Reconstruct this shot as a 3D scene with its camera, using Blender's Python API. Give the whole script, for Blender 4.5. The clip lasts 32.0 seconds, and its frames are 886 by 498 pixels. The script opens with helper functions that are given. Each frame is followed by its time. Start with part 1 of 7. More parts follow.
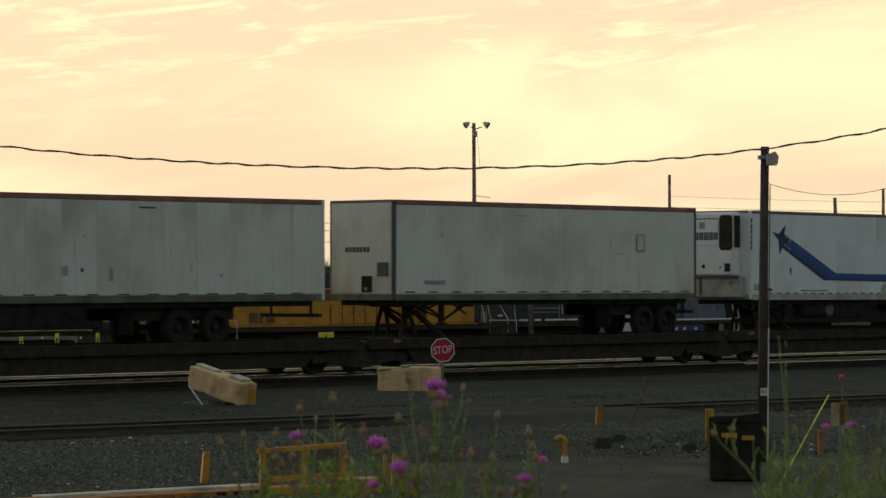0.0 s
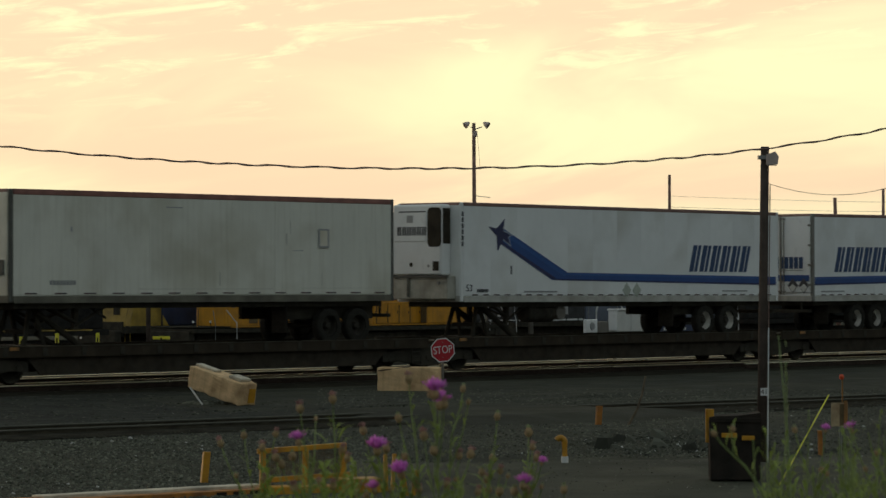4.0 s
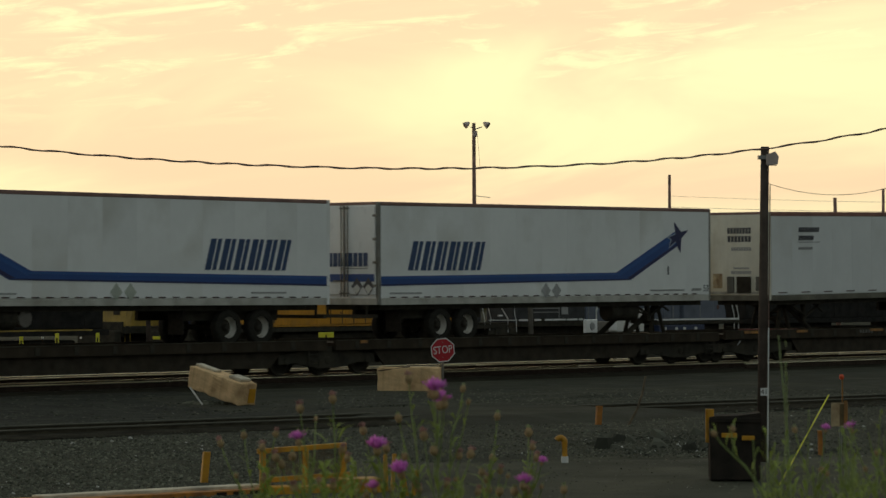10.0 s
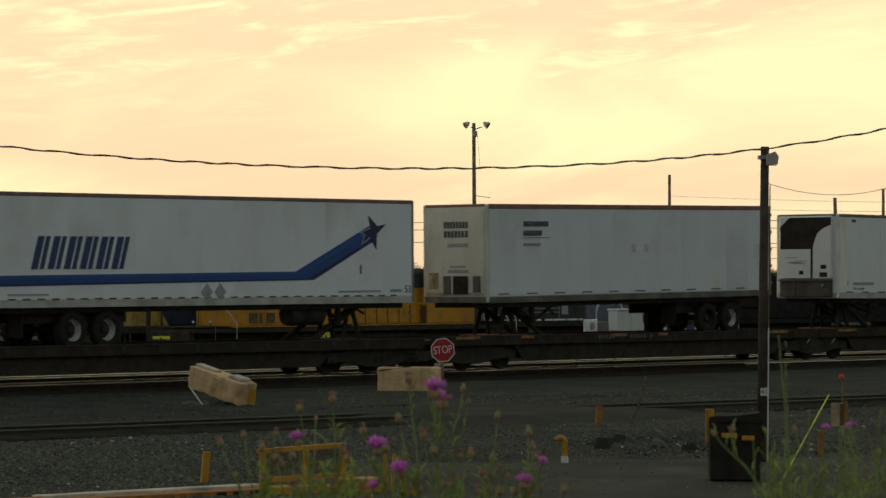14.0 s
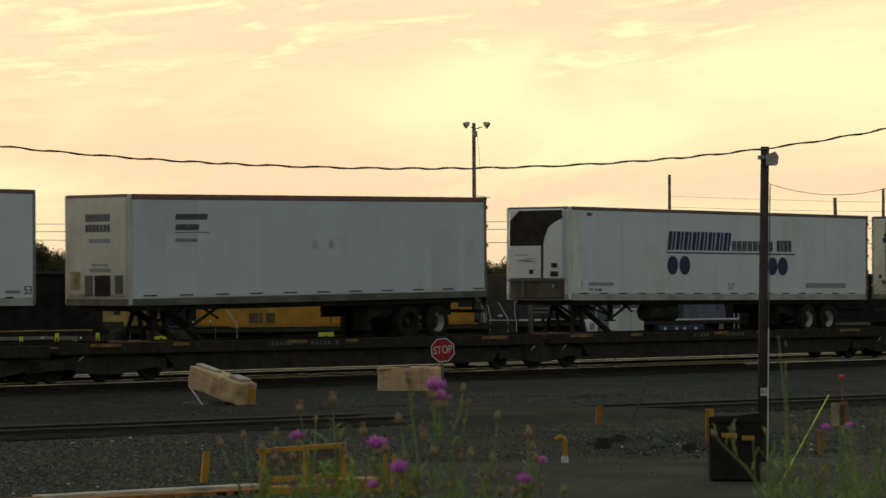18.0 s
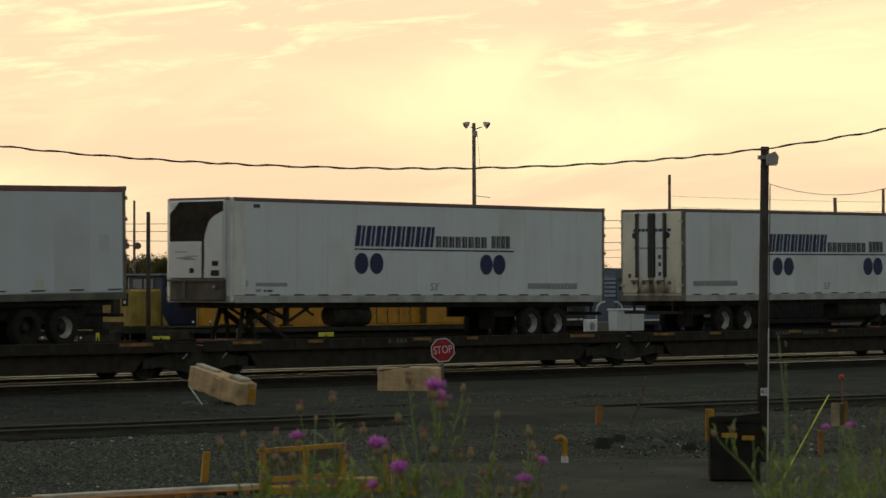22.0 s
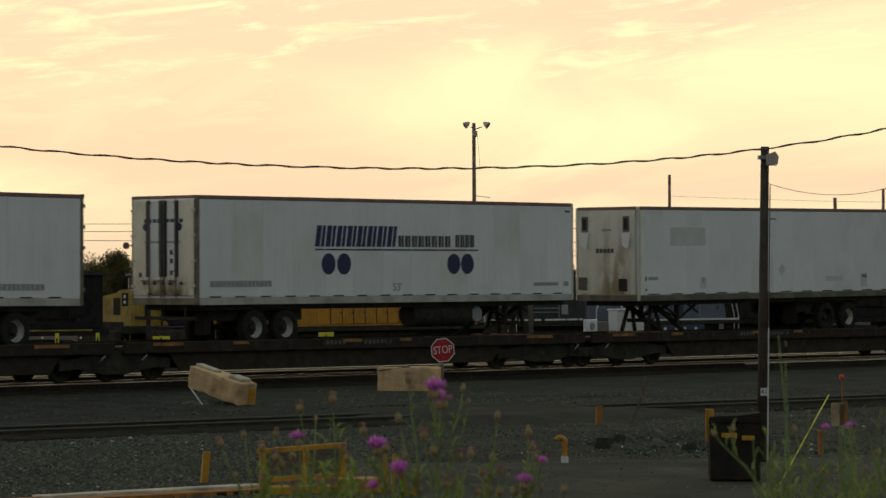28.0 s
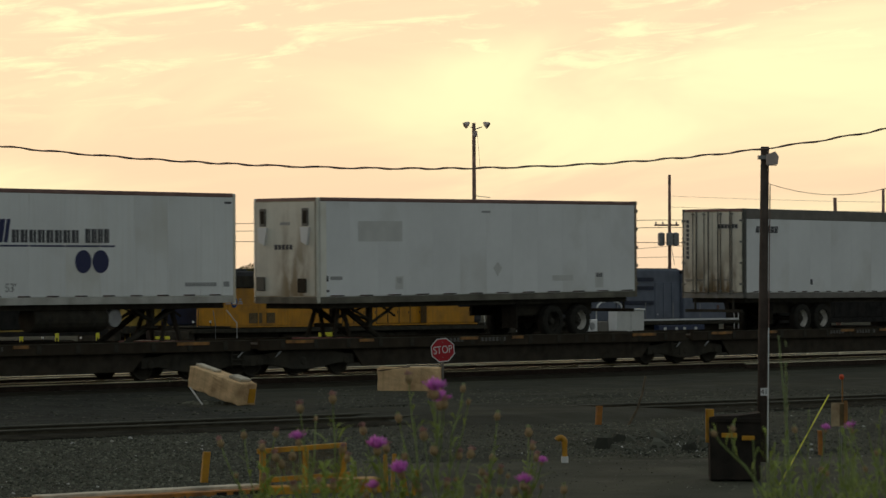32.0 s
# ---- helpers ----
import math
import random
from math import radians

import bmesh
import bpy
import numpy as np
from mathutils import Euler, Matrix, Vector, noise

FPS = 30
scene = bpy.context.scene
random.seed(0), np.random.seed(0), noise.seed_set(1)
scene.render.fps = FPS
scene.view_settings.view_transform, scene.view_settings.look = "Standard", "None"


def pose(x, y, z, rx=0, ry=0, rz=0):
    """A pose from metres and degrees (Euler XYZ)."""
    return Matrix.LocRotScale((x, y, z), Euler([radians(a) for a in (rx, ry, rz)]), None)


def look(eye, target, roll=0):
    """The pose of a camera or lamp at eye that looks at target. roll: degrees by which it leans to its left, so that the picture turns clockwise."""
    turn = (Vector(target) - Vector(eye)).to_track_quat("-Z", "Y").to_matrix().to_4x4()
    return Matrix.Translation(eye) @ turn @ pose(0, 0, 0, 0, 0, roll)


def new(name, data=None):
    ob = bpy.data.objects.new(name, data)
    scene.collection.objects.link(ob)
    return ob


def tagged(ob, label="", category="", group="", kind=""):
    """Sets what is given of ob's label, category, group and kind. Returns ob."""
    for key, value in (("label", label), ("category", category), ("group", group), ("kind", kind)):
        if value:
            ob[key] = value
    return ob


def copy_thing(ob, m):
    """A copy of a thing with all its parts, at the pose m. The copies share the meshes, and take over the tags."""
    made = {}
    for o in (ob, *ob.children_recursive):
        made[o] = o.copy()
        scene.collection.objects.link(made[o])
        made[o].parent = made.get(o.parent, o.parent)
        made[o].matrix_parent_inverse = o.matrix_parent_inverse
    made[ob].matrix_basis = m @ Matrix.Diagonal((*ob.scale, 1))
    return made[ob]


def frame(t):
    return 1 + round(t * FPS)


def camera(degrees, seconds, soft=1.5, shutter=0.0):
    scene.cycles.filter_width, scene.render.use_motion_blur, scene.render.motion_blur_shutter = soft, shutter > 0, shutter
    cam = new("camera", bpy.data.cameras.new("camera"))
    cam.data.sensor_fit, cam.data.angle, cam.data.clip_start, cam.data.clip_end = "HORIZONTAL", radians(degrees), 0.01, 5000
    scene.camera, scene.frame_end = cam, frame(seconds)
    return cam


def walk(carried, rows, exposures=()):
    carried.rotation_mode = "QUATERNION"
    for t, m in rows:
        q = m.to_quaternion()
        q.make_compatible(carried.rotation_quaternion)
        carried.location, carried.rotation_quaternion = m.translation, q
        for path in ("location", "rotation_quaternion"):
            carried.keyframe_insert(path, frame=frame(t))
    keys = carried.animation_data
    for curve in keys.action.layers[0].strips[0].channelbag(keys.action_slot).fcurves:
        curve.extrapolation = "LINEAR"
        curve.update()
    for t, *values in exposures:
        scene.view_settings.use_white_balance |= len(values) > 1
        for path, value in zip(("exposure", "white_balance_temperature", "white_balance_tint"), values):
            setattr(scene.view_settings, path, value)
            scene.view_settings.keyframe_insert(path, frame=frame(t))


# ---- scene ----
# World: X runs along the railway, Y away from the viewer across it, rail tops of the main track at z = 0.
cam = camera(16.022, 32.0, soft=1.5, shutter=0.5)
VIEW = pose(0, 0, 2.64, 90.6223, 0, -48.288) @ pose(0, 0, 0, 0, 0, -0.05)
cam.data.dof.use_dof, cam.data.dof.focus_distance, cam.data.dof.aperture_fstop = True, 95.0, 21.0
walk(cam, [(0.0, VIEW), (32.0, VIEW)],
     [(0, 0.02, 6220, 10), (3.5, 0.02, 6270, 9.5), (6, 0.02, 6430, 8.5), (9, 0.02, 6620, 7.5), (13, 0.02, 6620, 8.5), (17.5, 0.02, 6580, 10.5), (24, 0.02, 6530, 12), (32, 0.02, 6530, 13)])

FWD = Vector((0.74649, 0.66539, 0))
RIGHT = Vector((0.66539, -0.74649, 0))


def spot(right, depth, z=0.0):
    """A place from metres to the side of and along the viewing line."""
    p = RIGHT * right + FWD * depth
    return Vector((p.x, p.y, z))


# ---------------------------------------------------------------- light
SUN_AZ = math.atan2(0.94, -0.10)          # low sun behind thin cloud, beyond the yard
SUN_EL = radians(1.2)
world = bpy.data.worlds.new("evening_sky")
scene.world = world
world.use_nodes = True
wt = world.node_tree
wt.nodes.clear()


def wn(kind, **kw):
    n = wt.nodes.new(kind)
    for k, v in kw.items():
        n.inputs[k].default_value = v
    return n


w_out = wn("ShaderNodeOutputWorld")
sky = wt.nodes.new("ShaderNodeTexSky")
sky.sky_type, sky.sun_disc = "NISHITA", False
sky.sun_elevation, sky.sun_rotation = SUN_EL, math.pi / 2 - SUN_AZ
sky.dust_density, sky.air_density = 2.0, 1.0
bg_sky = wn("ShaderNodeBackground", Strength=0.05)
wt.links.new(sky.outputs["Color"], bg_sky.inputs["Color"])
# cloud veil: glows warm low towards the sunset, grey-blue overhead and on the other side
tc = wn("ShaderNodeTexCoord")


def w_dot(v):
    n = wt.nodes.new("ShaderNodeVectorMath")
    n.operation = "DOT_PRODUCT"
    n.inputs[1].default_value = v
    wt.links.new(tc.outputs["Generated"], n.inputs[0])
    return n.outputs["Value"]


def w_math(op, a, b):
    n = wt.nodes.new("ShaderNodeMath")
    n.operation = op
    for sock, v in zip(n.inputs, (a, b)):
        if isinstance(v, float):
            sock.default_value = v
        else:
            wt.links.new(v, sock)
    return n.outputs[0]


def cloud_noise(scale, tilt, detail, rough, off):
    m = wt.nodes.new("ShaderNodeMapping")
    m.vector_type = "POINT"
    m.inputs["Rotation"].default_value = (0, 0, radians(48.3))
    m.inputs["Location"].default_value = off
    wt.links.new(tc.outputs["Generated"], m.inputs["Vector"])
    mt = wt.nodes.new("ShaderNodeMapping")
    mt.inputs["Rotation"].default_value = (0, radians(tilt), 0)
    wt.links.new(m.outputs["Vector"], mt.inputs["Vector"])
    m2 = wt.nodes.new("ShaderNodeMapping")
    m2.inputs["Scale"].default_value = scale
    wt.links.new(mt.outputs["Vector"], m2.inputs["Vector"])
    n = wt.nodes.new("ShaderNodeTexNoise")
    n.inputs["Scale"].default_value = 1.0
    n.inputs["Detail"].default_value = detail
    n.inputs["Roughness"].default_value = rough
    n.inputs["Distortion"].default_value = 0.6
    wt.links.new(m2.outputs["Vector"], n.inputs["Vector"])
    return n


def w_range(src, a, b, c, d):
    r = wt.nodes.new("ShaderNodeMapRange")
    r.interpolation_type = "SMOOTHSTEP"
    for k, v in (("From Min", a), ("From Max", b), ("To Min", c), ("To Max", d)):
        r.inputs[k].default_value = v
    wt.links.new(src, r.inputs["Value"])
    return r.outputs["Result"]


def w_mix(fac, a, b, blend="MIX"):
    m = wt.nodes.new("ShaderNodeMix")
    m.data_type, m.blend_type = "RGBA", blend
    if isinstance(fac, float):
        m.inputs[0].default_value = fac
    else:
        wt.links.new(fac, m.inputs[0])
    for sock, v in ((m.inputs[6], a), (m.inputs[7], b)):
        if isinstance(v, tuple):
            sock.default_value = (*v, 1)
        else:
            wt.links.new(v, sock)
    return m.outputs[2]


broad = cloud_noise((9, 9, 34), 8, 4, 0.55, (0.9, 0, 0.35))
wisps = cloud_noise((30, 30, 190), 5, 9, 0.62, (1.7, 0, 0.2))
up = w_dot((0, 0, 1))
side = w_dot(RIGHT)
# the brightest veil hangs to one side of the view, a second one low on the other side
e1 = w_math("MULTIPLY", w_math("SUBTRACT", side, 0.135), 6.5)
e2 = w_math("MULTIPLY", w_math("SUBTRACT", w_math("SUBTRACT", up, 0.056), w_math("MULTIPLY", side, 0.06)), 38.0)
blob = w_range(w_math("ADD", w_math("MULTIPLY", e1, e1), w_math("MULTIPLY", e2, e2)), 0.0, 1.7, 0.19, -0.11)
e3 = w_math("MULTIPLY", w_math("ADD", side, 0.17), 9.0)
e4 = w_math("MULTIPLY", w_math("SUBTRACT", up, 0.026), 60.0)
blob = w_math("ADD", blob, w_range(w_math("ADD", w_math("MULTIPLY", e3, e3), w_math("MULTIPLY", e4, e4)), 0.0, 1.0, 0.22, 0.0))
yellow = w_math("ADD", w_range(broad.outputs["Fac"], 0.0, 1.0, 0.22, 0.78), blob)
yellow = w_range(w_math("ADD", yellow, w_range(up, 0.060, 0.095, 0.0, -0.08)), 0.37, 0.72, 0.0, 1.0)
streak = w_math("MULTIPLY", w_range(wisps.outputs["Fac"], 0.46, 0.68, 0.0, 1.0), w_range(up, 0.042, 0.072, 0.0, 1.0))
yellow = w_math("MAXIMUM", yellow, streak)
glow = w_mix(yellow, (0.965, 0.715, 0.455), (1.0, 0.955, 0.55))
away = w_mix(w_range(up, 0.0, 0.7, 0.0, 1.0), (0.155, 0.175, 0.180), (0.27, 0.31, 0.31))
warm = w_math("MULTIPLY", w_range(w_dot(Vector((0.66, 0.75, 0.05)).normalized()), 0.35, 0.93, 0.0, 1.0), w_range(up, 0.10, 0.42, 1.0, 0.0))
veil = w_mix(warm, away, glow)
bg_veil = wn("ShaderNodeBackground", Strength=1.0)
wt.links.new(veil, bg_veil.inputs["Color"])
w_add = wt.nodes.new("ShaderNodeAddShader")
wt.links.new(bg_sky.outputs[0], w_add.inputs[0])
wt.links.new(bg_veil.outputs[0], w_add.inputs[1])
wt.links.new(w_add.outputs[0], w_out.inputs["Surface"])

sun = new("sun", bpy.data.lights.new("sun", "SUN"))
sun.data.energy, sun.data.angle, sun.data.color = 0.5, radians(14), (1.0, 0.80, 0.58)
sun.matrix_basis = look(Vector((math.cos(SUN_AZ), math.sin(SUN_AZ), math.tan(SUN_EL + 0.05))) * 400, (0, 0, 0))


# ---------------------------------------------------------------- materials
def material(name, base, rough=0.6, metal=0.0, vary=0.25, scale=3.0, dirt=None, dirt_amount=0.0, streak=0.0, bump=0.0, bump_scale=60.0, rand=0.0, coat=0.0, spec=0.5, patches=0.0, island=0.0):
    """A painted, worn or rough surface: base colour with two scales of variation, optional dirt (streaked downwards) and relief."""
    m = bpy.data.materials.new(name)
    m.use_nodes = True
    t = m.node_tree
    b = t.nodes["Principled BSDF"]
    b.inputs["Roughness"].default_value, b.inputs["Metallic"].default_value = rough, metal
    b.inputs["Coat Weight"].default_value = coat
    b.inputs["Specular IOR Level"].default_value = spec
    co = t.nodes.new("ShaderNodeTexCoord")

    def noise_at(sc, detail=4.0, stretch=(1, 1, 1)):
        mp = t.nodes.new("ShaderNodeMapping")
        mp.inputs["Scale"].default_value = stretch
        t.links.new(co.outputs["Object"], mp.inputs["Vector"])
        if rand:
            oi = t.nodes.new("ShaderNodeObjectInfo")
            mu = t.nodes.new("ShaderNodeMath")
            mu.operation = "MULTIPLY"
            mu.inputs[1].default_value = 37.0
            t.links.new(oi.outputs["Random"], mu.inputs[0])
            t.links.new(mu.outputs[0], mp.inputs["Location"])
        n = t.nodes.new("ShaderNodeTexNoise")
        n.inputs["Scale"].default_value, n.inputs["Detail"].default_value = sc, detail
        t.links.new(mp.outputs["Vector"], n.inputs["Vector"])
        return n.outputs["Fac"]

    def rng(src, a, c, lo, hi):
        r = t.nodes.new("ShaderNodeMapRange")
        for k, v in (("From Min", a), ("From Max", c), ("To Min", lo), ("To Max", hi)):
            r.inputs[k].default_value = v
        t.links.new(src, r.inputs["Value"])
        return r.outputs["Result"]

    def mix(fac, a, c, blend="MIX"):
        x = t.nodes.new("ShaderNodeMix")
        x.data_type, x.blend_type = "RGBA", blend
        t.links.new(fac, x.inputs[0])
        for sock, v in ((x.inputs[6], a), (x.inputs[7], c)):
            if isinstance(v, tuple):
                sock.default_value = (*v, 1)
            else:
                t.links.new(v, sock)
        return x.outputs[2]

    lo = tuple(c * (1 - vary) for c in base)
    hi = tuple(min(1.0, c * (1 + vary)) for c in base)
    col = mix(rng(noise_at(scale), 0.32, 0.68, 0.0, 1.0), lo, hi)
    fine = mix(rng(noise_at(scale * 9), 0.3, 0.7, 0.0, 1.0), tuple(1 - vary * 0.5 for _ in range(3)), (1.0, 1.0, 1.0))
    col = mix(rng(noise_at(scale * 9), 0.0, 1.0, 1.0, 1.0), col, fine, "MULTIPLY")
    if patches:
        col = mix(rng(noise_at(patches, 5), 0.42, 0.62, 0.0, 1.0), col, tuple(c * 0.6 for c in base))
    if dirt:
        d1 = rng(noise_at(scale * 0.8, 6), 0.62 - 0.22 * dirt_amount, 0.80 - 0.12 * dirt_amount, 0.0, 0.75)
        col = mix(d1, col, dirt)
    if streak:
        s1 = rng(noise_at(4.0, 5, (2.4, 2.4, 0.10)), 0.50, 0.74, 0.0, streak)
        col = mix(s1, col, dirt or (0.1, 0.085, 0.06))
    if island:
        geo = t.nodes.new("ShaderNodeNewGeometry")
        col = mix(rng(geo.outputs["Random Per Island"], 0.0, 1.0, 0.0, 1.0), tuple(c * (1 - island) for c in base), tuple(c * (1 + island) for c in base))
    if rand:
        oi = t.nodes.new("ShaderNodeObjectInfo")
        col = mix(rng(oi.outputs["Random"], 0.0, 1.0, 0.0, rand), col, tuple(c * 0.55 for c in base))
    t.links.new(col, b.inputs["Base Color"])
    t.links.new(rng(noise_at(scale * 2.3), 0.3, 0.7, max(0.05, rough - 0.12), min(1.0, rough + 0.12)), b.inputs["Roughness"])
    if bump:
        bp = t.nodes.new("ShaderNodeBump")
        bp.inputs["Strength"].default_value, bp.inputs["Distance"].default_value = 0.6, bump
        t.links.new(noise_at(bump_scale, 6), bp.inputs["Height"])
        t.links.new(bp.outputs["Normal"], b.inputs["Normal"])
    return m


def stained_material(name, base, stain, cy, half, z0, z1, amount):
    """Paint with a soot stain round cy (across) that fades from z0 upward to z1, broken by streaks."""
    m = material(name, base, 0.55, vary=0.07, scale=0.9, dirt=tuple(c * 0.62 for c in base), dirt_amount=0.5, streak=0.18)
    t = m.node_tree
    b = t.nodes["Principled BSDF"]
    old = b.inputs["Base Color"].links[0].from_socket
    co = t.nodes.new("ShaderNodeTexCoord")
    sep_ = t.nodes.new("ShaderNodeSeparateXYZ")
    t.links.new(co.outputs["Object"], sep_.inputs[0])

    def op(kind, a, c):
        n = t.nodes.new("ShaderNodeMath")
        n.operation, n.use_clamp = kind, kind == "MULTIPLY"
        for sock, v in zip(n.inputs, (a, c)):
            if isinstance(v, float):
                sock.default_value = v
            else:
                t.links.new(v, sock)
        return n.outputs[0]

    def ramp01(src, a, c):
        r = t.nodes.new("ShaderNodeMapRange")
        r.interpolation_type = "SMOOTHSTEP"
        r.inputs["From Min"].default_value, r.inputs["From Max"].default_value = a, c
        t.links.new(src, r.inputs["Value"])
        return r.outputs["Result"]

    mp = t.nodes.new("ShaderNodeMapping")
    mp.inputs["Scale"].default_value = (1, 1.3, 0.6)
    t.links.new(co.outputs["Object"], mp.inputs["Vector"])
    nz = t.nodes.new("ShaderNodeTexNoise")
    nz.inputs["Scale"].default_value, nz.inputs["Detail"].default_value = 1.9, 7
    t.links.new(mp.outputs["Vector"], nz.inputs["Vector"])
    across = ramp01(op("ABSOLUTE", op("SUBTRACT", sep_.outputs["Y"], cy), 0.0), half, half * 0.25)
    along = ramp01(sep_.outputs["Z"], z1, z0)
    k = op("MULTIPLY", op("MULTIPLY", across, along), ramp01(nz.outputs["Fac"], 0.34, 0.60))
    k = op("MULTIPLY", k, amount)
    x = t.nodes.new("ShaderNodeMix")
    x.data_type = "RGBA"
    t.links.new(k, x.inputs[0])
    t.links.new(old, x.inputs[6])
    x.inputs[7].default_value = (*stain, 1)
    t.links.new(x.outputs[2], b.inputs["Base Color"])
    return m


RUST = (0.10, 0.055, 0.028)
M_GRAVEL = material("dark_gravel", (0.051, 0.052, 0.035), 0.95, vary=0.45, scale=1.1, dirt=(0.066, 0.066, 0.046), dirt_amount=0.5, bump=0.05, bump_scale=11, spec=0.12, patches=0.30)
M_BANK = material("cindery_dark_gravel", (0.034, 0.035, 0.026), 0.95, vary=0.4, scale=1.6, dirt=(0.052, 0.052, 0.038), dirt_amount=0.4, bump=0.05, bump_scale=11, spec=0.12, patches=0.5)
M_ASPHALT = material("dusty_asphalt", (0.050, 0.050, 0.032), 0.9, vary=0.25, scale=0.5, dirt=(0.034, 0.035, 0.025), dirt_amount=0.9, bump=0.012, bump_scale=30, spec=0.12, patches=0.30)
M_APRON = material("pale_dusty_asphalt", (0.072, 0.073, 0.050), 0.9, vary=0.25, scale=0.6, dirt=(0.052, 0.053, 0.038), dirt_amount=0.8, bump=0.012, bump_scale=30, spec=0.12, patches=0.35)
M_STONE = material("ballast_stone", (0.120, 0.121, 0.090), 0.9, vary=0.3, scale=5, spec=0.12, island=0.65)
M_DUSTSTONE = material("dust_covered_gravel_stone", (0.082, 0.083, 0.060), 0.92, vary=0.3, scale=5, spec=0.12, island=0.5)
M_DARKSTONE = material("dark_oily_stone", (0.068, 0.069, 0.052), 0.9, vary=0.3, scale=5, spec=0.12, island=0.6)
M_SIDINGRAIL = material("dull_siding_rail", (0.085, 0.075, 0.052), 0.85, 0.1, vary=0.3, scale=3, spec=0.12)
M_SIDINGTOP = material("worn_siding_rail_head", (0.115, 0.108, 0.082), 0.7, 0.15, vary=0.25, scale=0.6, spec=0.15)
M_BALLASTDARK = material("oily_track_ballast", (0.031, 0.028, 0.020), 0.95, vary=0.45, scale=2.4, dirt=(0.042, 0.040, 0.029), dirt_amount=0.5, bump=0.04, bump_scale=14, spec=0.02)
M_PALE = material("pale_debris", (0.50, 0.49, 0.45), 0.6, vary=0.2, scale=8)
M_RAIL = material("rusty_rail_side", (0.05, 0.035, 0.026), 0.8, 0.3, vary=0.3, scale=6, spec=0.12)
M_RAILTOP = material("polished_rail_head", (0.86, 0.78, 0.56), 0.28, 1.0, vary=0.06, scale=0.02)
M_DULLHEAD = material("less_polished_rail_head", (0.74, 0.66, 0.47), 0.31, 1.0, vary=0.10, scale=0.05)
M_TIE = material("creosoted_wood", (0.060, 0.054, 0.040), 0.95, vary=0.3, scale=8, bump=0.01, spec=0.12)
M_WHITE = material("white_trailer_paint", (0.81, 0.82, 0.80), 0.42, vary=0.05, scale=0.5, dirt=(0.58, 0.57, 0.51), dirt_amount=0.25, streak=0.04, rand=0.035)
M_VANGREY = material("faded_white_van_paint", (0.71, 0.725, 0.715), 0.45, vary=0.05, scale=0.5, dirt=(0.55, 0.54, 0.49), dirt_amount=0.3, streak=0.06, rand=0.03)
M_SHIPWHITE = material("weathered_white_reefer_paint", (0.81, 0.82, 0.79), 0.45, vary=0.06, scale=0.35, dirt=(0.55, 0.51, 0.39), dirt_amount=0.30, streak=0.15, rand=0.03)
# brighter, warmer white that stands in for light on rounded nose corners
M_CORNERLIGHT = material("warm_white_corner_cover", (0.86, 0.835, 0.73), 0.5, vary=0.05, scale=1.2, dirt=(0.55, 0.48, 0.33), dirt_amount=0.5, streak=0.15)
M_DOORPOST = material("grimy_brown_door_post", (0.23, 0.20, 0.14), 0.65, 0.0, vary=0.3, scale=3, dirt=(0.10, 0.08, 0.05), dirt_amount=0.9, streak=0.3)
M_OFFWHITE = material("aged_white_aluminium", (0.725, 0.715, 0.62), 0.5, 0.0, vary=0.06, scale=0.5, dirt=(0.44, 0.41, 0.30), dirt_amount=0.5, streak=0.34, rand=0.05)
M_CLEAN = material("glossy_white_panel", (0.80, 0.80, 0.78), 0.35, vary=0.04, scale=1.0)
M_DIRTYEND = material("soot_stained_white", (0.60, 0.55, 0.42), 0.55, vary=0.12, scale=1.1, dirt=(0.22, 0.14, 0.06), dirt_amount=1.2, streak=0.55)
M_CREAM = material("yellowed_white_end_wall", (0.73, 0.70, 0.585), 0.55, vary=0.10, scale=0.8, dirt=(0.46, 0.37, 0.21), dirt_amount=0.75, streak=0.16)
M_ALU = material("dull_aluminium_rail", (0.24, 0.235, 0.21), 0.55, 0.3, vary=0.15, scale=2.0, dirt=(0.16, 0.13, 0.09), dirt_amount=0.8)
M_TOPRED = material("red_brown_top_rail", (0.30, 0.135, 0.105), 0.6, 0.1, vary=0.25, scale=2.0)
M_SILLDARK = material("dark_olive_sill_rail", (0.165, 0.155, 0.115), 0.7, 0.1, vary=0.25, scale=1.5, dirt=(0.06, 0.052, 0.038), dirt_amount=0.9)
M_TOPRAIL = material("brownish_top_rail", (0.27, 0.155, 0.13), 0.55, 0.2, vary=0.2, scale=2.0)
M_DARKPOST = material("weathered_dark_post", (0.10, 0.10, 0.085), 0.6, 0.2, vary=0.2, scale=3)
M_BLACK = material("sooty_black_steel", (0.044, 0.037, 0.027), 0.88, 0.0, vary=0.3, scale=3, dirt=(0.060, 0.047, 0.032), dirt_amount=0.8, spec=0.12)
M_SOOTBLACK = material("soot_black_locomotive_paint", (0.023, 0.022, 0.020), 0.8, 0.0, vary=0.35, scale=2, dirt=(0.034, 0.031, 0.025), dirt_amount=0.6, spec=0.12)
M_UNDER = material("dusty_underframe_steel", (0.047, 0.043, 0.033), 0.9, 0.0, vary=0.3, scale=3, dirt=(0.060, 0.051, 0.036), dirt_amount=0.7, spec=0.12)
M_BROWN = material("rust_brown_deck_edge", (0.047, 0.036, 0.024), 0.85, 0.0, vary=0.3, scale=1.4, dirt=(0.035, 0.028, 0.020), dirt_amount=0.9, spec=0.12)
M_ORANGE = material("faded_orange_reflective_stripe", (0.36, 0.16, 0.03), 0.6, vary=0.35, scale=3, dirt=(0.08, 0.055, 0.03), dirt_amount=0.9)
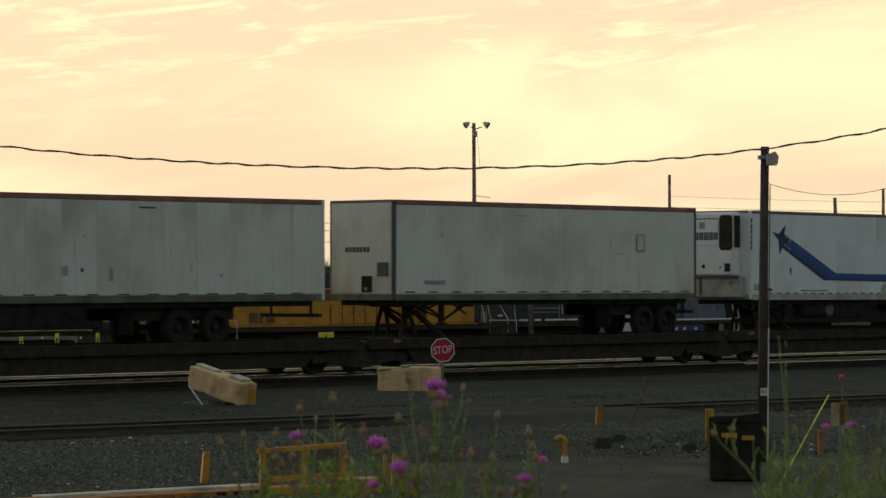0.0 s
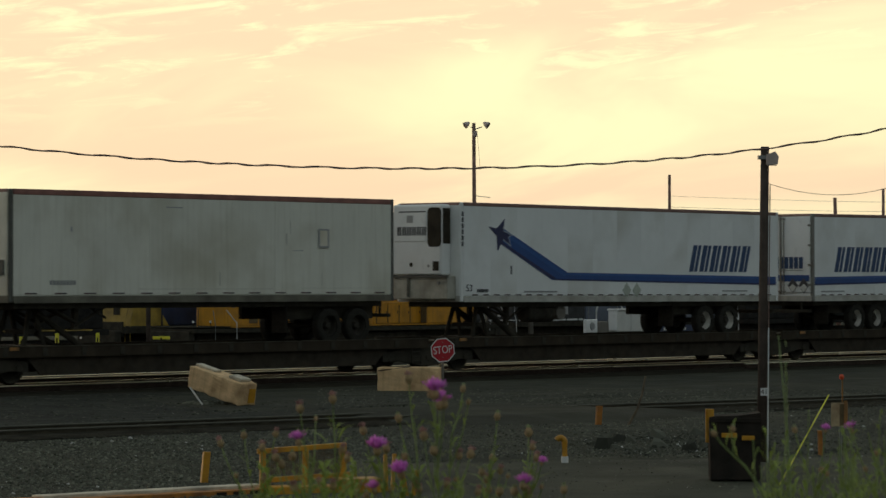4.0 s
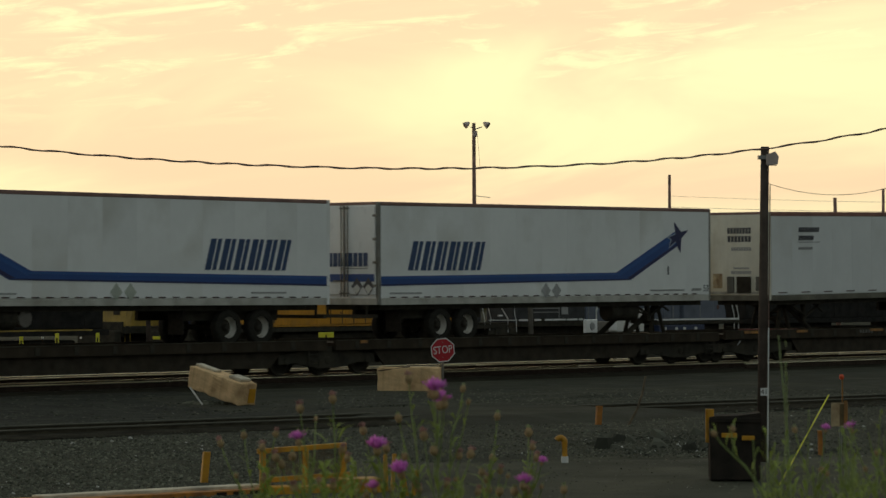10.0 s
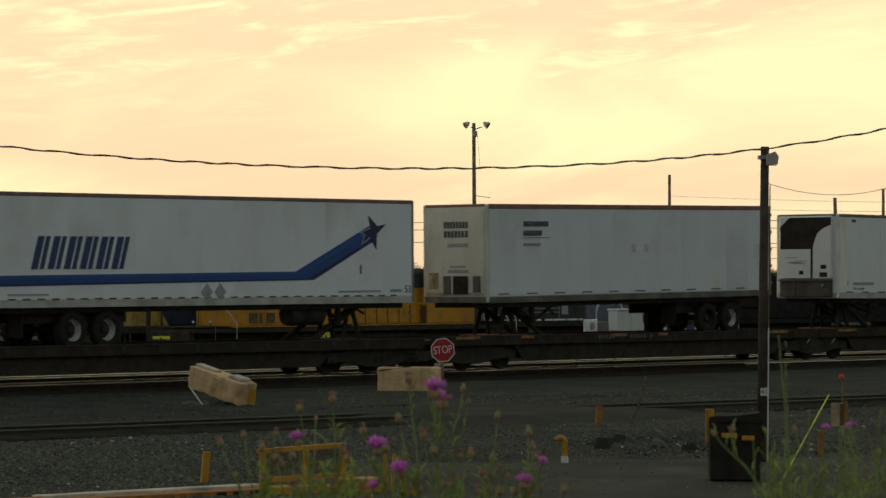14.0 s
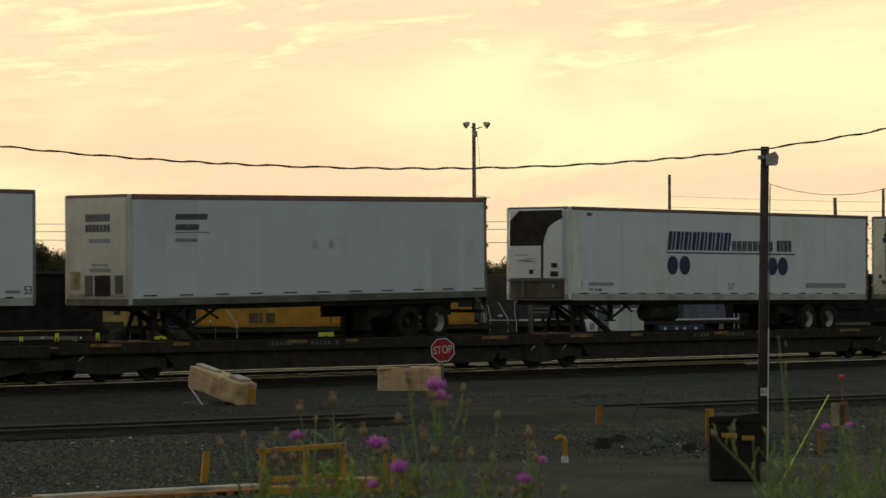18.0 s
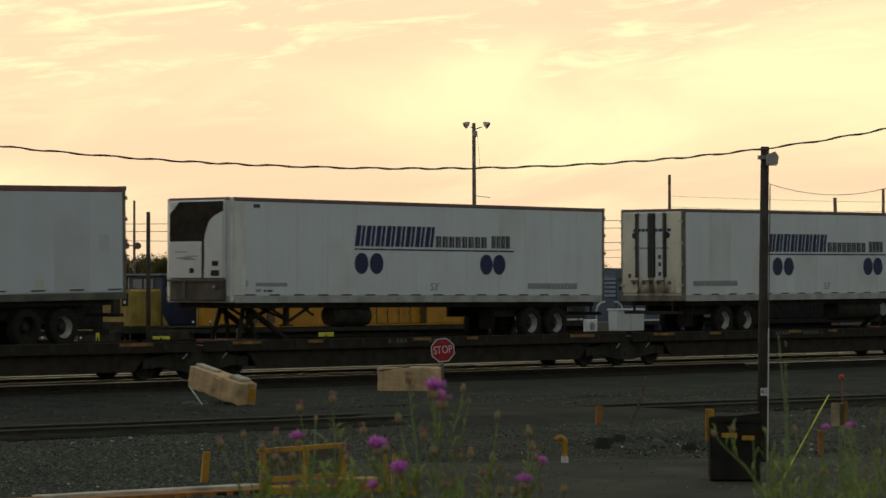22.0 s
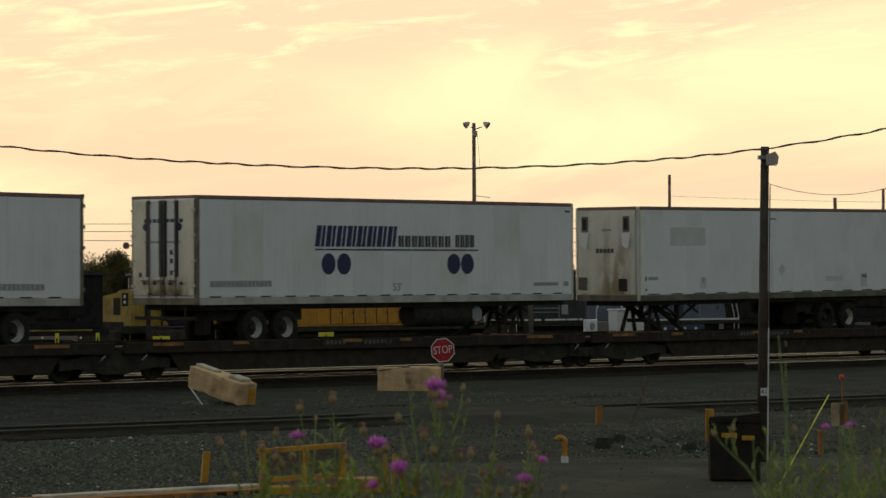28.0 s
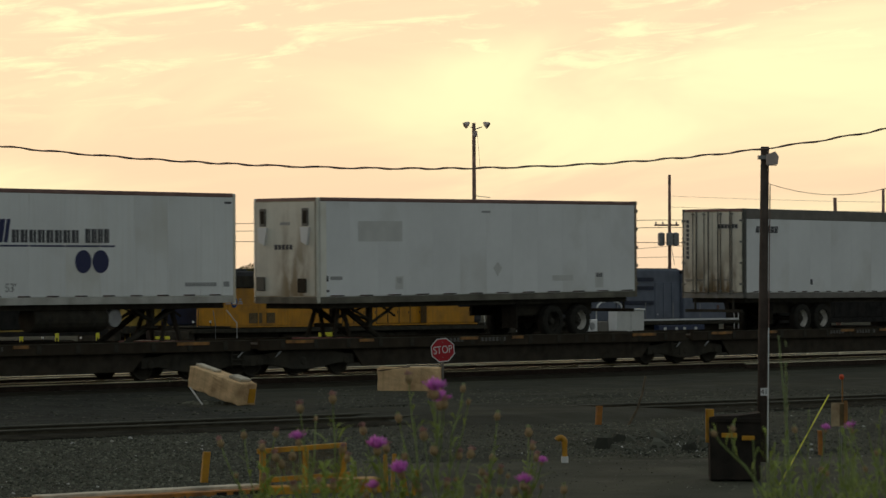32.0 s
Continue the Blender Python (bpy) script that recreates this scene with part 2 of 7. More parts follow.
M_RUBBER = material("dusty_black_tyre_rubber", (0.032, 0.030, 0.025), 0.95, vary=0.2, scale=8, spec=0.08)
M_RIM = material("white_painted_wheel_rim", (0.74, 0.71, 0.64), 0.5, 0.1, vary=0.2, scale=6, dirt=RUST, dirt_amount=0.5)
M_DARKRIM = material("grimy_dark_wheel_rim", (0.055, 0.050, 0.040), 0.7, 0.2, vary=0.3, scale=6, spec=0.12)
M_BLUE = material("deep_blue_livery", (0.012, 0.065, 0.24), 0.4, vary=0.08, scale=1.0)
M_NAVY = material("navy_livery", (0.018, 0.022, 0.085), 0.45, vary=0.08, scale=1.0)
M_INK = material("dark_grey_lettering", (0.07, 0.07, 0.075), 0.6, vary=0.1, scale=4)
M_FADED = material("faded_grey_marking", (0.34, 0.34, 0.33), 0.6, vary=0.1, scale=4)
M_REDREF = material("red_reflector_tape", (0.10, 0.05, 0.042), 0.4, vary=0.2, scale=4)
M_TAPEDARK = material("dark_brown_tape", (0.045, 0.036, 0.03), 0.5, vary=0.2, scale=4)
M_RAILPALE = material("pale_grey_sill_rail", (0.50, 0.49, 0.44), 0.55, 0.1, vary=0.12, scale=2.0, dirt=(0.26, 0.24, 0.19), dirt_amount=0.8, streak=0.2)
M_GREYPATCH = material("grey_repaint_patch", (0.64, 0.64, 0.60), 0.6, vary=0.06, scale=2)
M_FLANGE = material("dusty_worn_steel_edge", (0.085, 0.078, 0.055), 0.8, 0.0, vary=0.35, scale=1.5, dirt=(0.035, 0.030, 0.022), dirt_amount=0.9, spec=0.12)
M_SIGNRED = material("red_sign_sheeting", (0.42, 0.012, 0.022), 0.4, vary=0.1, scale=3)
M_SIGNWHITE = material("white_sign_sheeting", (0.68, 0.68, 0.66), 0.45, vary=0.05, scale=3)
M_GALV = material("galvanised_steel", (0.30, 0.30, 0.29), 0.5, 0.7, vary=0.15, scale=6)
M_CONCRETE = material("weathered_concrete", (0.76, 0.51, 0.265), 0.9, vary=0.18, scale=2.2, dirt=(0.33, 0.19, 0.085), dirt_amount=0.6, streak=0.35, bump=0.014, bump_scale=16)
M_YELLOW = material("safety_yellow_paint", (0.60, 0.29, 0.010), 0.55, vary=0.2, scale=3, dirt=(0.20, 0.085, 0.02), dirt_amount=0.9)
M_RUSTSIGN = material("rust_stained_old_white", (0.50, 0.38, 0.22), 0.75, vary=0.25, scale=5, dirt=(0.17, 0.085, 0.03), dirt_amount=1.0, streak=0.5)
M_RUSTYEL = material("peeling_rusty_orange_paint", (0.50, 0.19, 0.02), 0.7, vary=0.35, scale=4, dirt=(0.13, 0.055, 0.025), dirt_amount=1.0)
M_OLDWHITE = material("dusty_old_white_paint", (0.62, 0.54, 0.40), 0.7, vary=0.25, scale=3, dirt=(0.22, 0.19, 0.14), dirt_amount=0.8)
M_SCUFF = material("soft_grey_scuff", (0.52, 0.51, 0.43), 0.6, vary=0.15, scale=5)
M_MESH = material("brown_rusty_wire_mesh", (0.14, 0.095, 0.04), 0.85, vary=0.3, scale=8)
M_LIME = material("fluorescent_yellow_plastic", (0.78, 0.74, 0.05), 0.5, vary=0.08, scale=4)
M_LOCOY = material("armour_yellow_paint", (0.60, 0.27, 0.010), 0.5, vary=0.12, scale=1.2, dirt=(0.24, 0.12, 0.02), dirt_amount=0.7, streak=0.3)
M_LOCOG = material("dark_grey_roof_paint", (0.06, 0.06, 0.06), 0.7, vary=0.2, scale=2, spec=0.12)
M_LOCOB = material("locomotive_blue_paint", (0.026, 0.040, 0.088), 0.5, vary=0.15, scale=1.2, dirt=(0.02, 0.02, 0.03), dirt_amount=0.6)
M_LOCOL = material("grey_blue_paint", (0.120, 0.140, 0.180), 0.5, vary=0.12, scale=1.2, dirt=(0.06, 0.075, 0.10), dirt_amount=0.5)
M_GLASS = material("dark_window_glass", (0.02, 0.022, 0.025), 0.08, 0.0, vary=0.1, scale=2)
M_SKYGLASS = material("sky_reflecting_window_glass", (0.35, 0.36, 0.36), 0.06, 0.8, vary=0.05, scale=2)
# pole brown is lifted: lens glow round backlit poles put into the colour
M_WOOD = material("weathered_pole_wood", (0.30, 0.18, 0.14), 0.9, vary=0.3, scale=3, dirt=(0.10, 0.06, 0.045), dirt_amount=0.8, bump=0.008)
M_STAKE = material("grey_brown_weathered_wood", (0.16, 0.125, 0.085), 0.9, vary=0.3, scale=6, bump=0.006, spec=0.12)
M_TAR = material("tarred_pole_wood", (0.085, 0.066, 0.054), 0.85, vary=0.3, scale=3, bump=0.006, spec=0.12)
# the brown fringe of wires against bright sky is put into this colour
M_CABLE = material("black_cable_sheath", (0.20, 0.125, 0.10), 0.7, vary=0.2, scale=4)
M_LAMP = material("grey_lamp_housing", (0.55, 0.45, 0.40), 0.5, 0.3, vary=0.15, scale=5)
M_LENS = material("lamp_glass", (0.5, 0.48, 0.42), 0.15, 0.0, vary=0.05, scale=4)
M_BIN = material("black_painted_steel_bin", (0.032, 0.027, 0.022), 0.88, vary=0.3, scale=3, dirt=(0.042, 0.032, 0.024), dirt_amount=0.6, spec=0.1)
M_REDPL = material("red_orange_plastic", (0.62, 0.075, 0.02), 0.45, vary=0.1, scale=6)
M_STEM = material("weed_stem_green", (0.26, 0.33, 0.10), 0.7, vary=0.3, scale=20)
M_LEAF = material("weed_leaf_green", (0.29, 0.38, 0.08), 0.65, vary=0.35, scale=14)
M_BRACT = material("brown_green_bracts", (0.36, 0.245, 0.115), 0.8, vary=0.35, scale=60)
M_PETAL = material("purple_florets", (0.92, 0.30, 0.80), 0.6, vary=0.25, scale=40)
M_PINKTIP = material("withered_pink_florets", (0.50, 0.29, 0.26), 0.8, vary=0.3, scale=40)
M_SEED = material("pale_seed_pods", (0.30, 0.36, 0.17), 0.8, vary=0.25, scale=40)
M_FOLIAGE = material("tree_foliage", (0.120, 0.116, 0.038), 0.8, vary=0.5, scale=0.9)
M_BARK = material("tree_bark", (0.08, 0.06, 0.045), 0.9, vary=0.3, scale=4)


def thin_tissue(m, share):
    """Lets light through thin petals and leaves."""
    t = m.node_tree
    b = t.nodes["Principled BSDF"]
    tr = t.nodes.new("ShaderNodeBsdfTranslucent")
    mx = t.nodes.new("ShaderNodeMixShader")
    mx.inputs[0].default_value = share
    t.links.new(b.inputs["Base Color"].links[0].from_socket, tr.inputs["Color"])
    t.links.new(b.outputs[0], mx.inputs[1])
    t.links.new(tr.outputs[0], mx.inputs[2])
    t.links.new(mx.outputs[0], t.nodes["Material Output"].inputs["Surface"])


for tissue, share in ((M_PETAL, 0.5), (M_PINKTIP, 0.4), (M_LEAF, 0.45), (M_STEM, 0.25), (M_SEED, 0.3), (M_FOLIAGE, 0.6)):
    thin_tissue(tissue, share)


# ---------------------------------------------------------------- mesh helpers
def add_box(bm, x0, x1, y0, y1, z0, z1, bevel=0.0, slant=0.0):
    """A box in bm; slant shifts its top in x."""
    r = bmesh.ops.create_cube(bm, size=1.0)
    vs = r["verts"]
    for v in vs:
        u = v.co.z + 0.5
        v.co = Vector((x0 + (v.co.x + 0.5) * (x1 - x0) + slant * u, y0 + (v.co.y + 0.5) * (y1 - y0), z0 + u * (z1 - z0)))
    if bevel:
        es = {e for v in vs for e in v.link_edges}
        bmesh.ops.bevel(bm, geom=list(es), offset=bevel, segments=2, affect="EDGES", profile=0.5)
    return vs


def box(*a, **k):
    bm = bmesh.new()
    add_box(bm, *a, **k)
    return bm


def add_rod(bm, a, b, r0, r1=None, seg=8):
    """A round bar from a to b."""
    a, b = Vector(a), Vector(b)
    r1 = r0 if r1 is None else r1
    q = (b - a).to_track_quat("Z", "Y").to_matrix()
    rings = []
    for p, r in ((a, r0), (b, r1)):
        rings.append([bm.verts.new(p + q @ Vector((r * math.cos(2 * math.pi * i / seg), r * math.sin(2 * math.pi * i / seg), 0))) for i in range(seg)])
    for i in range(seg):
        bm.faces.new((rings[0][i], rings[0][(i + 1) % seg], rings[1][(i + 1) % seg], rings[1][i]))
    bm.faces.new(rings[0][::-1])
    bm.faces.new(rings[1])


def add_tube(bm, pts, r0, r1, seg=6):
    """One unbroken round tube through pts, tapering from r0 to r1."""
    rings = []
    n = len(pts) - 1
    for i, p in enumerate(pts):
        d = (Vector(pts[min(i + 1, n)]) - Vector(pts[max(i - 1, 0)])).normalized()
        q = d.to_track_quat("Z", "Y").to_matrix()
        r = r0 + (r1 - r0) * i / n
        rings.append([bm.verts.new(Vector(p) + q @ Vector((r * math.cos(2 * math.pi * k / seg), r * math.sin(2 * math.pi * k / seg), 0))) for k in range(seg)])
    for a, b in zip(rings, rings[1:]):
        for k in range(seg):
            bm.faces.new((a[k], a[(k + 1) % seg], b[(k + 1) % seg], b[k]))
    bm.faces.new(rings[0][::-1])
    bm.faces.new(rings[-1])


def rod(*a, **k):
    bm = bmesh.new()
    add_rod(bm, *a, **k)
    return bm


def add_lathe(bm, profile, origin=(0, 0, 0), axis="y", seg=20):
    """A turned body: profile of (along the axis, radius)."""
    o = Vector(origin)
    rings = []
    for h, r in profile:
        ring = []
        for i in range(seg):
            c, s = math.cos(2 * math.pi * i / seg) * r, math.sin(2 * math.pi * i / seg) * r
            ring.append(bm.verts.new(o + (Vector((c, h, s)) if axis == "y" else Vector((h, c, s)) if axis == "x" else Vector((c, s, h)))))
        rings.append(ring)
    for p, q in zip(rings, rings[1:]):
        for i in range(seg):
            bm.faces.new((p[i], p[(i + 1) % seg], q[(i + 1) % seg], q[i]))
    bm.faces.new(rings[0])
    bm.faces.new(rings[-1][::-1])
    bmesh.ops.recalc_face_normals(bm, faces=bm.faces[:])


def lathe(*a, **k):
    bm = bmesh.new()
    add_lathe(bm, *a, **k)
    return bm


def add_plate(bm, pts, y0, y1):
    """A plate with the outline pts (x, z), from y0 to y1."""
    f = [bm.verts.new((x, y0, z)) for x, z in pts]
    k = [bm.verts.new((x, y1, z)) for x, z in pts]
    n = len(pts)
    bm.faces.new(f)
    bm.faces.new(k[::-1])
    for i in range(n):
        bm.faces.new((f[i], k[i], k[(i + 1) % n], f[(i + 1) % n]))
    bmesh.ops.recalc_face_normals(bm, faces=bm.faces[:])


def plate(*a):
    bm = bmesh.new()
    add_plate(bm, *a)
    return bm


def part(name, bm, mat, parent, label="", at=None, smooth=False):
    """One mesh object under a thing or a part."""
    me = bpy.data.meshes.new(name)
    bm.to_mesh(me)
    bm.free()
    if smooth:
        me.shade_smooth()
    me.materials.append(mat)
    ob = new(name, me)
    ob.parent = parent
    if at is not None:
        ob.location = at
    if label:
        tagged(ob, label)
    return ob


def thing(name, m, label, category, group="", kind=""):
    ob = new(name)
    ob.empty_display_size = 0.3
    ob.matrix_basis = m
    return tagged(ob, label, category, group, kind)


def solid(name, bm, mat, label, category, m=None, group="", kind="", smooth=False):
    ob = part(name, bm, mat, None, smooth=smooth)
    if m is not None:
        ob.matrix_basis = m
    return tagged(ob, label, category, group, kind)


def word_mesh(text, size, depth=0.01):
    cu = bpy.data.curves.new("word", "FONT")
    cu.body, cu.size, cu.extrude = text, size, depth
    cu.align_x, cu.align_y = "CENTER", "CENTER"
    tmp = new("word", cu)
    me = bpy.data.meshes.new_from_object(tmp)
    bpy.data.objects.remove(tmp)
    return me


def word(name, text, size, mat, parent, m, depth=0.01):
    me = word_mesh(text, size, depth)
    me.materials.clear()
    me.materials.append(mat)
    ob = new(name, me)
    ob.parent, ob.matrix_basis = parent, m
    return ob


# ---------------------------------------------------------------- ground
def smooth01(t):
    t = max(0.0, min(1.0, t))
    return t * t * (3 - 2 * t)


def ground_z(x, y):
    d = x * FWD.x + y * FWD.y
    z = -0.215
    z += 1.52 * (1 - smooth01((d - 9.0) / 15.0))
    z -= 0.85 * smooth01((y - 68.0) / 8.0)
    if 20 < d < 120:
        z += 0.014 * noise.noise(Vector((x * 0.35, y * 0.35, 0))) * min(1, (d - 20) / 10)
    return z


def build_ground():
    ds = [-2500, -900, -300, -100, -30, 0, 3, 6, 9, 12, 15, 18, 21, 24, 27, 30, 33] + [34 + 0.6 * i for i in range(90)] + [90 + 2 * i for i in range(20)] + [135, 150, 180, 230, 300, 420, 600, 900, 1500, 3500]
    us = [-0.30 + 0.01 * i for i in range(61)]
    wide = [-3500, -1200, -400, -150, -60]
    verts, faces = [], []
    for d in ds:
        w = max(30.0, d * 1.0)
        row = [w0 for w0 in wide if w0 < -0.32 * w] + [u * w for u in us] + [-w0 for w0 in wide[::-1] if w0 < -0.32 * w]
        while len(row) < len(us) + 2 * len(wide):
            row = [row[0] - 200] + row + [row[-1] + 200]
        for r in row:
            p = RIGHT * r + FWD * d
            verts.append((p.x, p.y, ground_z(p.x, p.y)))
    n = len(us) + 2 * len(wide)
    for i in range(len(ds) - 1):
        for j in range(n - 1):
            a = i * n + j
            faces.append((a, a + 1, a + n + 1, a + n))
    me = bpy.data.meshes.new("ground")
    me.from_pydata(verts, [], faces)
    me.shade_smooth()
    me.materials.append(M_GRAVEL)
    tagged(new("ground", me), "dark oily gravel yard with cinders and loose stones", "ground", kind="structure")


build_ground()


def strip(name, pts, z, mat, label, thick=0.05):
    """A flat paved area with the outline pts (x, y) and edges that slope into the ground."""
    bm = bmesh.new()
    mid = Vector((sum(p[0] for p in pts) / len(pts), sum(p[1] for p in pts) / len(pts)))
    top = [bm.verts.new((x, y, z)) for x, y in pts]
    low = []
    for i, (x, y) in enumerate(pts):
        tan = (Vector(pts[(i + 1) % len(pts)]) - Vector(pts[i - 1])).normalized()
        out = Vector((tan.y, -tan.x))
        if out.dot(Vector((x, y)) - mid) < 0:
            out = -out
        reach = min(1.6, thick * 40)
        low.append(bm.verts.new((x + out.x * reach, y + out.y * reach, z - thick)))
    bm.faces.new(top)
    for i in range(len(pts)):
        bm.faces.new((top[i], low[i], low[(i + 1) % len(pts)], top[(i + 1) % len(pts)]))
    bmesh.ops.recalc_face_normals(bm, faces=bm.faces[:])
    return solid(name, bm, mat, label, "road", kind="structure")


def wavy(a, b, n, amp, seed):
    rr = random.Random(seed)
    a, b = Vector(a), Vector(b)
    side = Vector((-(b - a).y, (b - a).x)).normalized()
    return [tuple(a.lerp(b, i / n) + side * rr.uniform(-amp, amp)) for i in range(n)]


strip("service_road", wavy((53, 57.6), (120, 58.2), 40, 0.3, 1) + wavy((120, 48.6), (47, 50.2), 40, 0.5, 2), -0.192, M_ASPHALT, "dusty grey asphalt service road beside the main track")
def siding_crossing():
    """Filled-in road crossing over the siding, level with its rails."""
    w = Vector((0.9928, -0.1200))
    n = Vector((0.1200, 0.9928))
    o = Vector((38.88, 45.88))
    c = [o + w * a + n * b for a, b in ((9.6, -2.3), (15.4, -2.3), (14.8, 2.2), (10.4, 2.4))]
    pts = []
    for i in range(4):
        pts += wavy(tuple(c[i]), tuple(c[(i + 1) % 4]), 8, 0.22, 30 + i)
    strip("siding_crossing", pts, -0.074, M_ASPHALT, "worn asphalt crossing filled in between the siding rails", 0.16)


siding_crossing()
strip("paved_apron", wavy((30.0, 29.0), (35.5, 34.0), 10, 0.25, 5) + wavy((35.5, 34.0), (44.5, 27.0), 16, 0.35, 6) + wavy((44.5, 27.0), (34, 18), 8, 0.2, 7) + wavy((34, 18), (26, 25), 8, 0.2, 8), -0.192, M_APRON, "patched grey asphalt apron with dusty edges")


# ballast strip coloured darker to carry the shade under the train
strip("track_bed", wavy((10, 71.6), (160, 71.8), 60, 0.2, 9) + wavy((160, 60.9), (10, 61.2), 60, 0.25, 10), -0.186, M_BALLASTDARK, "dark oily ballast bed of the main tracks")


# dark strips along the siding paint in the shadowed ballast beside its rails
for k, (u0, u1) in enumerate(((-19.0, 9.4), (15.6, 60.0))):
    sd, sn = Vector((0.9928, -0.1200)), Vector((0.1200, 0.9928))
    c = [Vector((38.88, 45.88)) + sd * a + sn * b for a, b in ((u0, -1.45), (u1, -1.45), (u1, 1.5), (u0, 1.5))]
    strip("siding_bed", wavy(c[0], c[1], 16, 0.12, 61 + k) + wavy(c[1], c[2], 3, 0.1, 63 + k) + wavy(c[2], c[3], 16, 0.12, 65 + k) + wavy(c[3], c[0], 3, 0.1, 67 + k), -0.180, M_BALLASTDARK, "dark oily ballast round the siding rails", 0.02)
strip("gravel_bank", wavy((20, 60.8), (56.5, 60.6), 24, 0.25, 51) + wavy((56.5, 60.6), (52.0, 47.2), 10, 0.5, 52) + wavy((52.0, 46.4), (20, 50.2), 24, 0.3, 53), -0.196, M_BANK, "dark cindery gravel bank between siding and main track", 0.02)
strip("yard_ballast", wavy((30, 112.0), (190, 112.0), 50, 0.3, 19) + wavy((190, 76.6), (30, 76.4), 50, 0.3, 20), -1.052, M_BALLASTDARK, "dark oily ballast of the yard tracks", 0.03)


def rail_line(a, b, top, name, label, bright, head=None):
    """One rail with foot, web and head from a to b (x, y)."""
    a, b = Vector((*a, 0)), Vector((*b, 0))
    L, ang = (b - a).length, math.degrees(math.atan2(b.y - a.y, b.x - a.x))
    t = thing(name, pose(a.x, a.y, top, 0, 0, ang), label, "rail", "rails", "structure")
    bm = bmesh.new()
    add_box(bm, 0, L, -0.07, 0.07, -0.172, -0.150)
    add_box(bm, 0, L, -0.009, 0.009, -0.150, -0.038)
    part("rail_web", bm, M_RAIL if bright else M_SIDINGRAIL, t)
    part("rail_head", box(0, L, -0.036, 0.036, -0.038, 0.0, 0.013), head or (M_RAILTOP if bright else M_SIDINGTOP), t, "polished steel running surface" if bright and not head else "")
    return t


RAILS = ((62.71, 0), (64.145, 0), (67.7, -0.02), (69.135, -0.02))
for y, z in RAILS:
    rail_line((-160, y), (420, y), z, "rail_main", "steel main track rail with a polished head" if y < 66 else "steel rail of the far track with a worn bright head", True, None if y < 66 else M_DULLHEAD)
# closure rails of a switch that opens towards the far end
rail_line((84.0, 61.55), (200.0, 60.0), 0.0, "rail_switch", "steel switch rail with a polished head", True)
NEAR_A, NEAR_B = Vector((38.88, 45.88)), Vector((64.19, 42.82))
near_dir = (NEAR_B - NEAR_A).normalized()
near_side = Vector((-near_dir.y, near_dir.x))
for off in (-0.75, 0.685):
    p, q = NEAR_A - near_dir * 60 + near_side * off, NEAR_A + near_dir * 120 + near_side * off
    rail_line(p, q, -0.09, "rail_siding", "dull rusty siding rail standing proud of the gravel", False)


def build_ties(name, origin, way, n, step, z, label):
    side = Vector((-way.y, way.x))
    bm = bmesh.new()
    rr = random.Random(11)
    for i in range(n):
        c = origin + way * (i * step)
        h = 1.28 + rr.uniform(-0.05, 0.05)
        vs = add_box(bm, -0.115, 0.115, -h, h, -0.16, 0.0)
        m = Matrix.Translation((c.x, c.y, z + rr.uniform(-0.012, 0.0))) @ Matrix.Rotation(math.atan2(way.y, way.x) + rr.uniform(-0.015, 0.015), 4, "Z")
        bmesh.ops.transform(bm, matrix=m, verts=vs)
    solid(name, bm, M_TIE, label, "railway ties", kind="stuff")


build_ties("railway_ties_main", Vector((20, 63.43)), Vector((1, 0)), 200, 0.55, -0.172, "dark creosoted wooden ties under the main track")
build_ties("railway_ties_siding", NEAR_A - near_dir * 20 + near_side * -0.03, near_dir, 110, 0.55, -0.212, "dark wooden ties half buried in gravel under the siding")


def build_stones(name, count, mat, zone, size, seed, label, lift=0.0):
    """Loose stones on the ground; zone gives (right, depth)."""
    rr = random.Random(seed)
    verts, faces = [], []
    for _ in range(count):
        r, d = zone(rr)
        p = RIGHT * r + FWD * d
        s = size * (0.45 + 1.3 * rr.random() ** 2.2)
        base = len(verts)
        c = Vector((p.x, p.y, ground_z(p.x, p.y) + s * 0.25 + lift))
        a0 = rr.uniform(0, 6.3)
        for k in range(5):
            a = a0 + k * 1.2566 + rr.uniform(-0.3, 0.3)
            verts.append((c.x + math.cos(a) * s * rr.uniform(0.6, 1.1), c.y + math.sin(a) * s * rr.uniform(0.6, 1.1), c.z - s * 0.3))
        for k in range(4):
            a = a0 + k * 1.57 + rr.uniform(-0.3, 0.3)
            verts.append((c.x + math.cos(a) * s * 0.5, c.y + math.sin(a) * s * 0.5, c.z + s * rr.uniform(0.0, 0.55)))
        faces.append([base + 5 + k for k in range(4)])
        for k in range(5):
            k2 = (k + 1) % 5
            t0, t1 = base + 5 + (k * 4) // 5, base + 5 + (((k + 1) * 4) // 5) % 4
            faces.append([base + k, base + k2, t1] + ([t0] if t0 != t1 else []))
    me = bpy.data.meshes.new(name)
    me.from_pydata(verts, [], faces)
    me.materials.append(mat)
    tagged(new(name, me), label, "stones", kind="stuff")


def on_apron(r, d):
    return d < 51.5 and r > -0.6 + 0.12 * (d - 44) * (1 if d > 44 else 0.3)


def zone_yard(rr):
    while True:
        d = 37 + 33 * rr.random() ** 1.3
        r = rr.uniform(-0.16, 0.16) * d
        if not on_apron(r, d) or rr.random() < 0.03:
            return r, d


def zone_left(rr):
    d = 40 + 18 * rr.random()
    return rr.uniform(-0.155, 0.0) * d, d


def zone_pile(rr):
    a, q = rr.uniform(0, 6.3), rr.random()
    return 4.4 + 2.4 * math.cos(a) * q + 0.5 * math.sin(9 * q), 55.5 + 4.0 * math.sin(a) * q


def zone_apron(rr):
    d = 40 + 14 * rr.random()
    return rr.uniform(0.0, 0.13) * d, d


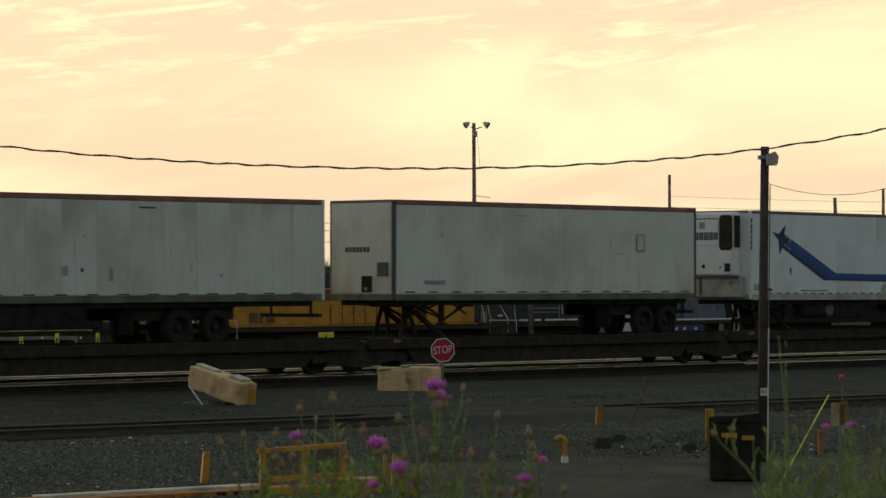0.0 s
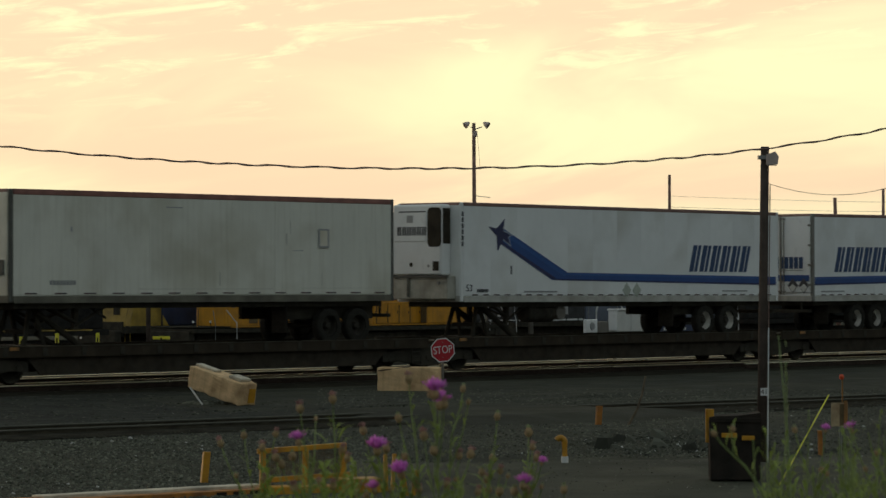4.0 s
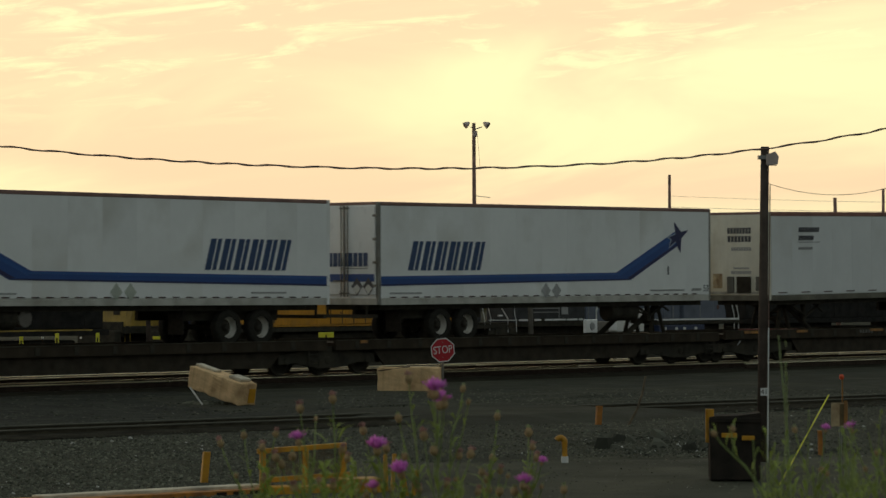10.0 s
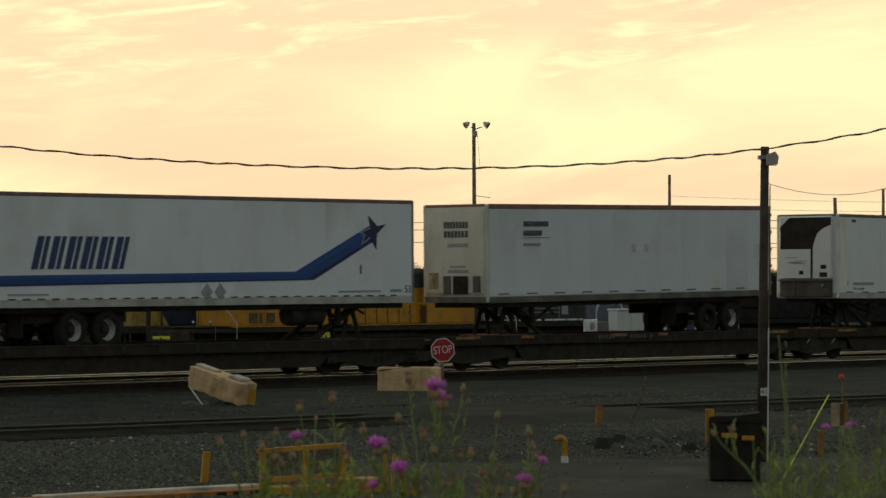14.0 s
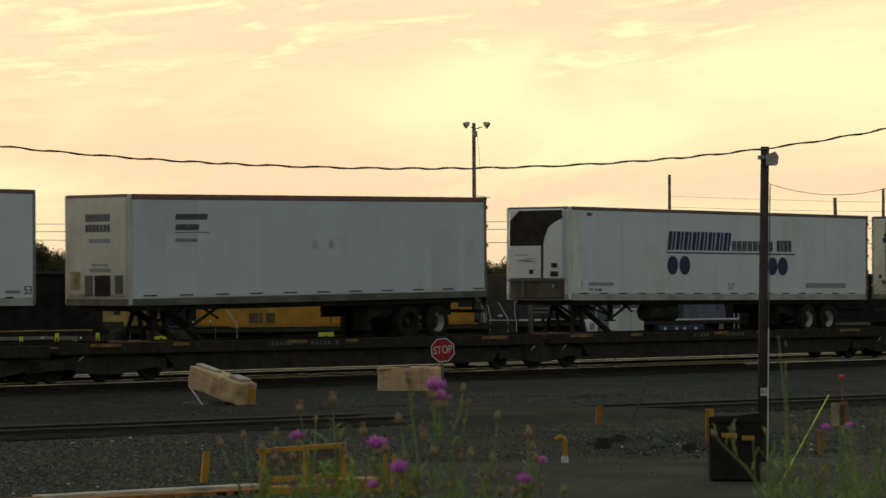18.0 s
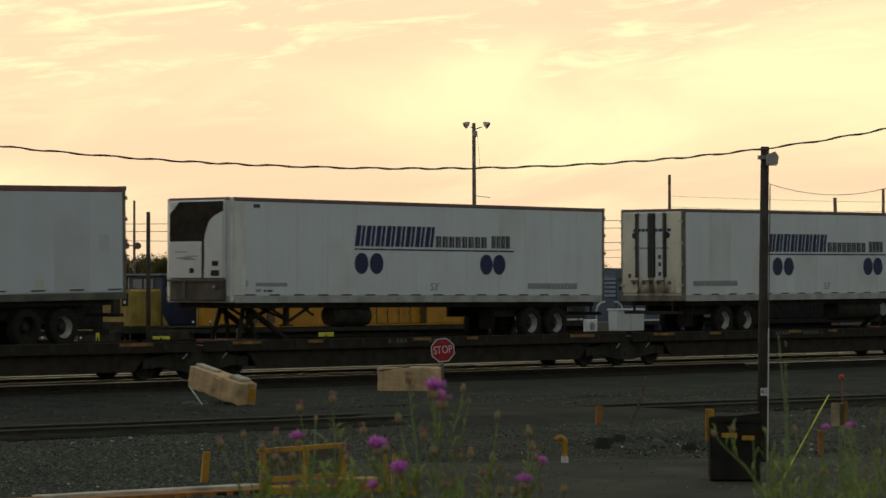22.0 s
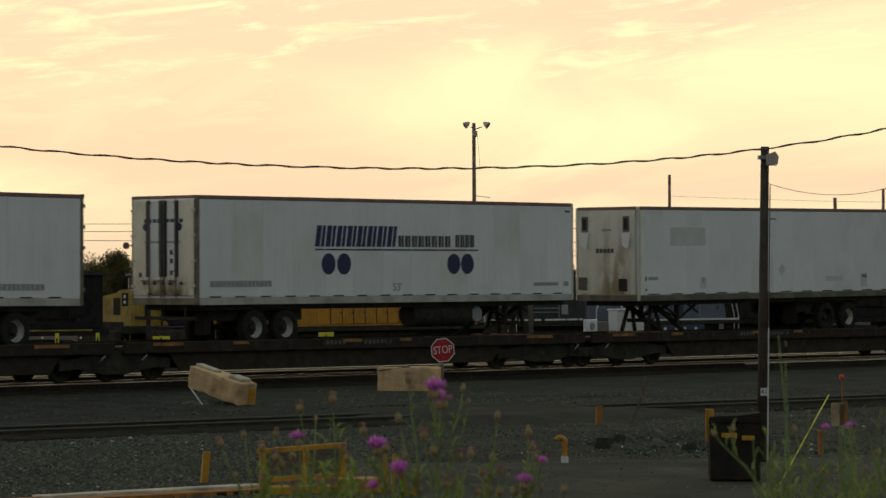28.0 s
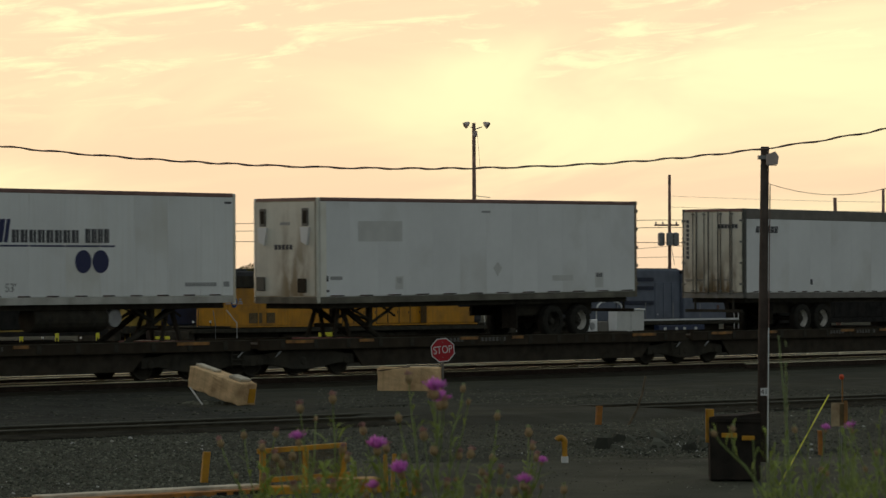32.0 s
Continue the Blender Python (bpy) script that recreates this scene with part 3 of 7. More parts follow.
def zone_gravel(rr):
    """Coarse gravel on the near strip, kept off the paved apron."""
    while True:
        d = 38.5 + 22 * rr.random()
        r = rr.uniform(-0.15, 0.15) * d
        if not on_apron(r, d):
            return r, d


def zone_bank(rr):
    """Coarse gravel between the siding and the main track."""
    while True:
        d = 60 + 26 * rr.random()
        r = rr.uniform(-0.155, 0.02) * d
        p = RIGHT * r + FWD * d
        if 47.5 < p.y < 60.5 and p.x < 54.5 + 0.8 * math.sin(p.y):
            return r, d


def zone_road(rr):
    d = 68 + 16 * rr.random()
    return rr.uniform(-0.04, 0.15) * d, d


build_stones("apron_chips", 50, M_PALE, zone_apron, 0.016, 49, "white chips and litter on the paved apron", 0.022)
build_stones("apron_grit", 1300, M_STONE, zone_apron, 0.015, 41, "fine grit and chips on the paved apron", 0.022)
build_stones("road_grit", 5200, M_STONE, zone_road, 0.022, 42, "fine grit and chips on the service road", 0.02)
build_stones("ballast_stones", 22000, M_STONE, zone_yard, 0.022, 21, "loose dark ballast stones scattered over the yard")
build_stones("ballast_stones_bank", 9000, M_STONE, zone_left, 0.024, 22, "loose dark ballast stones beside the siding")
build_stones("coarse_gravel", 4200, M_DUSTSTONE, zone_gravel, 0.024, 43, "coarse dark grey gravel in front of the siding")
build_stones("white_chips", 110, M_PALE, zone_gravel, 0.012, 47, "small white stone chips and litter in the gravel")
build_stones("bank_gravel", 2600, M_DARKSTONE, zone_bank, 0.038, 45, "coarse dark gravel between the siding and the main track")
build_stones("bank_gravel_pale", 2500, M_STONE, zone_bank, 0.026, 46, "greyer stones in the dark gravel beside the main track")
build_stones("rubble_heap", 1500, M_DARKSTONE, zone_pile, 0.036, 23, "low heap of dark rubble and dug-up asphalt")
build_stones("rubble_slabs", 70, M_DARKSTONE, zone_pile, 0.15, 48, "dark broken slabs of dug-up asphalt")
build_stones("rubble_scraps", 90, M_PALE, zone_pile, 0.022, 26, "pale chips of broken concrete in the rubble")
build_stones("litter_scraps", 110, M_PALE, zone_yard, 0.030, 24, "scattered pale scraps of litter and white stones")


# ---------------------------------------------------------------- the train
SIDE = 62.13      # near side of the trailers
DECK = 1.10
WIDE = 2.59
AXLE_Z = 0.335    # trailer axles over the nominal deck
# where the train stands along the track, second by second
TRAIN = ((0, 21.78), (1, 18.23), (2, 14.57), (3, 10.91), (3.5, 9.05), (5.5, 1.81), (6, 0.0), (7, -3.72), (8, -7.27), (9, -10.88), (10, -14.60),
         (11, -18.14), (12, -21.77), (13, -25.42), (14, -29.07), (14.5, -30.92), (16.5, -38.30), (17, -40.13), (18, -43.64), (19, -47.35), (20, -51.08),
         (21, -54.70), (22, -58.32), (23, -61.92), (24, -65.64), (25, -69.19), (25.5, -71.03), (27.5, -78.32), (28, -80.16), (29, -83.84), (30, -87.60),
         (31, -91.20), (32, -94.86))
RIDERS = []       # (thing, u, y, z, pitch)
WHEELSETS = []    # wheel sets of the rail cars that roll


def train_at(t):
    for (t0, s0), (t1, s1) in zip(TRAIN, TRAIN[1:]):
        if t <= t1:
            return s0 + (s1 - s0) * (t - t0) / (t1 - t0)
    return TRAIN[-1][1]


def rider(name, u, z, pitch, label, category, group):
    t = thing(name, pose(u + TRAIN[0][1], SIDE, z, 0, pitch, 0), label, category, group)
    RIDERS.append((t, u, SIDE, z, pitch))
    return t


PIECES = {}


def shared(key, make):
    """Keeps one mesh per key, for alike pieces."""
    if key not in PIECES:
        bm = make()
        me = bpy.data.meshes.new(key.split("|")[0])
        bm.to_mesh(me)
        bm.free()
        PIECES[key] = me
    return PIECES[key]


def piece(name, key, make, mat, parent, at, label="", smooth=False):
    me = shared(key, make)
    if not me.materials:
        me.materials.append(mat)
        if smooth:
            me.shade_smooth()
    o = new(name, me)
    o.parent, o.location = parent, at
    if label:
        tagged(o, label)
    return o


def tyre_mesh():
    return ring([(0.0, 0.30), (0.0, 0.44), (0.03, 0.49), (0.07, 0.50), (0.21, 0.50), (0.25, 0.49), (0.28, 0.44), (0.28, 0.30)], True)


def ring(prof, closed=False, seg=28):
    """A surface turned about y, open in the middle."""
    bm = bmesh.new()
    rings = [[bm.verts.new((math.cos(2 * math.pi * i / seg) * r, h, math.sin(2 * math.pi * i / seg) * r)) for i in range(seg)] for h, r in prof]
    for p, q in zip(rings, rings[1:] + rings[:1] if closed else rings[1:]):
        for i in range(seg):
            bm.faces.new((p[i], p[(i + 1) % seg], q[(i + 1) % seg], q[i]))
    bmesh.ops.recalc_face_normals(bm, faces=bm.faces[:])
    return bm


def rim_mesh():
    """A dished rim ring."""
    return ring([(0.045, 0.298), (0.040, 0.291), (0.17, 0.270), (0.205, 0.252), (0.210, 0.23)])


def hub_mesh():
    return lathe([(0.22, 0.27), (0.212, 0.24), (0.19, 0.12), (0.09, 0.10), (0.06, 0.07), (0.06, 0.02)], seg=18)


def side_marks(t, marks, H):
    """Bars, patches and numbers on the near wall: (x0, x1, z0, z1, material)."""
    for x0, x1, z0, z1, mat in marks:
        part("marking", box(x0, x1, -0.004, 0.0, z0, z1), mat, t)


def text_bars(t, x0, x1, z0, z1, mat, n, slant=0.0, name="lettering", gap=0.22, y=-0.012):
    """Writing as plain upright bars: n blocks of two stems each."""
    step = (x1 - x0) / n
    w = step * (1 - gap)
    key = f"{mat.name}{w:.3f}{z1 - z0:.3f}{slant}{y}"
    for i in range(n):
        a = x0 + i * step
        piece(name, "wide" + key, lambda: box(0, w * 0.52, y, 0.0, 0, z1 - z0, slant=slant), mat, t, (a, 0, z0))
        piece(name, "thin" + key, lambda: box(0, w * 0.34, y, 0.0, 0, z1 - z0, slant=slant), mat, t, (a + w * 0.66, 0, z0))


def end_bars(t, y0, y1, z0, z1, mat, n, x=-0.012, name="lettering"):
    step = (y1 - y0) / n
    for i in range(n):
        piece(name, f"end{mat.name}{step:.3f}{z1 - z0:.3f}{x}", lambda: box(x, 0.0, 0, 0.78 * step, 0, z1 - z0), mat, t, (0, y0 + i * step, z0))


def trailer(name, u, L, top, slope, skin, end_skin, label, wheels_at, nose_first, panel=1.22, rims=(True, True), seams=True, foot=1.20, post=M_ALU, group="highway trailers on the train", legs=True, cap=0.11, edge=None, rail=None, dash=(0.30, 0.70), tape=0.03, crown=None, rear_post=None):
    """A highway semi-trailer: x runs from its end that leads to its other end, y = 0 is its near wall, z = 0 the deck."""
    H = top
    pitch = -math.degrees(math.atan(slope))
    t = rider(name, u, DECK - slope * L / 2, pitch, label, "trailer", group)
    body = part("body", box(0.02, L - 0.02, 0.022, WIDE - 0.02, foot, H - 0.03, 0.015), skin, t)
    part("end_wall", box(-0.0, 0.018, 0.09, WIDE - 0.09, foot + 0.02, H - 0.09), end_skin, t)
    # wall panels with fine joints
    n = max(2, round((L - 0.24) / panel))
    w = (L - 0.24) / n
    zt, zb = H - cap - 0.005, foot + 0.03
    for i in range(n):
        piece("wall_panel", f"wall_panel|{skin.name}{w:.3f}{H}", lambda: box(0.001, w - 0.001, 0.0, 0.022, zb, zt, bevel=0.0015), skin, t, (0.12 + i * w, 0, 0))
        if seams:
            piece("rivet_strip", f"rivet_strip|{skin.name}{H}", lambda: box(-0.018, 0.018, -0.006, 0.0, zb, zt), skin, t, (0.12 + i * w, 0, 0)) if i else None
    for x in (0.0, L - 0.12):
        edge_r = 0.045 if (x == 0.0) == nose_first else 0.012
        skin_here = rear_post if rear_post and (x == 0.0) != nose_first else post
        part("corner_post", box(x, x + 0.12, -0.004, 0.10, foot - 0.165, H, edge_r), skin_here, t)
        part("corner_post", box(x, x + 0.12, WIDE - 0.10, WIDE + 0.004, foot - 0.165, H, edge_r), skin_here, t)
    part("top_rail", box(0.12, L - 0.12, -0.006, 0.06, H - cap, H, 0.02), edge or crown or M_TOPRAIL, t, "brownish weathered top rail")
    part("top_rail", box(0.0, 0.06, 0.10, WIDE - 0.10, H - 0.10, H, 0.02), M_TOPRAIL, t)
    part("top_rail", box(0.12, L - 0.12, WIDE - 0.06, WIDE + 0.006, H - 0.125, H, 0.02), M_TOPRAIL, t)
    part("roof", box(0.05, L - 0.05, 0.05, WIDE - 0.05, H - 0.035, H - 0.01), M_ALU, t)
    part("bottom_rail", box(0.12, L - 0.12, -0.010, 0.05, foot - 0.17, foot + 0.012, 0.012), rail or edge or M_ALU, t, "dull bottom rail")
    part("rail_lip", box(0.12, L - 0.12, -0.022, -0.010, foot - 0.17, foot - 0.145), rail or edge or M_ALU, t)
    part("bottom_rail", box(0.12, L - 0.12, WIDE - 0.05, WIDE + 0.010, foot - 0.17, foot + 0.012, 0.012), M_ALU, t)
    part("bottom_rail", box(-0.01, 0.06, 0.05, WIDE - 0.05, foot - 0.17, foot + 0.02, 0.012), (rear_post if not nose_first else None) or rail or M_ALU, t)
    # red and dark reflective tape strips along the sill
    x, (dl, ds) = 0.5, dash
    while x < L - 0.6:
        piece("reflector", f"reflector|{dl}", lambda: box(0, dl * 0.52, -0.012, 0.0, 0, 0.035), M_REDREF, t, (x, -0.002, foot + tape))
        piece("reflector", f"reflector_dark|{dl}", lambda: box(0, dl * 0.44, -0.012, 0.0, 0, 0.035), M_TAPEDARK, t, (x + dl * 0.54, -0.002, foot + tape))
        x += ds
    part("floor_frame", box(0.3, L - 0.3, 0.20, WIDE - 0.20, foot - 0.32, foot - 0.05), M_UNDER, t)
    # running gear
    frame_x0, frame_x1 = min(wheels_at) - 1.7, max(wheels_at) + 1.0
    bm = bmesh.new()
    for y in (0.55, WIDE - 0.55):
        add_box(bm, frame_x0, frame_x1, y - 0.06, y + 0.06, 0.52, foot - 0.30)
    for wx in wheels_at:
        add_rod(bm, (wx, 0.2, AXLE_Z), (wx, WIDE - 0.2, AXLE_Z), 0.07)
    part("bogie_frame", bm, M_UNDER, t)
    part("mud_flap", box(frame_x0 - 0.02, frame_x0 + 0.01, 0.15, 0.75, 0.15, foot - 0.3), M_RUBBER, t)
    for wx, white in zip(wheels_at, rims):
        for y, turn in ((0.10, 0), (WIDE - 0.10, 180)):
            wh = piece("wheel", "tyre", tyre_mesh, M_RUBBER, t, (wx, y, AXLE_Z), smooth=False)
            wh.rotation_euler = (0, 0, radians(turn))
            piece("rim", "rim" if white else "rim_dark", rim_mesh, M_RIM if white else M_DARKRIM, wh, (0, 0, 0), "white painted rim ring" if white else "")
            # the hub's dark colour stands in for shade deep in the dished rim
            piece("hub", "hub", hub_mesh, M_DARKRIM, wh, (0, 0, 0))
    # landing legs near the nose
    if legs:
        lx = 2.7 if nose_first else L - 2.7
        for y in (0.55, WIDE - 0.55):
            bm = box(lx - 0.07, lx + 0.07, y - 0.07, y + 0.07, 0.35, foot - 0.3, 0.01)
            add_box(bm, lx - 0.14, lx + 0.14, y - 0.12, y + 0.12, 0.31, 0.36)
            part("landing_leg", bm, M_UNDER, t)
        for a, b, r in (((lx, 0.6, 0.5), (lx, WIDE - 0.6, 0.95), 0.03), ((lx, 0.6, 0.95), (lx, WIDE - 0.6, 0.5), 0.03)):
            part("leg_brace", rod(a, b, r), M_UNDER, t)
        for y in (0.50, WIDE - 0.50):
            for a, b, r in (((lx, y, 0.42), (lx + 1.05, y, 0.93), 0.045), ((lx, y, 0.50), (lx - 0.95, y, 0.93), 0.045), ((lx + 1.05, y, 0.62), (lx + 0.45, y, 0.93), 0.035)):
                part("leg_brace", rod(a, b, r), M_UNDER, t)
    rear = L if nose_first else 0.0
    if rear_post and nose_first:
        for k in range(5):
            z = foot + 0.25 + k * (H - foot - 0.55) / 4
            piece("rear_hinge", "rear_hinge", lambda: box(-0.03, 0.05, -0.016, 0.06, -0.05, 0.05, 0.008), M_DOORPOST, t, (L, 0, z))
        part("rear_header", box(L - 0.01, L + 0.03, 0.0, WIDE, H - 0.12, H + 0.01, 0.01), M_DOORPOST, t)
    sgn = 1 if nose_first else -1
    bm = bmesh.new()
    for y in (0.5, WIDE - 0.5):
        add_rod(bm, (rear - sgn * 0.06, y, foot - 0.2), (rear - sgn * 0.06, y, 0.62), 0.04)
    add_box(bm, min(rear, rear - sgn * 0.12), max(rear, rear - sgn * 0.12), 0.12, WIDE - 0.12, 0.56, 0.66)
    part("rear_guard", bm, M_UNDER, t)
    for y in (0.3, WIDE - 0.3):
        part("tail_lamp", lathe([(0, 0.045), (0.02, 0.05), (0.03, 0.03)], (rear, y, foot - 0.1), "x", 10), M_REDPL, t)
    return t


def rear_doors(t, H, foot, skin, bars_dark=False, label="", rods=(0.33, 0.72)):
    """Two hinged doors with lock rods on the end that faces along the train."""
    mid = WIDE / 2
    for y0, y1 in ((0.09, mid - 0.01), (mid + 0.01, WIDE - 0.09)):
        d = part("door", box(-0.035, 0.0, y0, y1, foot + 0.04, H - 0.12, 0.008), skin, t, label)
        for f in rods:
            yy = y0 + (y1 - y0) * f if y0 < 1 else y1 - (y1 - y0) * f
            bm = rod((-0.06, yy, foot - 0.02), (-0.06, yy, H - 0.10), 0.018)
            add_box(bm, -0.075, -0.035, yy - 0.06, yy + 0.06, foot + 0.05, foot + 0.10)
            add_box(bm, -0.075, -0.035, yy - 0.06, yy + 0.06, H - 0.20, H - 0.15)
            add_box(bm, -0.085, -0.055, yy - 0.02, yy + 0.30, foot + 0.42, foot + 0.46)
            part("lock_rod", bm, M_DARKPOST if bars_dark else M_ALU, d)
        for zz in np.linspace(foot + 0.3, H - 0.4, 4):
            hy = y0 if y0 < 1 else y1
            part("hinge", box(-0.055, -0.02, hy - 0.08, hy + 0.08, zz - 0.035, zz + 0.035, 0.008), M_CREAM if bars_dark else M_ALU, d)
    if bars_dark:
        for yy, w in ((0.75, 0.16), (1.29, 0.32), (1.89, 0.16)):
            part("dark_panel", box(-0.046, -0.036, yy - w / 2, yy + w / 2, foot + 0.55, H - 0.13), M_LOCOG, t, "dark vertical door panel strip")
        for ya, yb in ((0.86, 1.10), (1.48, 1.78)):
            part("white_panel", box(-0.041, -0.034, ya, yb, foot + 0.58, H - 0.15), M_CLEAN, t, "cleaner white door panel strip")


def nose_frame(t, H, foot, skin, post):
    part("nose_panel", box(-0.012, 0.0, 0.12, WIDE - 0.12, foot + 0.05, H - 0.12, 0.004), skin, t)


def reefer_unit(t, H, foot, dark_top, x0=-0.42):
    """The cooling machine on the nose of a refrigerated trailer."""
    y0, y1 = (0.18 if dark_top else 0.40), 2.41
    zb, zt = foot + (0.44 if dark_top else 0.55), H - 0.06
    u = part("cooling_unit", box(x0, 0.0, y0, y1, zb, zt, 0.07), M_CLEAN, t, "white refrigeration unit housing", smooth=False)
    f = x0 - 0.008
    if dark_top:
        part("radiator_recess", plate_x([(0.21, zt - 0.05), (1.95, zt - 0.05), (2.34, zt - 0.38), (2.34, zb + 1.05), (0.98, zb + 1.05), (0.91, zb + 1.31), (0.77, zb + 1.61), (0.55, zb + 1.76), (0.21, zb + 1.89)], f - 0.004, f + 0.01), M_BLACK, u, "dark open radiator grille")
        for i in range(9):
            z = zb + 1.10 + i * 0.105
            part("grille_slat", box(f - 0.012, f, 1.0 - 0.02 * i, 2.30 - max(0, i - 5) * 0.07, z, z + 0.03), M_BLACK, u)
        part("service_door", box(f - 0.015, f, 1.05, 2.36, zb + 0.03, zb + 1.0, 0.01), M_CLEAN, u)
        part("service_door", plate_x([(0.21, zb + 1.85), (0.53, zb + 1.72), (0.73, zb + 1.57), (0.86, zb + 1.29), (0.93, zb + 1.02), (0.95, zb + 0.03), (0.21, zb + 0.03)], f - 0.016, f), M_CLEAN, u, "white side door with a curved shoulder")
        part("door_gap", box(f - 0.006, f, 0.955, 1.045, zb + 0.03, zb + 1.05), M_BLACK, u)
        part("gauge_window", box(f - 0.025, f - 0.014, 1.35, 1.52, zb + 0.16, zb + 0.30), M_BLACK, u)
        part("gauge_window", box(f - 0.025, f - 0.014, 0.38, 0.62, zb + 0.36, zb + 0.50), M_BLACK, u)
        part("gauge_window", box(f - 0.025, f - 0.014, 0.34, 0.66, zb + 0.08, zb + 0.24), M_BLACK, u)
        rr = random.Random(4)
        for i in range(6):
            yy, zz = 1.15 + rr.random() * 0.5, zb + 0.5 + rr.random() * 0.3
            part("scuff_mark", box(f - 0.018, f - 0.014, yy, yy + 0.5, zz, zz + 0.025), M_FADED, u)
    else:
        part("service_door", box(f - 0.012, f, 1.02, 2.36, zb + 1.02, zt - 0.24, 0.01), M_CLEAN, u)
        part("service_door", box(f - 0.012, f, 0.46, 2.36, zb + 0.05, zb + 0.99, 0.01), M_CLEAN, u)
        part("intake_grille", rounded_x(0.42, 0.96, zb + 0.85, zt - 0.10, 0.14, f - 0.016, f), M_BLACK, u, "black rounded air intake grille")
        part("intake_side", box(x0 + 0.05, -0.05, y0 - 0.012, y0 + 0.01, zb + 0.95, zt - 0.12, 0.004), M_BLACK, u)
        end_bars(t, 1.05, 2.15, H - 0.34, H - 0.26, M_INK, 14, x=f - 0.006)
        for i in range(6):
            for a, w in ((1.02 + i * 0.20, 0.075), (1.115 + i * 0.20, 0.07)):
                part("lettering", box(f - 0.018, f - 0.012, a, a + w, zb + 1.20, zb + 1.46), M_INK, u)
        part("label_plate", box(f - 0.016, f - 0.012, 1.55, 1.80, zb + 1.58, zb + 1.80), M_FADED, u)
        part("gauge_window", box(f - 0.02, f - 0.012, 0.50, 0.74, zb + 0.14, zb + 0.42), M_BLACK, u)
        part("filler_cap", lathe([(f - 0.02, 0.06), (f - 0.012, 0.07), (f, 0.07)], (0, 1.62, zb + 0.32), "x", 12), M_BLACK, u)
        part("filler_cap", lathe([(f - 0.02, 0.04), (f - 0.012, 0.05), (f, 0.05)], (0, 0.92, zb + 0.28), "x", 12), M_GALV, u)
    # below the dark-topped unit the darker colour also carries the underside's shade
    part("lower_nose", box(x0 + 0.03, 0.0, 0.20, 2.39, foot - 0.17, zb - 0.02, 0.03), M_SHADEDNOSE if dark_top else M_GRIMY, t, "grimy panel under the cooling unit")
    part("lower_edge", box(x0 - 0.03, x0 + 0.03, 0.18, 2.41, zb - 0.07, zb - 0.01), M_DARKPOST, t)
    part("brace_strip", box(x0 + 0.0, x0 + 0.03, 1.72, 1.82, foot - 0.10, zb - 0.04, 0.01), M_DARKPOST, t)
    part("coupling_socket", lathe([(x0 - 0.03, 0.05), (x0, 0.06), (x0 + 0.03, 0.06)], (0, 0.55, zb - 0.22), "x", 10), M_GALV, t)
    return u


def plate_x(pts, x0, x1):
    """A plate facing along x with the outline pts (y, z)."""
    bm = plate([(y, z) for y, z in pts], x0, x1)
    for v in bm.verts:
        v.co = Vector((v.co.y, v.co.x, v.co.z))
    bmesh.ops.recalc_face_normals(bm, faces=bm.faces[:])
    return bm


def rounded_x(y0, y1, z0, z1, r, x0, x1):
    pts = []
    for cy, cz, a0 in ((y1 - r, z1 - r, 0), (y0 + r, z1 - r, 90), (y0 + r, z0 + r, 180), (y1 - r, z0 + r, 270)):
        for k in range(5):
            a = radians(a0 + k * 22.5)
            pts.append((cy + r * math.cos(a), cz + r * math.sin(a)))
    return plate_x(pts, x0, x1)


def oval(x0, x1, z0, z1, y0=-0.012, y1=0.0, n=24):
    cx, cz, a, b = (x0 + x1) / 2, (z0 + z1) / 2, (x1 - x0) / 2, (z1 - z0) / 2
    return plate([(cx + a * math.cos(2 * math.pi * i / n), cz + b * math.sin(2 * math.pi * i / n)) for i in range(n)], y0, y1)


def fuel_tank(t, x0, x1, z, r=0.30, y=0.55):
    tk = part("fuel_tank", lathe([(x0, 0.05), (x0 + 0.01, r - 0.03), (x0 + 0.05, r), (x1 - 0.05, r), (x1 - 0.01, r - 0.03), (x1, 0.05)], (0, y, z), "x", 20), M_UNDER, t)
    for f in (0.2, 0.8):
        x = x0 + (x1 - x0) * f
        part("tank_strap", lathe([(x - 0.03, r + 0.006), (x + 0.03, r + 0.006)], (0, y, z), "x", 20), M_DARKRIM, tk)
    part("tank_end", lathe([(x1, r - 0.05), (x1 + 0.012, r - 0.08)], (0, y, z), "x", 20), M_ALU, tk, "pale round tank end")
    return tk


M_PLACARD = material("pale_green_grey_placard", (0.42, 0.45, 0.38), 0.6, vary=0.1, scale=4)
M_GRIMY = material("grimy_grey_panel", (0.44, 0.42, 0.35), 0.6, vary=0.2, scale=1.6, dirt=(0.18, 0.155, 0.11), dirt_amount=0.6, streak=0.2)
M_LETTERBLUE = material("dark_blue_lettering", (0.022, 0.055, 0.14), 0.45, vary=0.12, scale=2)
M_FRAMEGREY = material("brown_grey_frame_paint", (0.17, 0.155, 0.13), 0.6, vary=0.15, scale=2)
M_SKYBLUE = material("lighter_blue_livery", (0.018, 0.088, 0.29), 0.4, vary=0.08, scale=1.0)
# stained panel colour, darkened for the shade under the cooling unit
M_SHADEDNOSE = material("sooty_grey_panel", (0.105, 0.095, 0.065), 0.65, vary=0.35, scale=1.4, dirt=(0.06, 0.05, 0.034), dirt_amount=1.0, streak=0.4)
M_PALEBLUE = material("pale_blue_outline_paint", (0.34, 0.40, 0.47), 0.5, vary=0.1, scale=3)
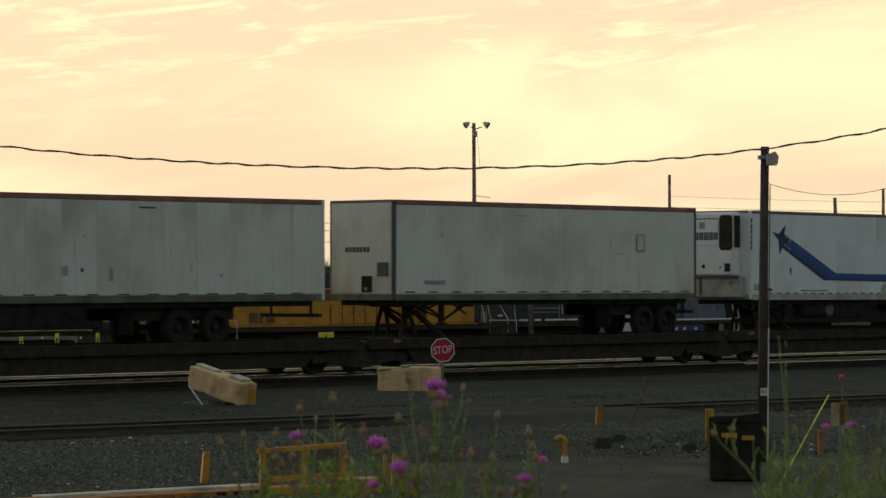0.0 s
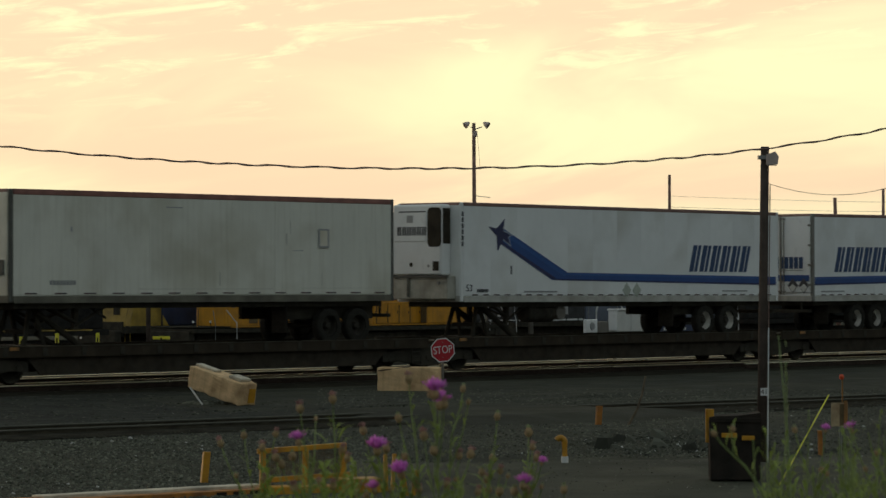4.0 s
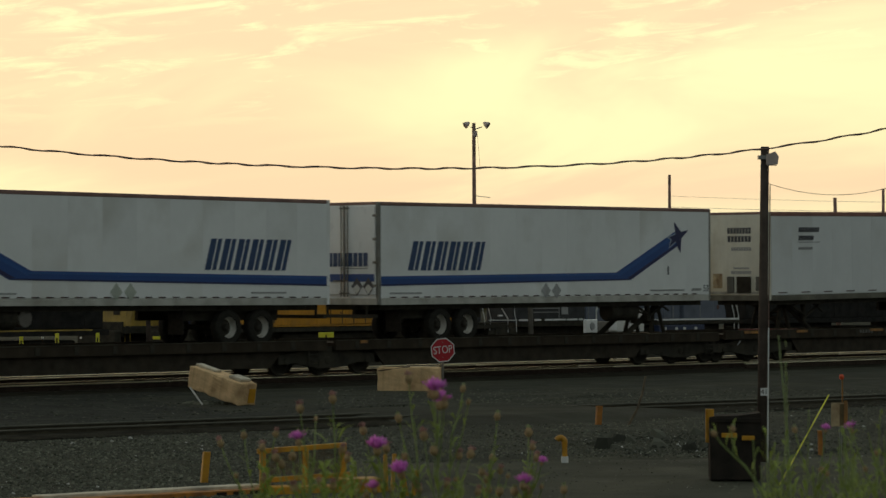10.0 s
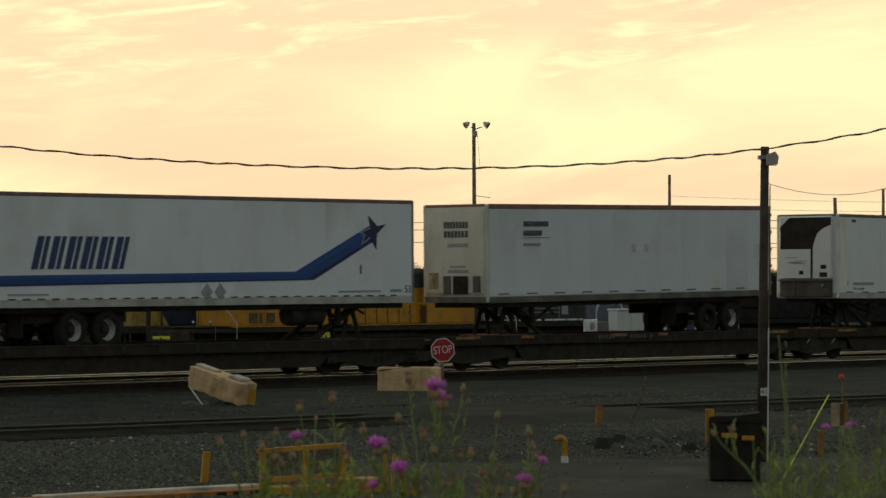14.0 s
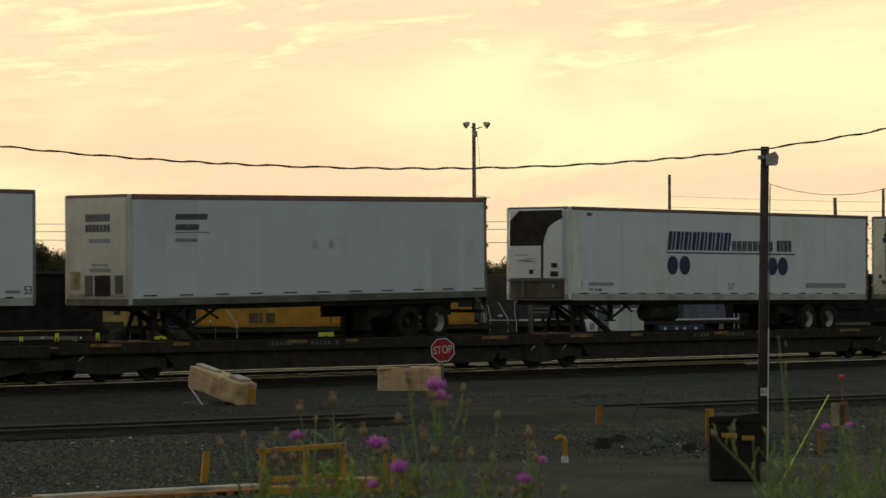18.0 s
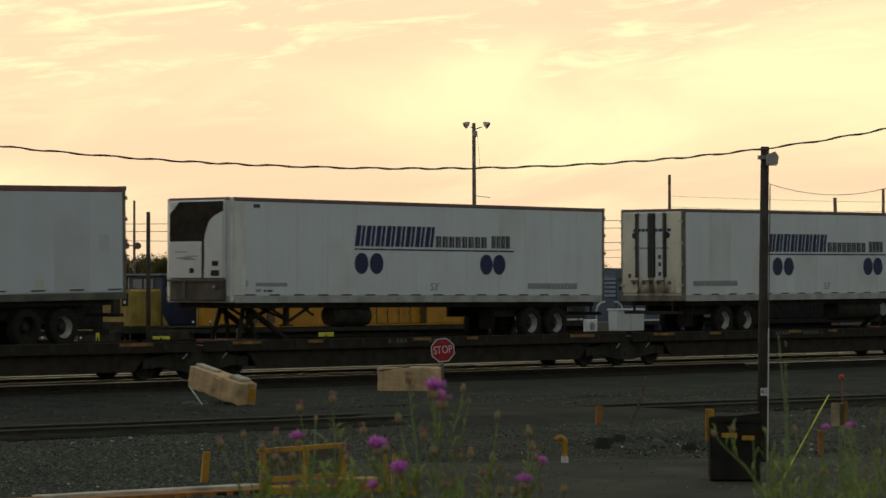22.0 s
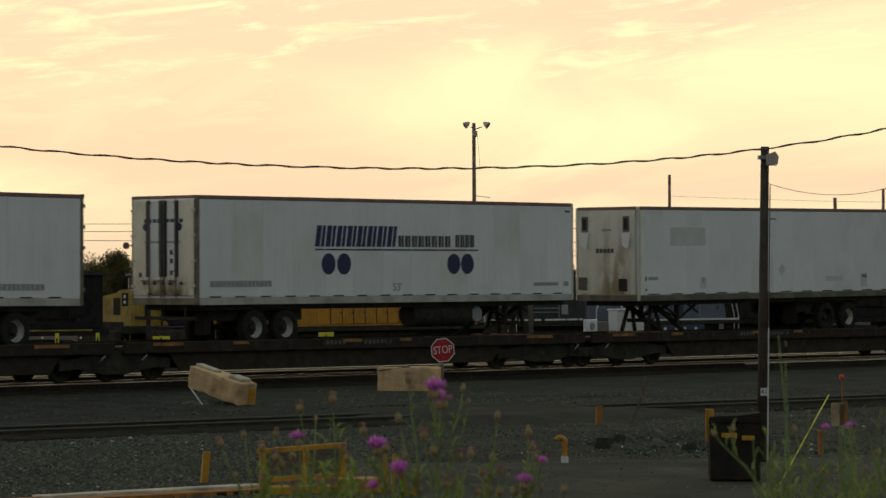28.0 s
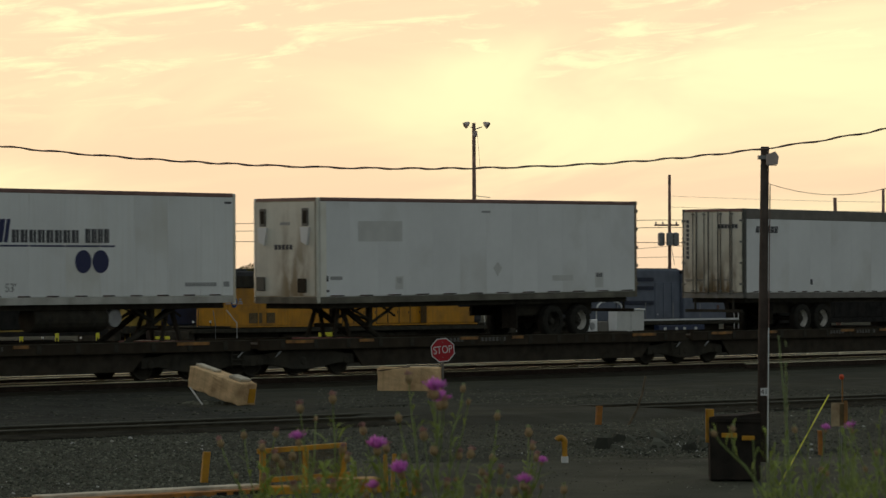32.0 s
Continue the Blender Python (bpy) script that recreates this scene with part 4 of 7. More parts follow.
M_STENCIL = material("worn_grey_stencil_paint", (0.13, 0.125, 0.11), 0.7, vary=0.3, scale=8, dirt=(0.05, 0.045, 0.035), dirt_amount=0.9)
M_HITCHRED = material("faded_red_paint", (0.22, 0.045, 0.03), 0.7, vary=0.25, scale=3, dirt=(0.05, 0.03, 0.02), dirt_amount=0.7)
# two worn ribbed vans
t1 = trailer("van_trailer", 26.72, 16.15, 3.90, 0.002, M_OFFWHITE, M_OFFWHITE, "grimy off-white dry van trailer with scuffed panels on a rail car", (10.6, 12.0), True, rims=(False, False), post=M_OFFWHITE, dash=(0.42, 1.1), cap=0.15, crown=M_TOPRED, rail=M_SILLDARK)
side_marks(t1, ((9.0, 9.6, 3.55, 3.60, M_INK), (6.2, 6.45, 1.75, 2.0, M_FADED), (7.9, 8.05, 1.6, 1.95, M_FADED), (6.9, 7.0, 1.85, 1.95, M_INK), (12.0, 12.1, 1.7, 1.8, M_FADED)), 3.9)
t2 = trailer("van_trailer", 45.76, 14.57, 3.985, -0.0005, M_OFFWHITE, M_CREAM, "dirty off-white dry van trailer with a dark corner post", (12.0, 13.2), True, panel=4.8, tape=0.06, rims=(False, False), post=M_DARKPOST, dash=(0.42, 1.02), cap=0.15, crown=M_TOPRED, rail=M_SILLDARK)
nose_frame(t2, 3.98, 1.2, M_CREAM, M_DARKPOST)
part("hatch", box(-0.06, -0.012, 0.20, 0.62, 1.75, 2.15, 0.02), M_DARKPOST, t2, "dark hinged hatch on the nose")
part("connection_box", box(-0.05, -0.012, 0.85, 1.25, 1.28, 1.75, 0.02), M_BLACK, t2, "black connection box")
part("gauge", box(-0.058, -0.048, 1.0, 1.12, 1.32, 1.42), M_GALV, t2)
end_bars(t2, 0.95, 1.95, 2.45, 2.60, M_DARKPOST, 7, x=-0.018)
text_bars(t2, 1.35, 2.27, 1.50, 1.62, M_FADED, 8)
side_marks(t2, ((5.5, 6.1, 3.58, 3.61, M_FADED), (4.5, 9.6, 1.38, 1.395, M_SCUFF), (10.7, 14.2, 1.40, 1.41, M_SCUFF), (10.4, 10.8, 2.45, 2.47, M_FADED)), 3.9)
part("side_vent_door", box(11.42, 11.80, -0.025, 0.0, 2.58, 3.06, 0.01), M_CREAM, t2, "small framed vent door")
bm = bmesh.new()
for a, b, c, d in ((11.40, 11.82, 2.55, 2.60), (11.40, 11.82, 3.04, 3.09), (11.40, 11.45, 2.60, 3.04), (11.77, 11.82, 2.60, 3.04)):
    add_box(bm, a, b, -0.032, 0.0, c, d)
part("vent_frame", bm, M_FADED, t2)
rr = random.Random(77)
for tr_, n_ in ((t1, 7), (t2, 5)):
    for i in range(n_):
        x, z, hgt = rr.uniform(0.5, 13.5), rr.uniform(1.3, 3.0), rr.uniform(0.10, 0.7)
        part("scuff_mark", box(x, x + rr.uniform(0.015, 0.06), -0.004, 0.0, z, z + hgt), M_SCUFF if rr.random() < 0.85 else M_FADED, tr_)


def wave_livery(t, mirror, L):
    """Blue band that bends upward towards a dark star shape, and slanted block lettering."""
    def X(x):
        return L - x if mirror else x

    def pl(name, pts, mat, y=-0.010):
        pts = [(X(x), z) for x, z in pts]
        return part(name, plate(pts[::-1] if mirror else pts, y, 0.0), mat, t)

    pl("livery_band", [(4.98, 1.86), (L - 0.13, 1.77), (L - 0.13, 1.49), (4.25, 1.62)], M_BLUE)
    pl("livery_band", [(1.95, 3.17), (4.98, 1.86), (4.25, 1.62), (1.78, 2.72)], M_BLUE)
    pl("livery_highlight", [(4.96, 1.83), (L - 0.14, 1.74), (L - 0.14, 1.69), (4.90, 1.78)], M_SKYBLUE, -0.014)
    pl("livery_highlight", [(2.05, 3.04), (4.93, 1.80), (4.86, 1.73), (2.02, 2.94)], M_SKYBLUE, -0.014)
    pl("livery_shade", [(4.45, 1.66), (L - 0.14, 1.54), (L - 0.14, 1.50), (4.30, 1.625)], M_NAVY, -0.014)
    pl("livery_shade", [(1.82, 2.80), (4.42, 1.68), (4.27, 1.63), (1.80, 2.73)], M_NAVY, -0.014)
    pl("star_outline", [(1.90, 3.13), (2.39, 2.985), (2.17, 2.915), (2.29, 2.62), (1.92, 2.815), (1.90, 2.9)], M_PALEBLUE, -0.015)
    pl("livery_star", [(1.24, 3.23), (1.62, 3.17), (1.98, 3.47), (1.90, 3.10), (2.28, 2.98), (2.12, 2.92), (2.24, 2.68), (1.92, 2.86), (1.66, 2.50), (1.62, 2.95)], M_NAVY, -0.020)
    for a in (7.73, 8.24):
        pl("placard", [(a, 1.31), (a + 0.215, 1.55), (a + 0.43, 1.31), (a + 0.215, 1.06)], M_FADED if mirror else M_PLACARD, -0.016)
    pl("marker_slot", [(2.27, 1.79), (2.33, 1.79), (2.33, 2.05), (2.27, 2.05)], M_INK)
    if mirror:
        text_bars(t, 1.28, 4.62, 1.94, 2.80, M_LETTERBLUE, 6, slant=0.25)
        word("size_number", "53", 0.30, M_INK, t, pose(15.75, -0.006, 1.33, 90, 0, 0), 0.006)
        text_bars(t, 15.0, 15.5, 1.26, 1.34, M_FADED, 6)
        text_bars(t, 12.8, 14.6, 1.26, 1.31, M_FADED, 18)
        text_bars(t, 0.5, 1.9, 1.25, 1.30, M_FADED, 12)
    else:
        text_bars(t, 11.20, 14.45, 1.92, 2.78, M_LETTERBLUE, 6, slant=0.25)
        word("size_number", "53", 0.30, M_INK, t, pose(0.36, -0.006, 1.36, 90, 0, 0), 0.006)
        text_bars(t, 0.72, 1.25, 1.24, 1.34, M_INK, 6)
        text_bars(t, 2.9, 4.5, 1.24, 1.29, M_FADED, 18)
        text_bars(t, 13.0, 14.4, 1.27, 1.32, M_FADED, 12)
        for i in range(6):
            part("lettering", box(0.02, 0.10, -0.010, 0.0, 2.62 + 0.18 * i, 2.76 + 0.18 * i), M_INK, t)


m1 = trailer("refrigerated_trailer", 63.30, 16.15, 3.94, -0.003, M_WHITE, M_WHITE, "white refrigerated trailer with a blue band and cooling unit", (12.26, 13.52), True, seams=False, post=M_WHITE, rail=M_RAILPALE, dash=(0.26, 0.50), foot=1.12)
reefer_unit(m1, 3.94, 1.20, False)
wave_livery(m1, False, 16.15)
fuel_tank(m1, 3.5, 4.8, 0.62)
part("filter_drum", lathe([(0.30, 0.20), (0.31, 0.23), (0.62, 0.23)], (5.06, 0, 0.62), "y", 18), M_FRAMEGREY, m1, "grimy round filter drum")
m2 = trailer("refrigerated_trailer", 81.48, 16.04, 3.94, 0.004, M_WHITE, M_WHITE, "white refrigerated trailer with a blue band, doors towards its neighbour", (2.84, 4.05), False, seams=False, post=M_ALU, rail=M_RAILPALE, dash=(0.26, 0.50), foot=1.11)
rear_doors(m2, 3.94, 1.20, M_CLEAN, rods=(0.90, 0.99))
end_bars(m2, 0.38, 2.0, 2.06, 2.46, M_LETTERBLUE, 8, x=-0.048)
end_bars(m2, 0.38, 1.5, 1.99, 2.02, M_FADED, 14, x=-0.048)
part("livery_band", box(-0.046, -0.036, 0.12, WIDE - 0.12, 1.62, 1.84), M_BLUE, m2)
for yy in (0.12, 0.58):
    part("placard", plate_x([(yy, 1.48), (yy + 0.22, 1.74), (yy + 0.44, 1.48), (yy + 0.22, 1.22)], -0.050, -0.036), M_INK, m2)
    part("placard_field", plate_x([(yy + 0.06, 1.42), (yy + 0.22, 1.54), (yy + 0.38, 1.42), (yy + 0.22, 1.25)], -0.054, -0.050), M_GREYPATCH, m2)
wave_livery(m2, True, 16.04)
fuel_tank(m2, 11.2, 12.6, 0.62)

it = trailer("van_trailer", 100.80, 14.56, 4.03, 0.013, M_VANGREY, M_CREAM, "plain white dry van trailer with a yellowed nose wall", (11.19, 12.46), True, rims=(False, True), seams=False, post=M_CREAM, dash=(0.50, 1.34), tape=0.08, cap=0.15, crown=M_TOPRED, rail=M_SILLDARK, rear_post=M_DOORPOST)
nose_frame(it, 3.95, 1.2, M_CREAM, M_CREAM)
text_bars(it, 1.69, 2.90, 3.34, 3.50, M_INK, 10, slant=0.03)
text_bars(it, 1.69, 2.58, 3.06, 3.22, M_INK, 8, slant=0.03)
text_bars(it, 1.69, 2.52, 2.74, 2.83, M_FADED, 10)
side_marks(it, ((1.67, 2.95, 2.985, 3.005, M_INK), (7.0, 7.26, 2.50, 2.79, M_GREYPATCH), (7.65, 7.91, 2.50, 2.79, M_GREYPATCH), (7.04, 7.22, 2.54, 2.75, M_FADED), (7.69, 7.87, 2.54, 2.75, M_FADED),
                (11.36, 11.65, 1.30, 1.57, M_CREAM), (12.1, 13.1, 1.36, 1.50, M_GREYPATCH), (13.6, 13.95, 2.30, 2.75, M_GREYPATCH)), 3.9)
end_bars(it, 0.75, 1.75, 3.30, 3.50, M_INK, 8, x=-0.018)
end_bars(it, 0.75, 1.75, 3.02, 3.22, M_INK, 7, x=-0.018)
end_bars(it, 0.75, 1.6, 2.72, 2.84, M_FADED, 8, x=-0.018)
end_bars(it, 0.85, 1.5, 2.10, 2.16, M_FADED, 8, x=-0.018)
end_bars(it, 0.75, 1.6, 1.94, 2.04, M_FADED, 9, x=-0.018)
part("connection_box", box(-0.05, -0.012, 0.75, 1.35, 1.30, 1.85, 0.02), M_BLACK, it, "black connection box on the nose")
part("connection_box", box(-0.05, -0.012, 1.45, 1.75, 1.30, 1.85, 0.02), M_DARKPOST, it)
part("connection_box", box(-0.05, -0.012, 0.25, 0.55, 1.36, 1.85, 0.02), M_DARKPOST, it)
part("rust_patch", box(-0.016, -0.012, 1.95, 2.35, 1.45, 1.95), M_RUSTSIGN, it, "rusty orange stain")
part("grimy_strip", box(-0.016, -0.012, 0.15, 2.45, 1.25, 1.34), M_GRIMY, it)


def disc_livery(t, mirror, L, base):
    """Slanted navy block lettering over a rule, with two pairs of navy ovals."""
    text_bars(t, base, base + 3.42, 2.60, 3.20, M_NAVY, 8, slant=0.10, gap=0.16)
    text_bars(t, base + 3.50, base + 5.84, 2.60, 2.93, M_INK, 8)
    text_bars(t, base + 6.02, base + 6.90, 2.60, 2.97, M_INK, 4)
    side_marks(t, ((base, base + 7.05, 2.49, 2.535, M_NAVY),), 3.9)
    for a in (0.27, 0.91, 5.66, 6.27) if mirror else (0.0, 0.64, 5.49, 6.08):
        part("livery_disc", oval(base + a, base + a + 0.57, 1.80, 2.41), M_NAVY, t)
    word("size_number", "53'", 0.32, M_FADED, t, pose(base + 3.45, -0.006, 1.42, 90, 0, 0), 0.006)
    if mirror:
        text_bars(t, 0.52, 2.93, 1.47, 1.64, M_FADED, 15)
        text_bars(t, L - 1.95, L - 0.75, 1.44, 1.54, M_FADED, 9)
        side_marks(t, ((L - 0.5, L - 0.28, 1.42, 1.56, M_FADED), (L - 0.45, L - 0.20, 3.70, 3.76, M_INK)), 3.9)
    else:
        text_bars(t, 12.67, 15.07, 1.38, 1.55, M_FADED, 15)
        text_bars(t, 0.95, 2.2, 1.44, 1.54, M_FADED, 9)
        side_marks(t, ((0.40, 0.62, 1.42, 1.62, M_FADED), (0.95, 1.15, 1.28, 1.36, M_FADED), (1.25, 1.6, 1.28, 1.34, M_INK), (0.85, 1.10, 3.62, 3.72, M_INK)), 3.9)


a1 = trailer("refrigerated_trailer", 119.25, 16.40, 3.905, -0.003, M_SHIPWHITE, M_SHIPWHITE, "white refrigerated trailer with navy lettering and a dark-topped cooling unit", (12.98, 14.19), True, seams=True, post=M_CORNERLIGHT, rail=M_RAILPALE, dash=(0.42, 0.98), foot=1.15, rear_post=M_DOORPOST)
# flat paler strip paints the lighter shading of the rounded corner
part("corner_cover", box(0.10, 0.56, -0.010, 0.0, 1.19, 3.74, 0.004), M_CORNERLIGHT, a1, "warm white cover along the nose corner")
reefer_unit(a1, 3.90, 1.20, True, -0.12)
disc_livery(a1, False, 16.4, 4.95)
fuel_tank(a1, 4.4, 6.0, 0.60)
a2 = trailer("refrigerated_trailer", 139.77, 16.22, 3.99, 0.004, M_SHIPWHITE, M_SHIPWHITE, "white refrigerated trailer with navy lettering and dark-striped rear doors", (2.36, 3.59), False, seams=True, post=M_CREAM, rear_post=M_DOORPOST, rail=M_RAILPALE, dash=(0.42, 0.98), foot=1.15)
rear_doors(a2, 3.98, 1.20, stained_material("white_door_paint_rusty_below", (0.90, 0.84, 0.66), (0.20, 0.12, 0.05), 1.3, 3.5, 1.20, 1.95, 1.0), True, rods=(0.56, 0.96))
end_bars(a2, 0.50, 2.08, 3.25, 3.35, M_NAVY, 9, x=-0.043)
end_bars(a2, 0.60, 2.05, 2.68, 2.74, M_FADED, 12, x=-0.043)
for yy in (0.66, 1.97):
    part("livery_disc", plate_x([(yy + 0.13 * math.cos(a), 3.13 + 0.11 * math.sin(a)) for a in np.linspace(0, 6.283, 16, endpoint=False)], -0.044, -0.036), M_NAVY, a2)
for yy in (0.55, 1.0, 1.30, 1.62, 2.02):
    part("lock_keeper", box(-0.085, -0.04, yy - 0.08, yy + 0.08, 1.56, 1.59, 0.006), M_DARKPOST, a2)
    part("lock_keeper", box(-0.085, -0.04, yy - 0.02, yy + 0.02, 1.53, 1.64, 0.006), M_DARKPOST, a2)
for yy, zz in ((0.95, 2.36), (0.95, 2.12), (0.95, 1.80), (2.2, 1.74)):
    part("decal", box(-0.044, -0.036, yy - 0.06, yy + 0.06, zz, zz + 0.13), M_INK, a2)
disc_livery(a2, True, 16.22, 4.64)
fuel_tank(a2, 9.1, 11.7, 0.60, r=0.36)
part("filter_drum", lathe([(0.30, 0.20), (0.31, 0.24), (0.62, 0.24)], (11.98, 0, 0.60), "y", 18), M_FADED, a2, "pale round filter drum")

dt = trailer("van_trailer", 159.25, 14.62, 4.06, 0.010, M_WHITE, M_DIRTYEND, "white dry van trailer with a rust-stained nose wall", (10.59, 11.92), True, rims=(False, True), seams=False, post=M_OFFWHITE, dash=(0.58, 1.21), rail=M_SILLDARK, rear_post=M_DOORPOST)
# the same painted corner light, narrower on this van
part("corner_cover", box(0.10, 0.34, -0.010, 0.0, 1.23, 3.94, 0.004), M_CORNERLIGHT, dt, "warm white cover along the nose corner")
nose_frame(dt, 4.06, 1.2, stained_material("rust_stained_nose_paint", (0.74, 0.71, 0.60), (0.27, 0.20, 0.105), 0.95, 0.95, 1.2, 4.6, 0.95), M_CREAM)
for yy in (0.35, 2.05):
    part("air_vent", box(-0.04, -0.012, yy, yy + 0.26, 3.25, 3.76, 0.02), M_FRAMEGREY, dt, "dark framed air vent opening")
    part("vent_hole", box(-0.045, -0.03, yy + 0.05, yy + 0.21, 3.32, 3.69), M_BLACK, dt)
    part("vent_flap", plate_x([(yy - 0.08, 3.22), (yy + 0.28, 3.22), (yy + 0.24, 2.80), (yy + 0.02, 2.70)], -0.09, -0.012), M_CLEAN, dt)
for yy, zz, mt in ((0.45, 1.35, M_BLACK), (2.10, 1.40, M_DARKPOST)):
    part("connection_box", box(-0.05, -0.012, yy, yy + 0.34, zz, zz + 0.40, 0.02), mt, dt, "dark connection box on the nose")
end_bars(dt, 1.0, 1.75, 2.58, 2.72, M_INK, 5, x=-0.018)
end_bars(dt, 1.1, 1.5, 3.28, 3.36, M_FADED, 4, x=-0.018)
side_marks(dt, ((1.67, 3.55, 2.80, 3.39, M_GREYPATCH), (0.10, 0.42, 1.66, 1.82, M_INK), (0.5, 1.0, 1.70, 1.80, M_FADED), (3.25, 3.58, 1.40, 1.78, M_GREYPATCH), (3.32, 3.52, 1.58, 1.74, M_INK),
                (12.50, 12.9, 1.35, 1.83, M_GREYPATCH), (12.55, 12.85, 1.68, 1.80, M_INK), (10.4, 11.4, 1.58, 1.75, M_GREYPATCH), (0.18, 0.45, 1.35, 1.42, M_INK), (7.1, 7.5, 3.66, 3.72, M_FADED)), 3.9)
part("placard_frame", plate([(7.62, 2.0), (7.82, 2.18), (8.02, 2.0), (7.82, 1.76)], -0.008, 0.0), M_GREYPATCH, dt)

et = trailer("van_trailer", 179.62, 16.15, 4.02, 0.0, M_WHITE, M_DIRTYEND, "white dry van trailer with mud-stained ribbed rear doors", (3.52, 4.70), False, seams=False, post=M_DARKPOST, cap=0.34, edge=M_FRAMEGREY)
rear_doors(et, 4.02, 1.20, stained_material("mud_stained_door_paint", (0.80, 0.74, 0.60), (0.17, 0.105, 0.040), 1.45, 3.4, 1.1, 3.3, 1.0))
for i, yy in enumerate((0.55, 1.05, 1.45, 1.95)):
    part("lock_bar", rod((-0.07, yy, 1.15), (-0.07, yy, 3.94), 0.022), M_DARKPOST, et)
end_bars(et, 0.25, 1.10, 3.36, 3.50, M_INK, 6, x=-0.05)
for i in range(9):
    part("lettering", box(-0.05, -0.036, 2.28, 2.38, 2.35 + i * 0.15, 2.46 + i * 0.15), M_INK, et)
text_bars(et, 0.63, 1.90, 3.22, 3.44, M_INK, 6, slant=0.04)
side_marks(et, ((3.78, 3.92, 1.48, 1.66, M_INK),), 3.9)


# rail cars under the trailers
def wheelset_mesh():
    bm = bmesh.new()
    for y in (-0.7175, 0.7175):
        s = 1 if y > 0 else -1
        add_lathe(bm, [(y - s * 0.03, 0.20), (y - s * 0.03, 0.445), (y, 0.445), (y + s * 0.01, 0.42), (y + s * 0.09, 0.415), (y + s * 0.09, 0.35), (y + s * 0.05, 0.33), (y + s * 0.05, 0.15), (y + s * 0.08, 0.12)], seg=20)
    add_rod(bm, (0, -1.02, 0), (0, 1.02, 0), 0.08)
    for s in (-1, 1):
        add_rod(bm, (0.0, s * 0.80, 0.10), (0.0, s * 0.803, 0.30), 0.03)
    return bm


def truck(car, cx, axles, deck):
    """A wheel truck with cast side frames; its wheel sets turn."""
    t = part("truck", box(cx - 0.25, cx + 0.25, 0.35, 2.25, 0.42 - deck, 0.72 - deck, 0.03), M_UNDER, car, "heavy cast steel wheel truck")
    x0, x1 = min(axles), max(axles)
    for y in (0.26, 2.24):
        bm = plate([(x0 - 0.32, 0.34), (x0 - 0.32, 0.62), (x0 + 0.25, 0.66), (cx - 0.45, 0.84), (cx + 0.45, 0.84), (x1 - 0.25, 0.66), (x1 + 0.32, 0.62), (x1 + 0.32, 0.34), (x1 - 0.3, 0.38), (cx + 0.4, 0.22), (cx - 0.4, 0.22), (x0 + 0.3, 0.38)], y - 0.06, y + 0.06)
        for v in bm.verts:
            v.co.z -= deck
        part("side_frame", bm, M_UNDER, t)
        for a in axles:
            part("journal_cap", lathe([(y - 0.09, 0.09), (y - 0.07, 0.12), (y + 0.07, 0.12), (y + 0.09, 0.09)], (a, 0, 0.445 - deck), "y", 10), M_UNDER, t)
    for a in axles:
        ws = piece("wheelset", "wheelset", wheelset_mesh, M_UNDER, t, (a, 1.2975, 0.445 - deck), "steel wheels on an axle")
        WHEELSETS.append((ws, a))
    return t


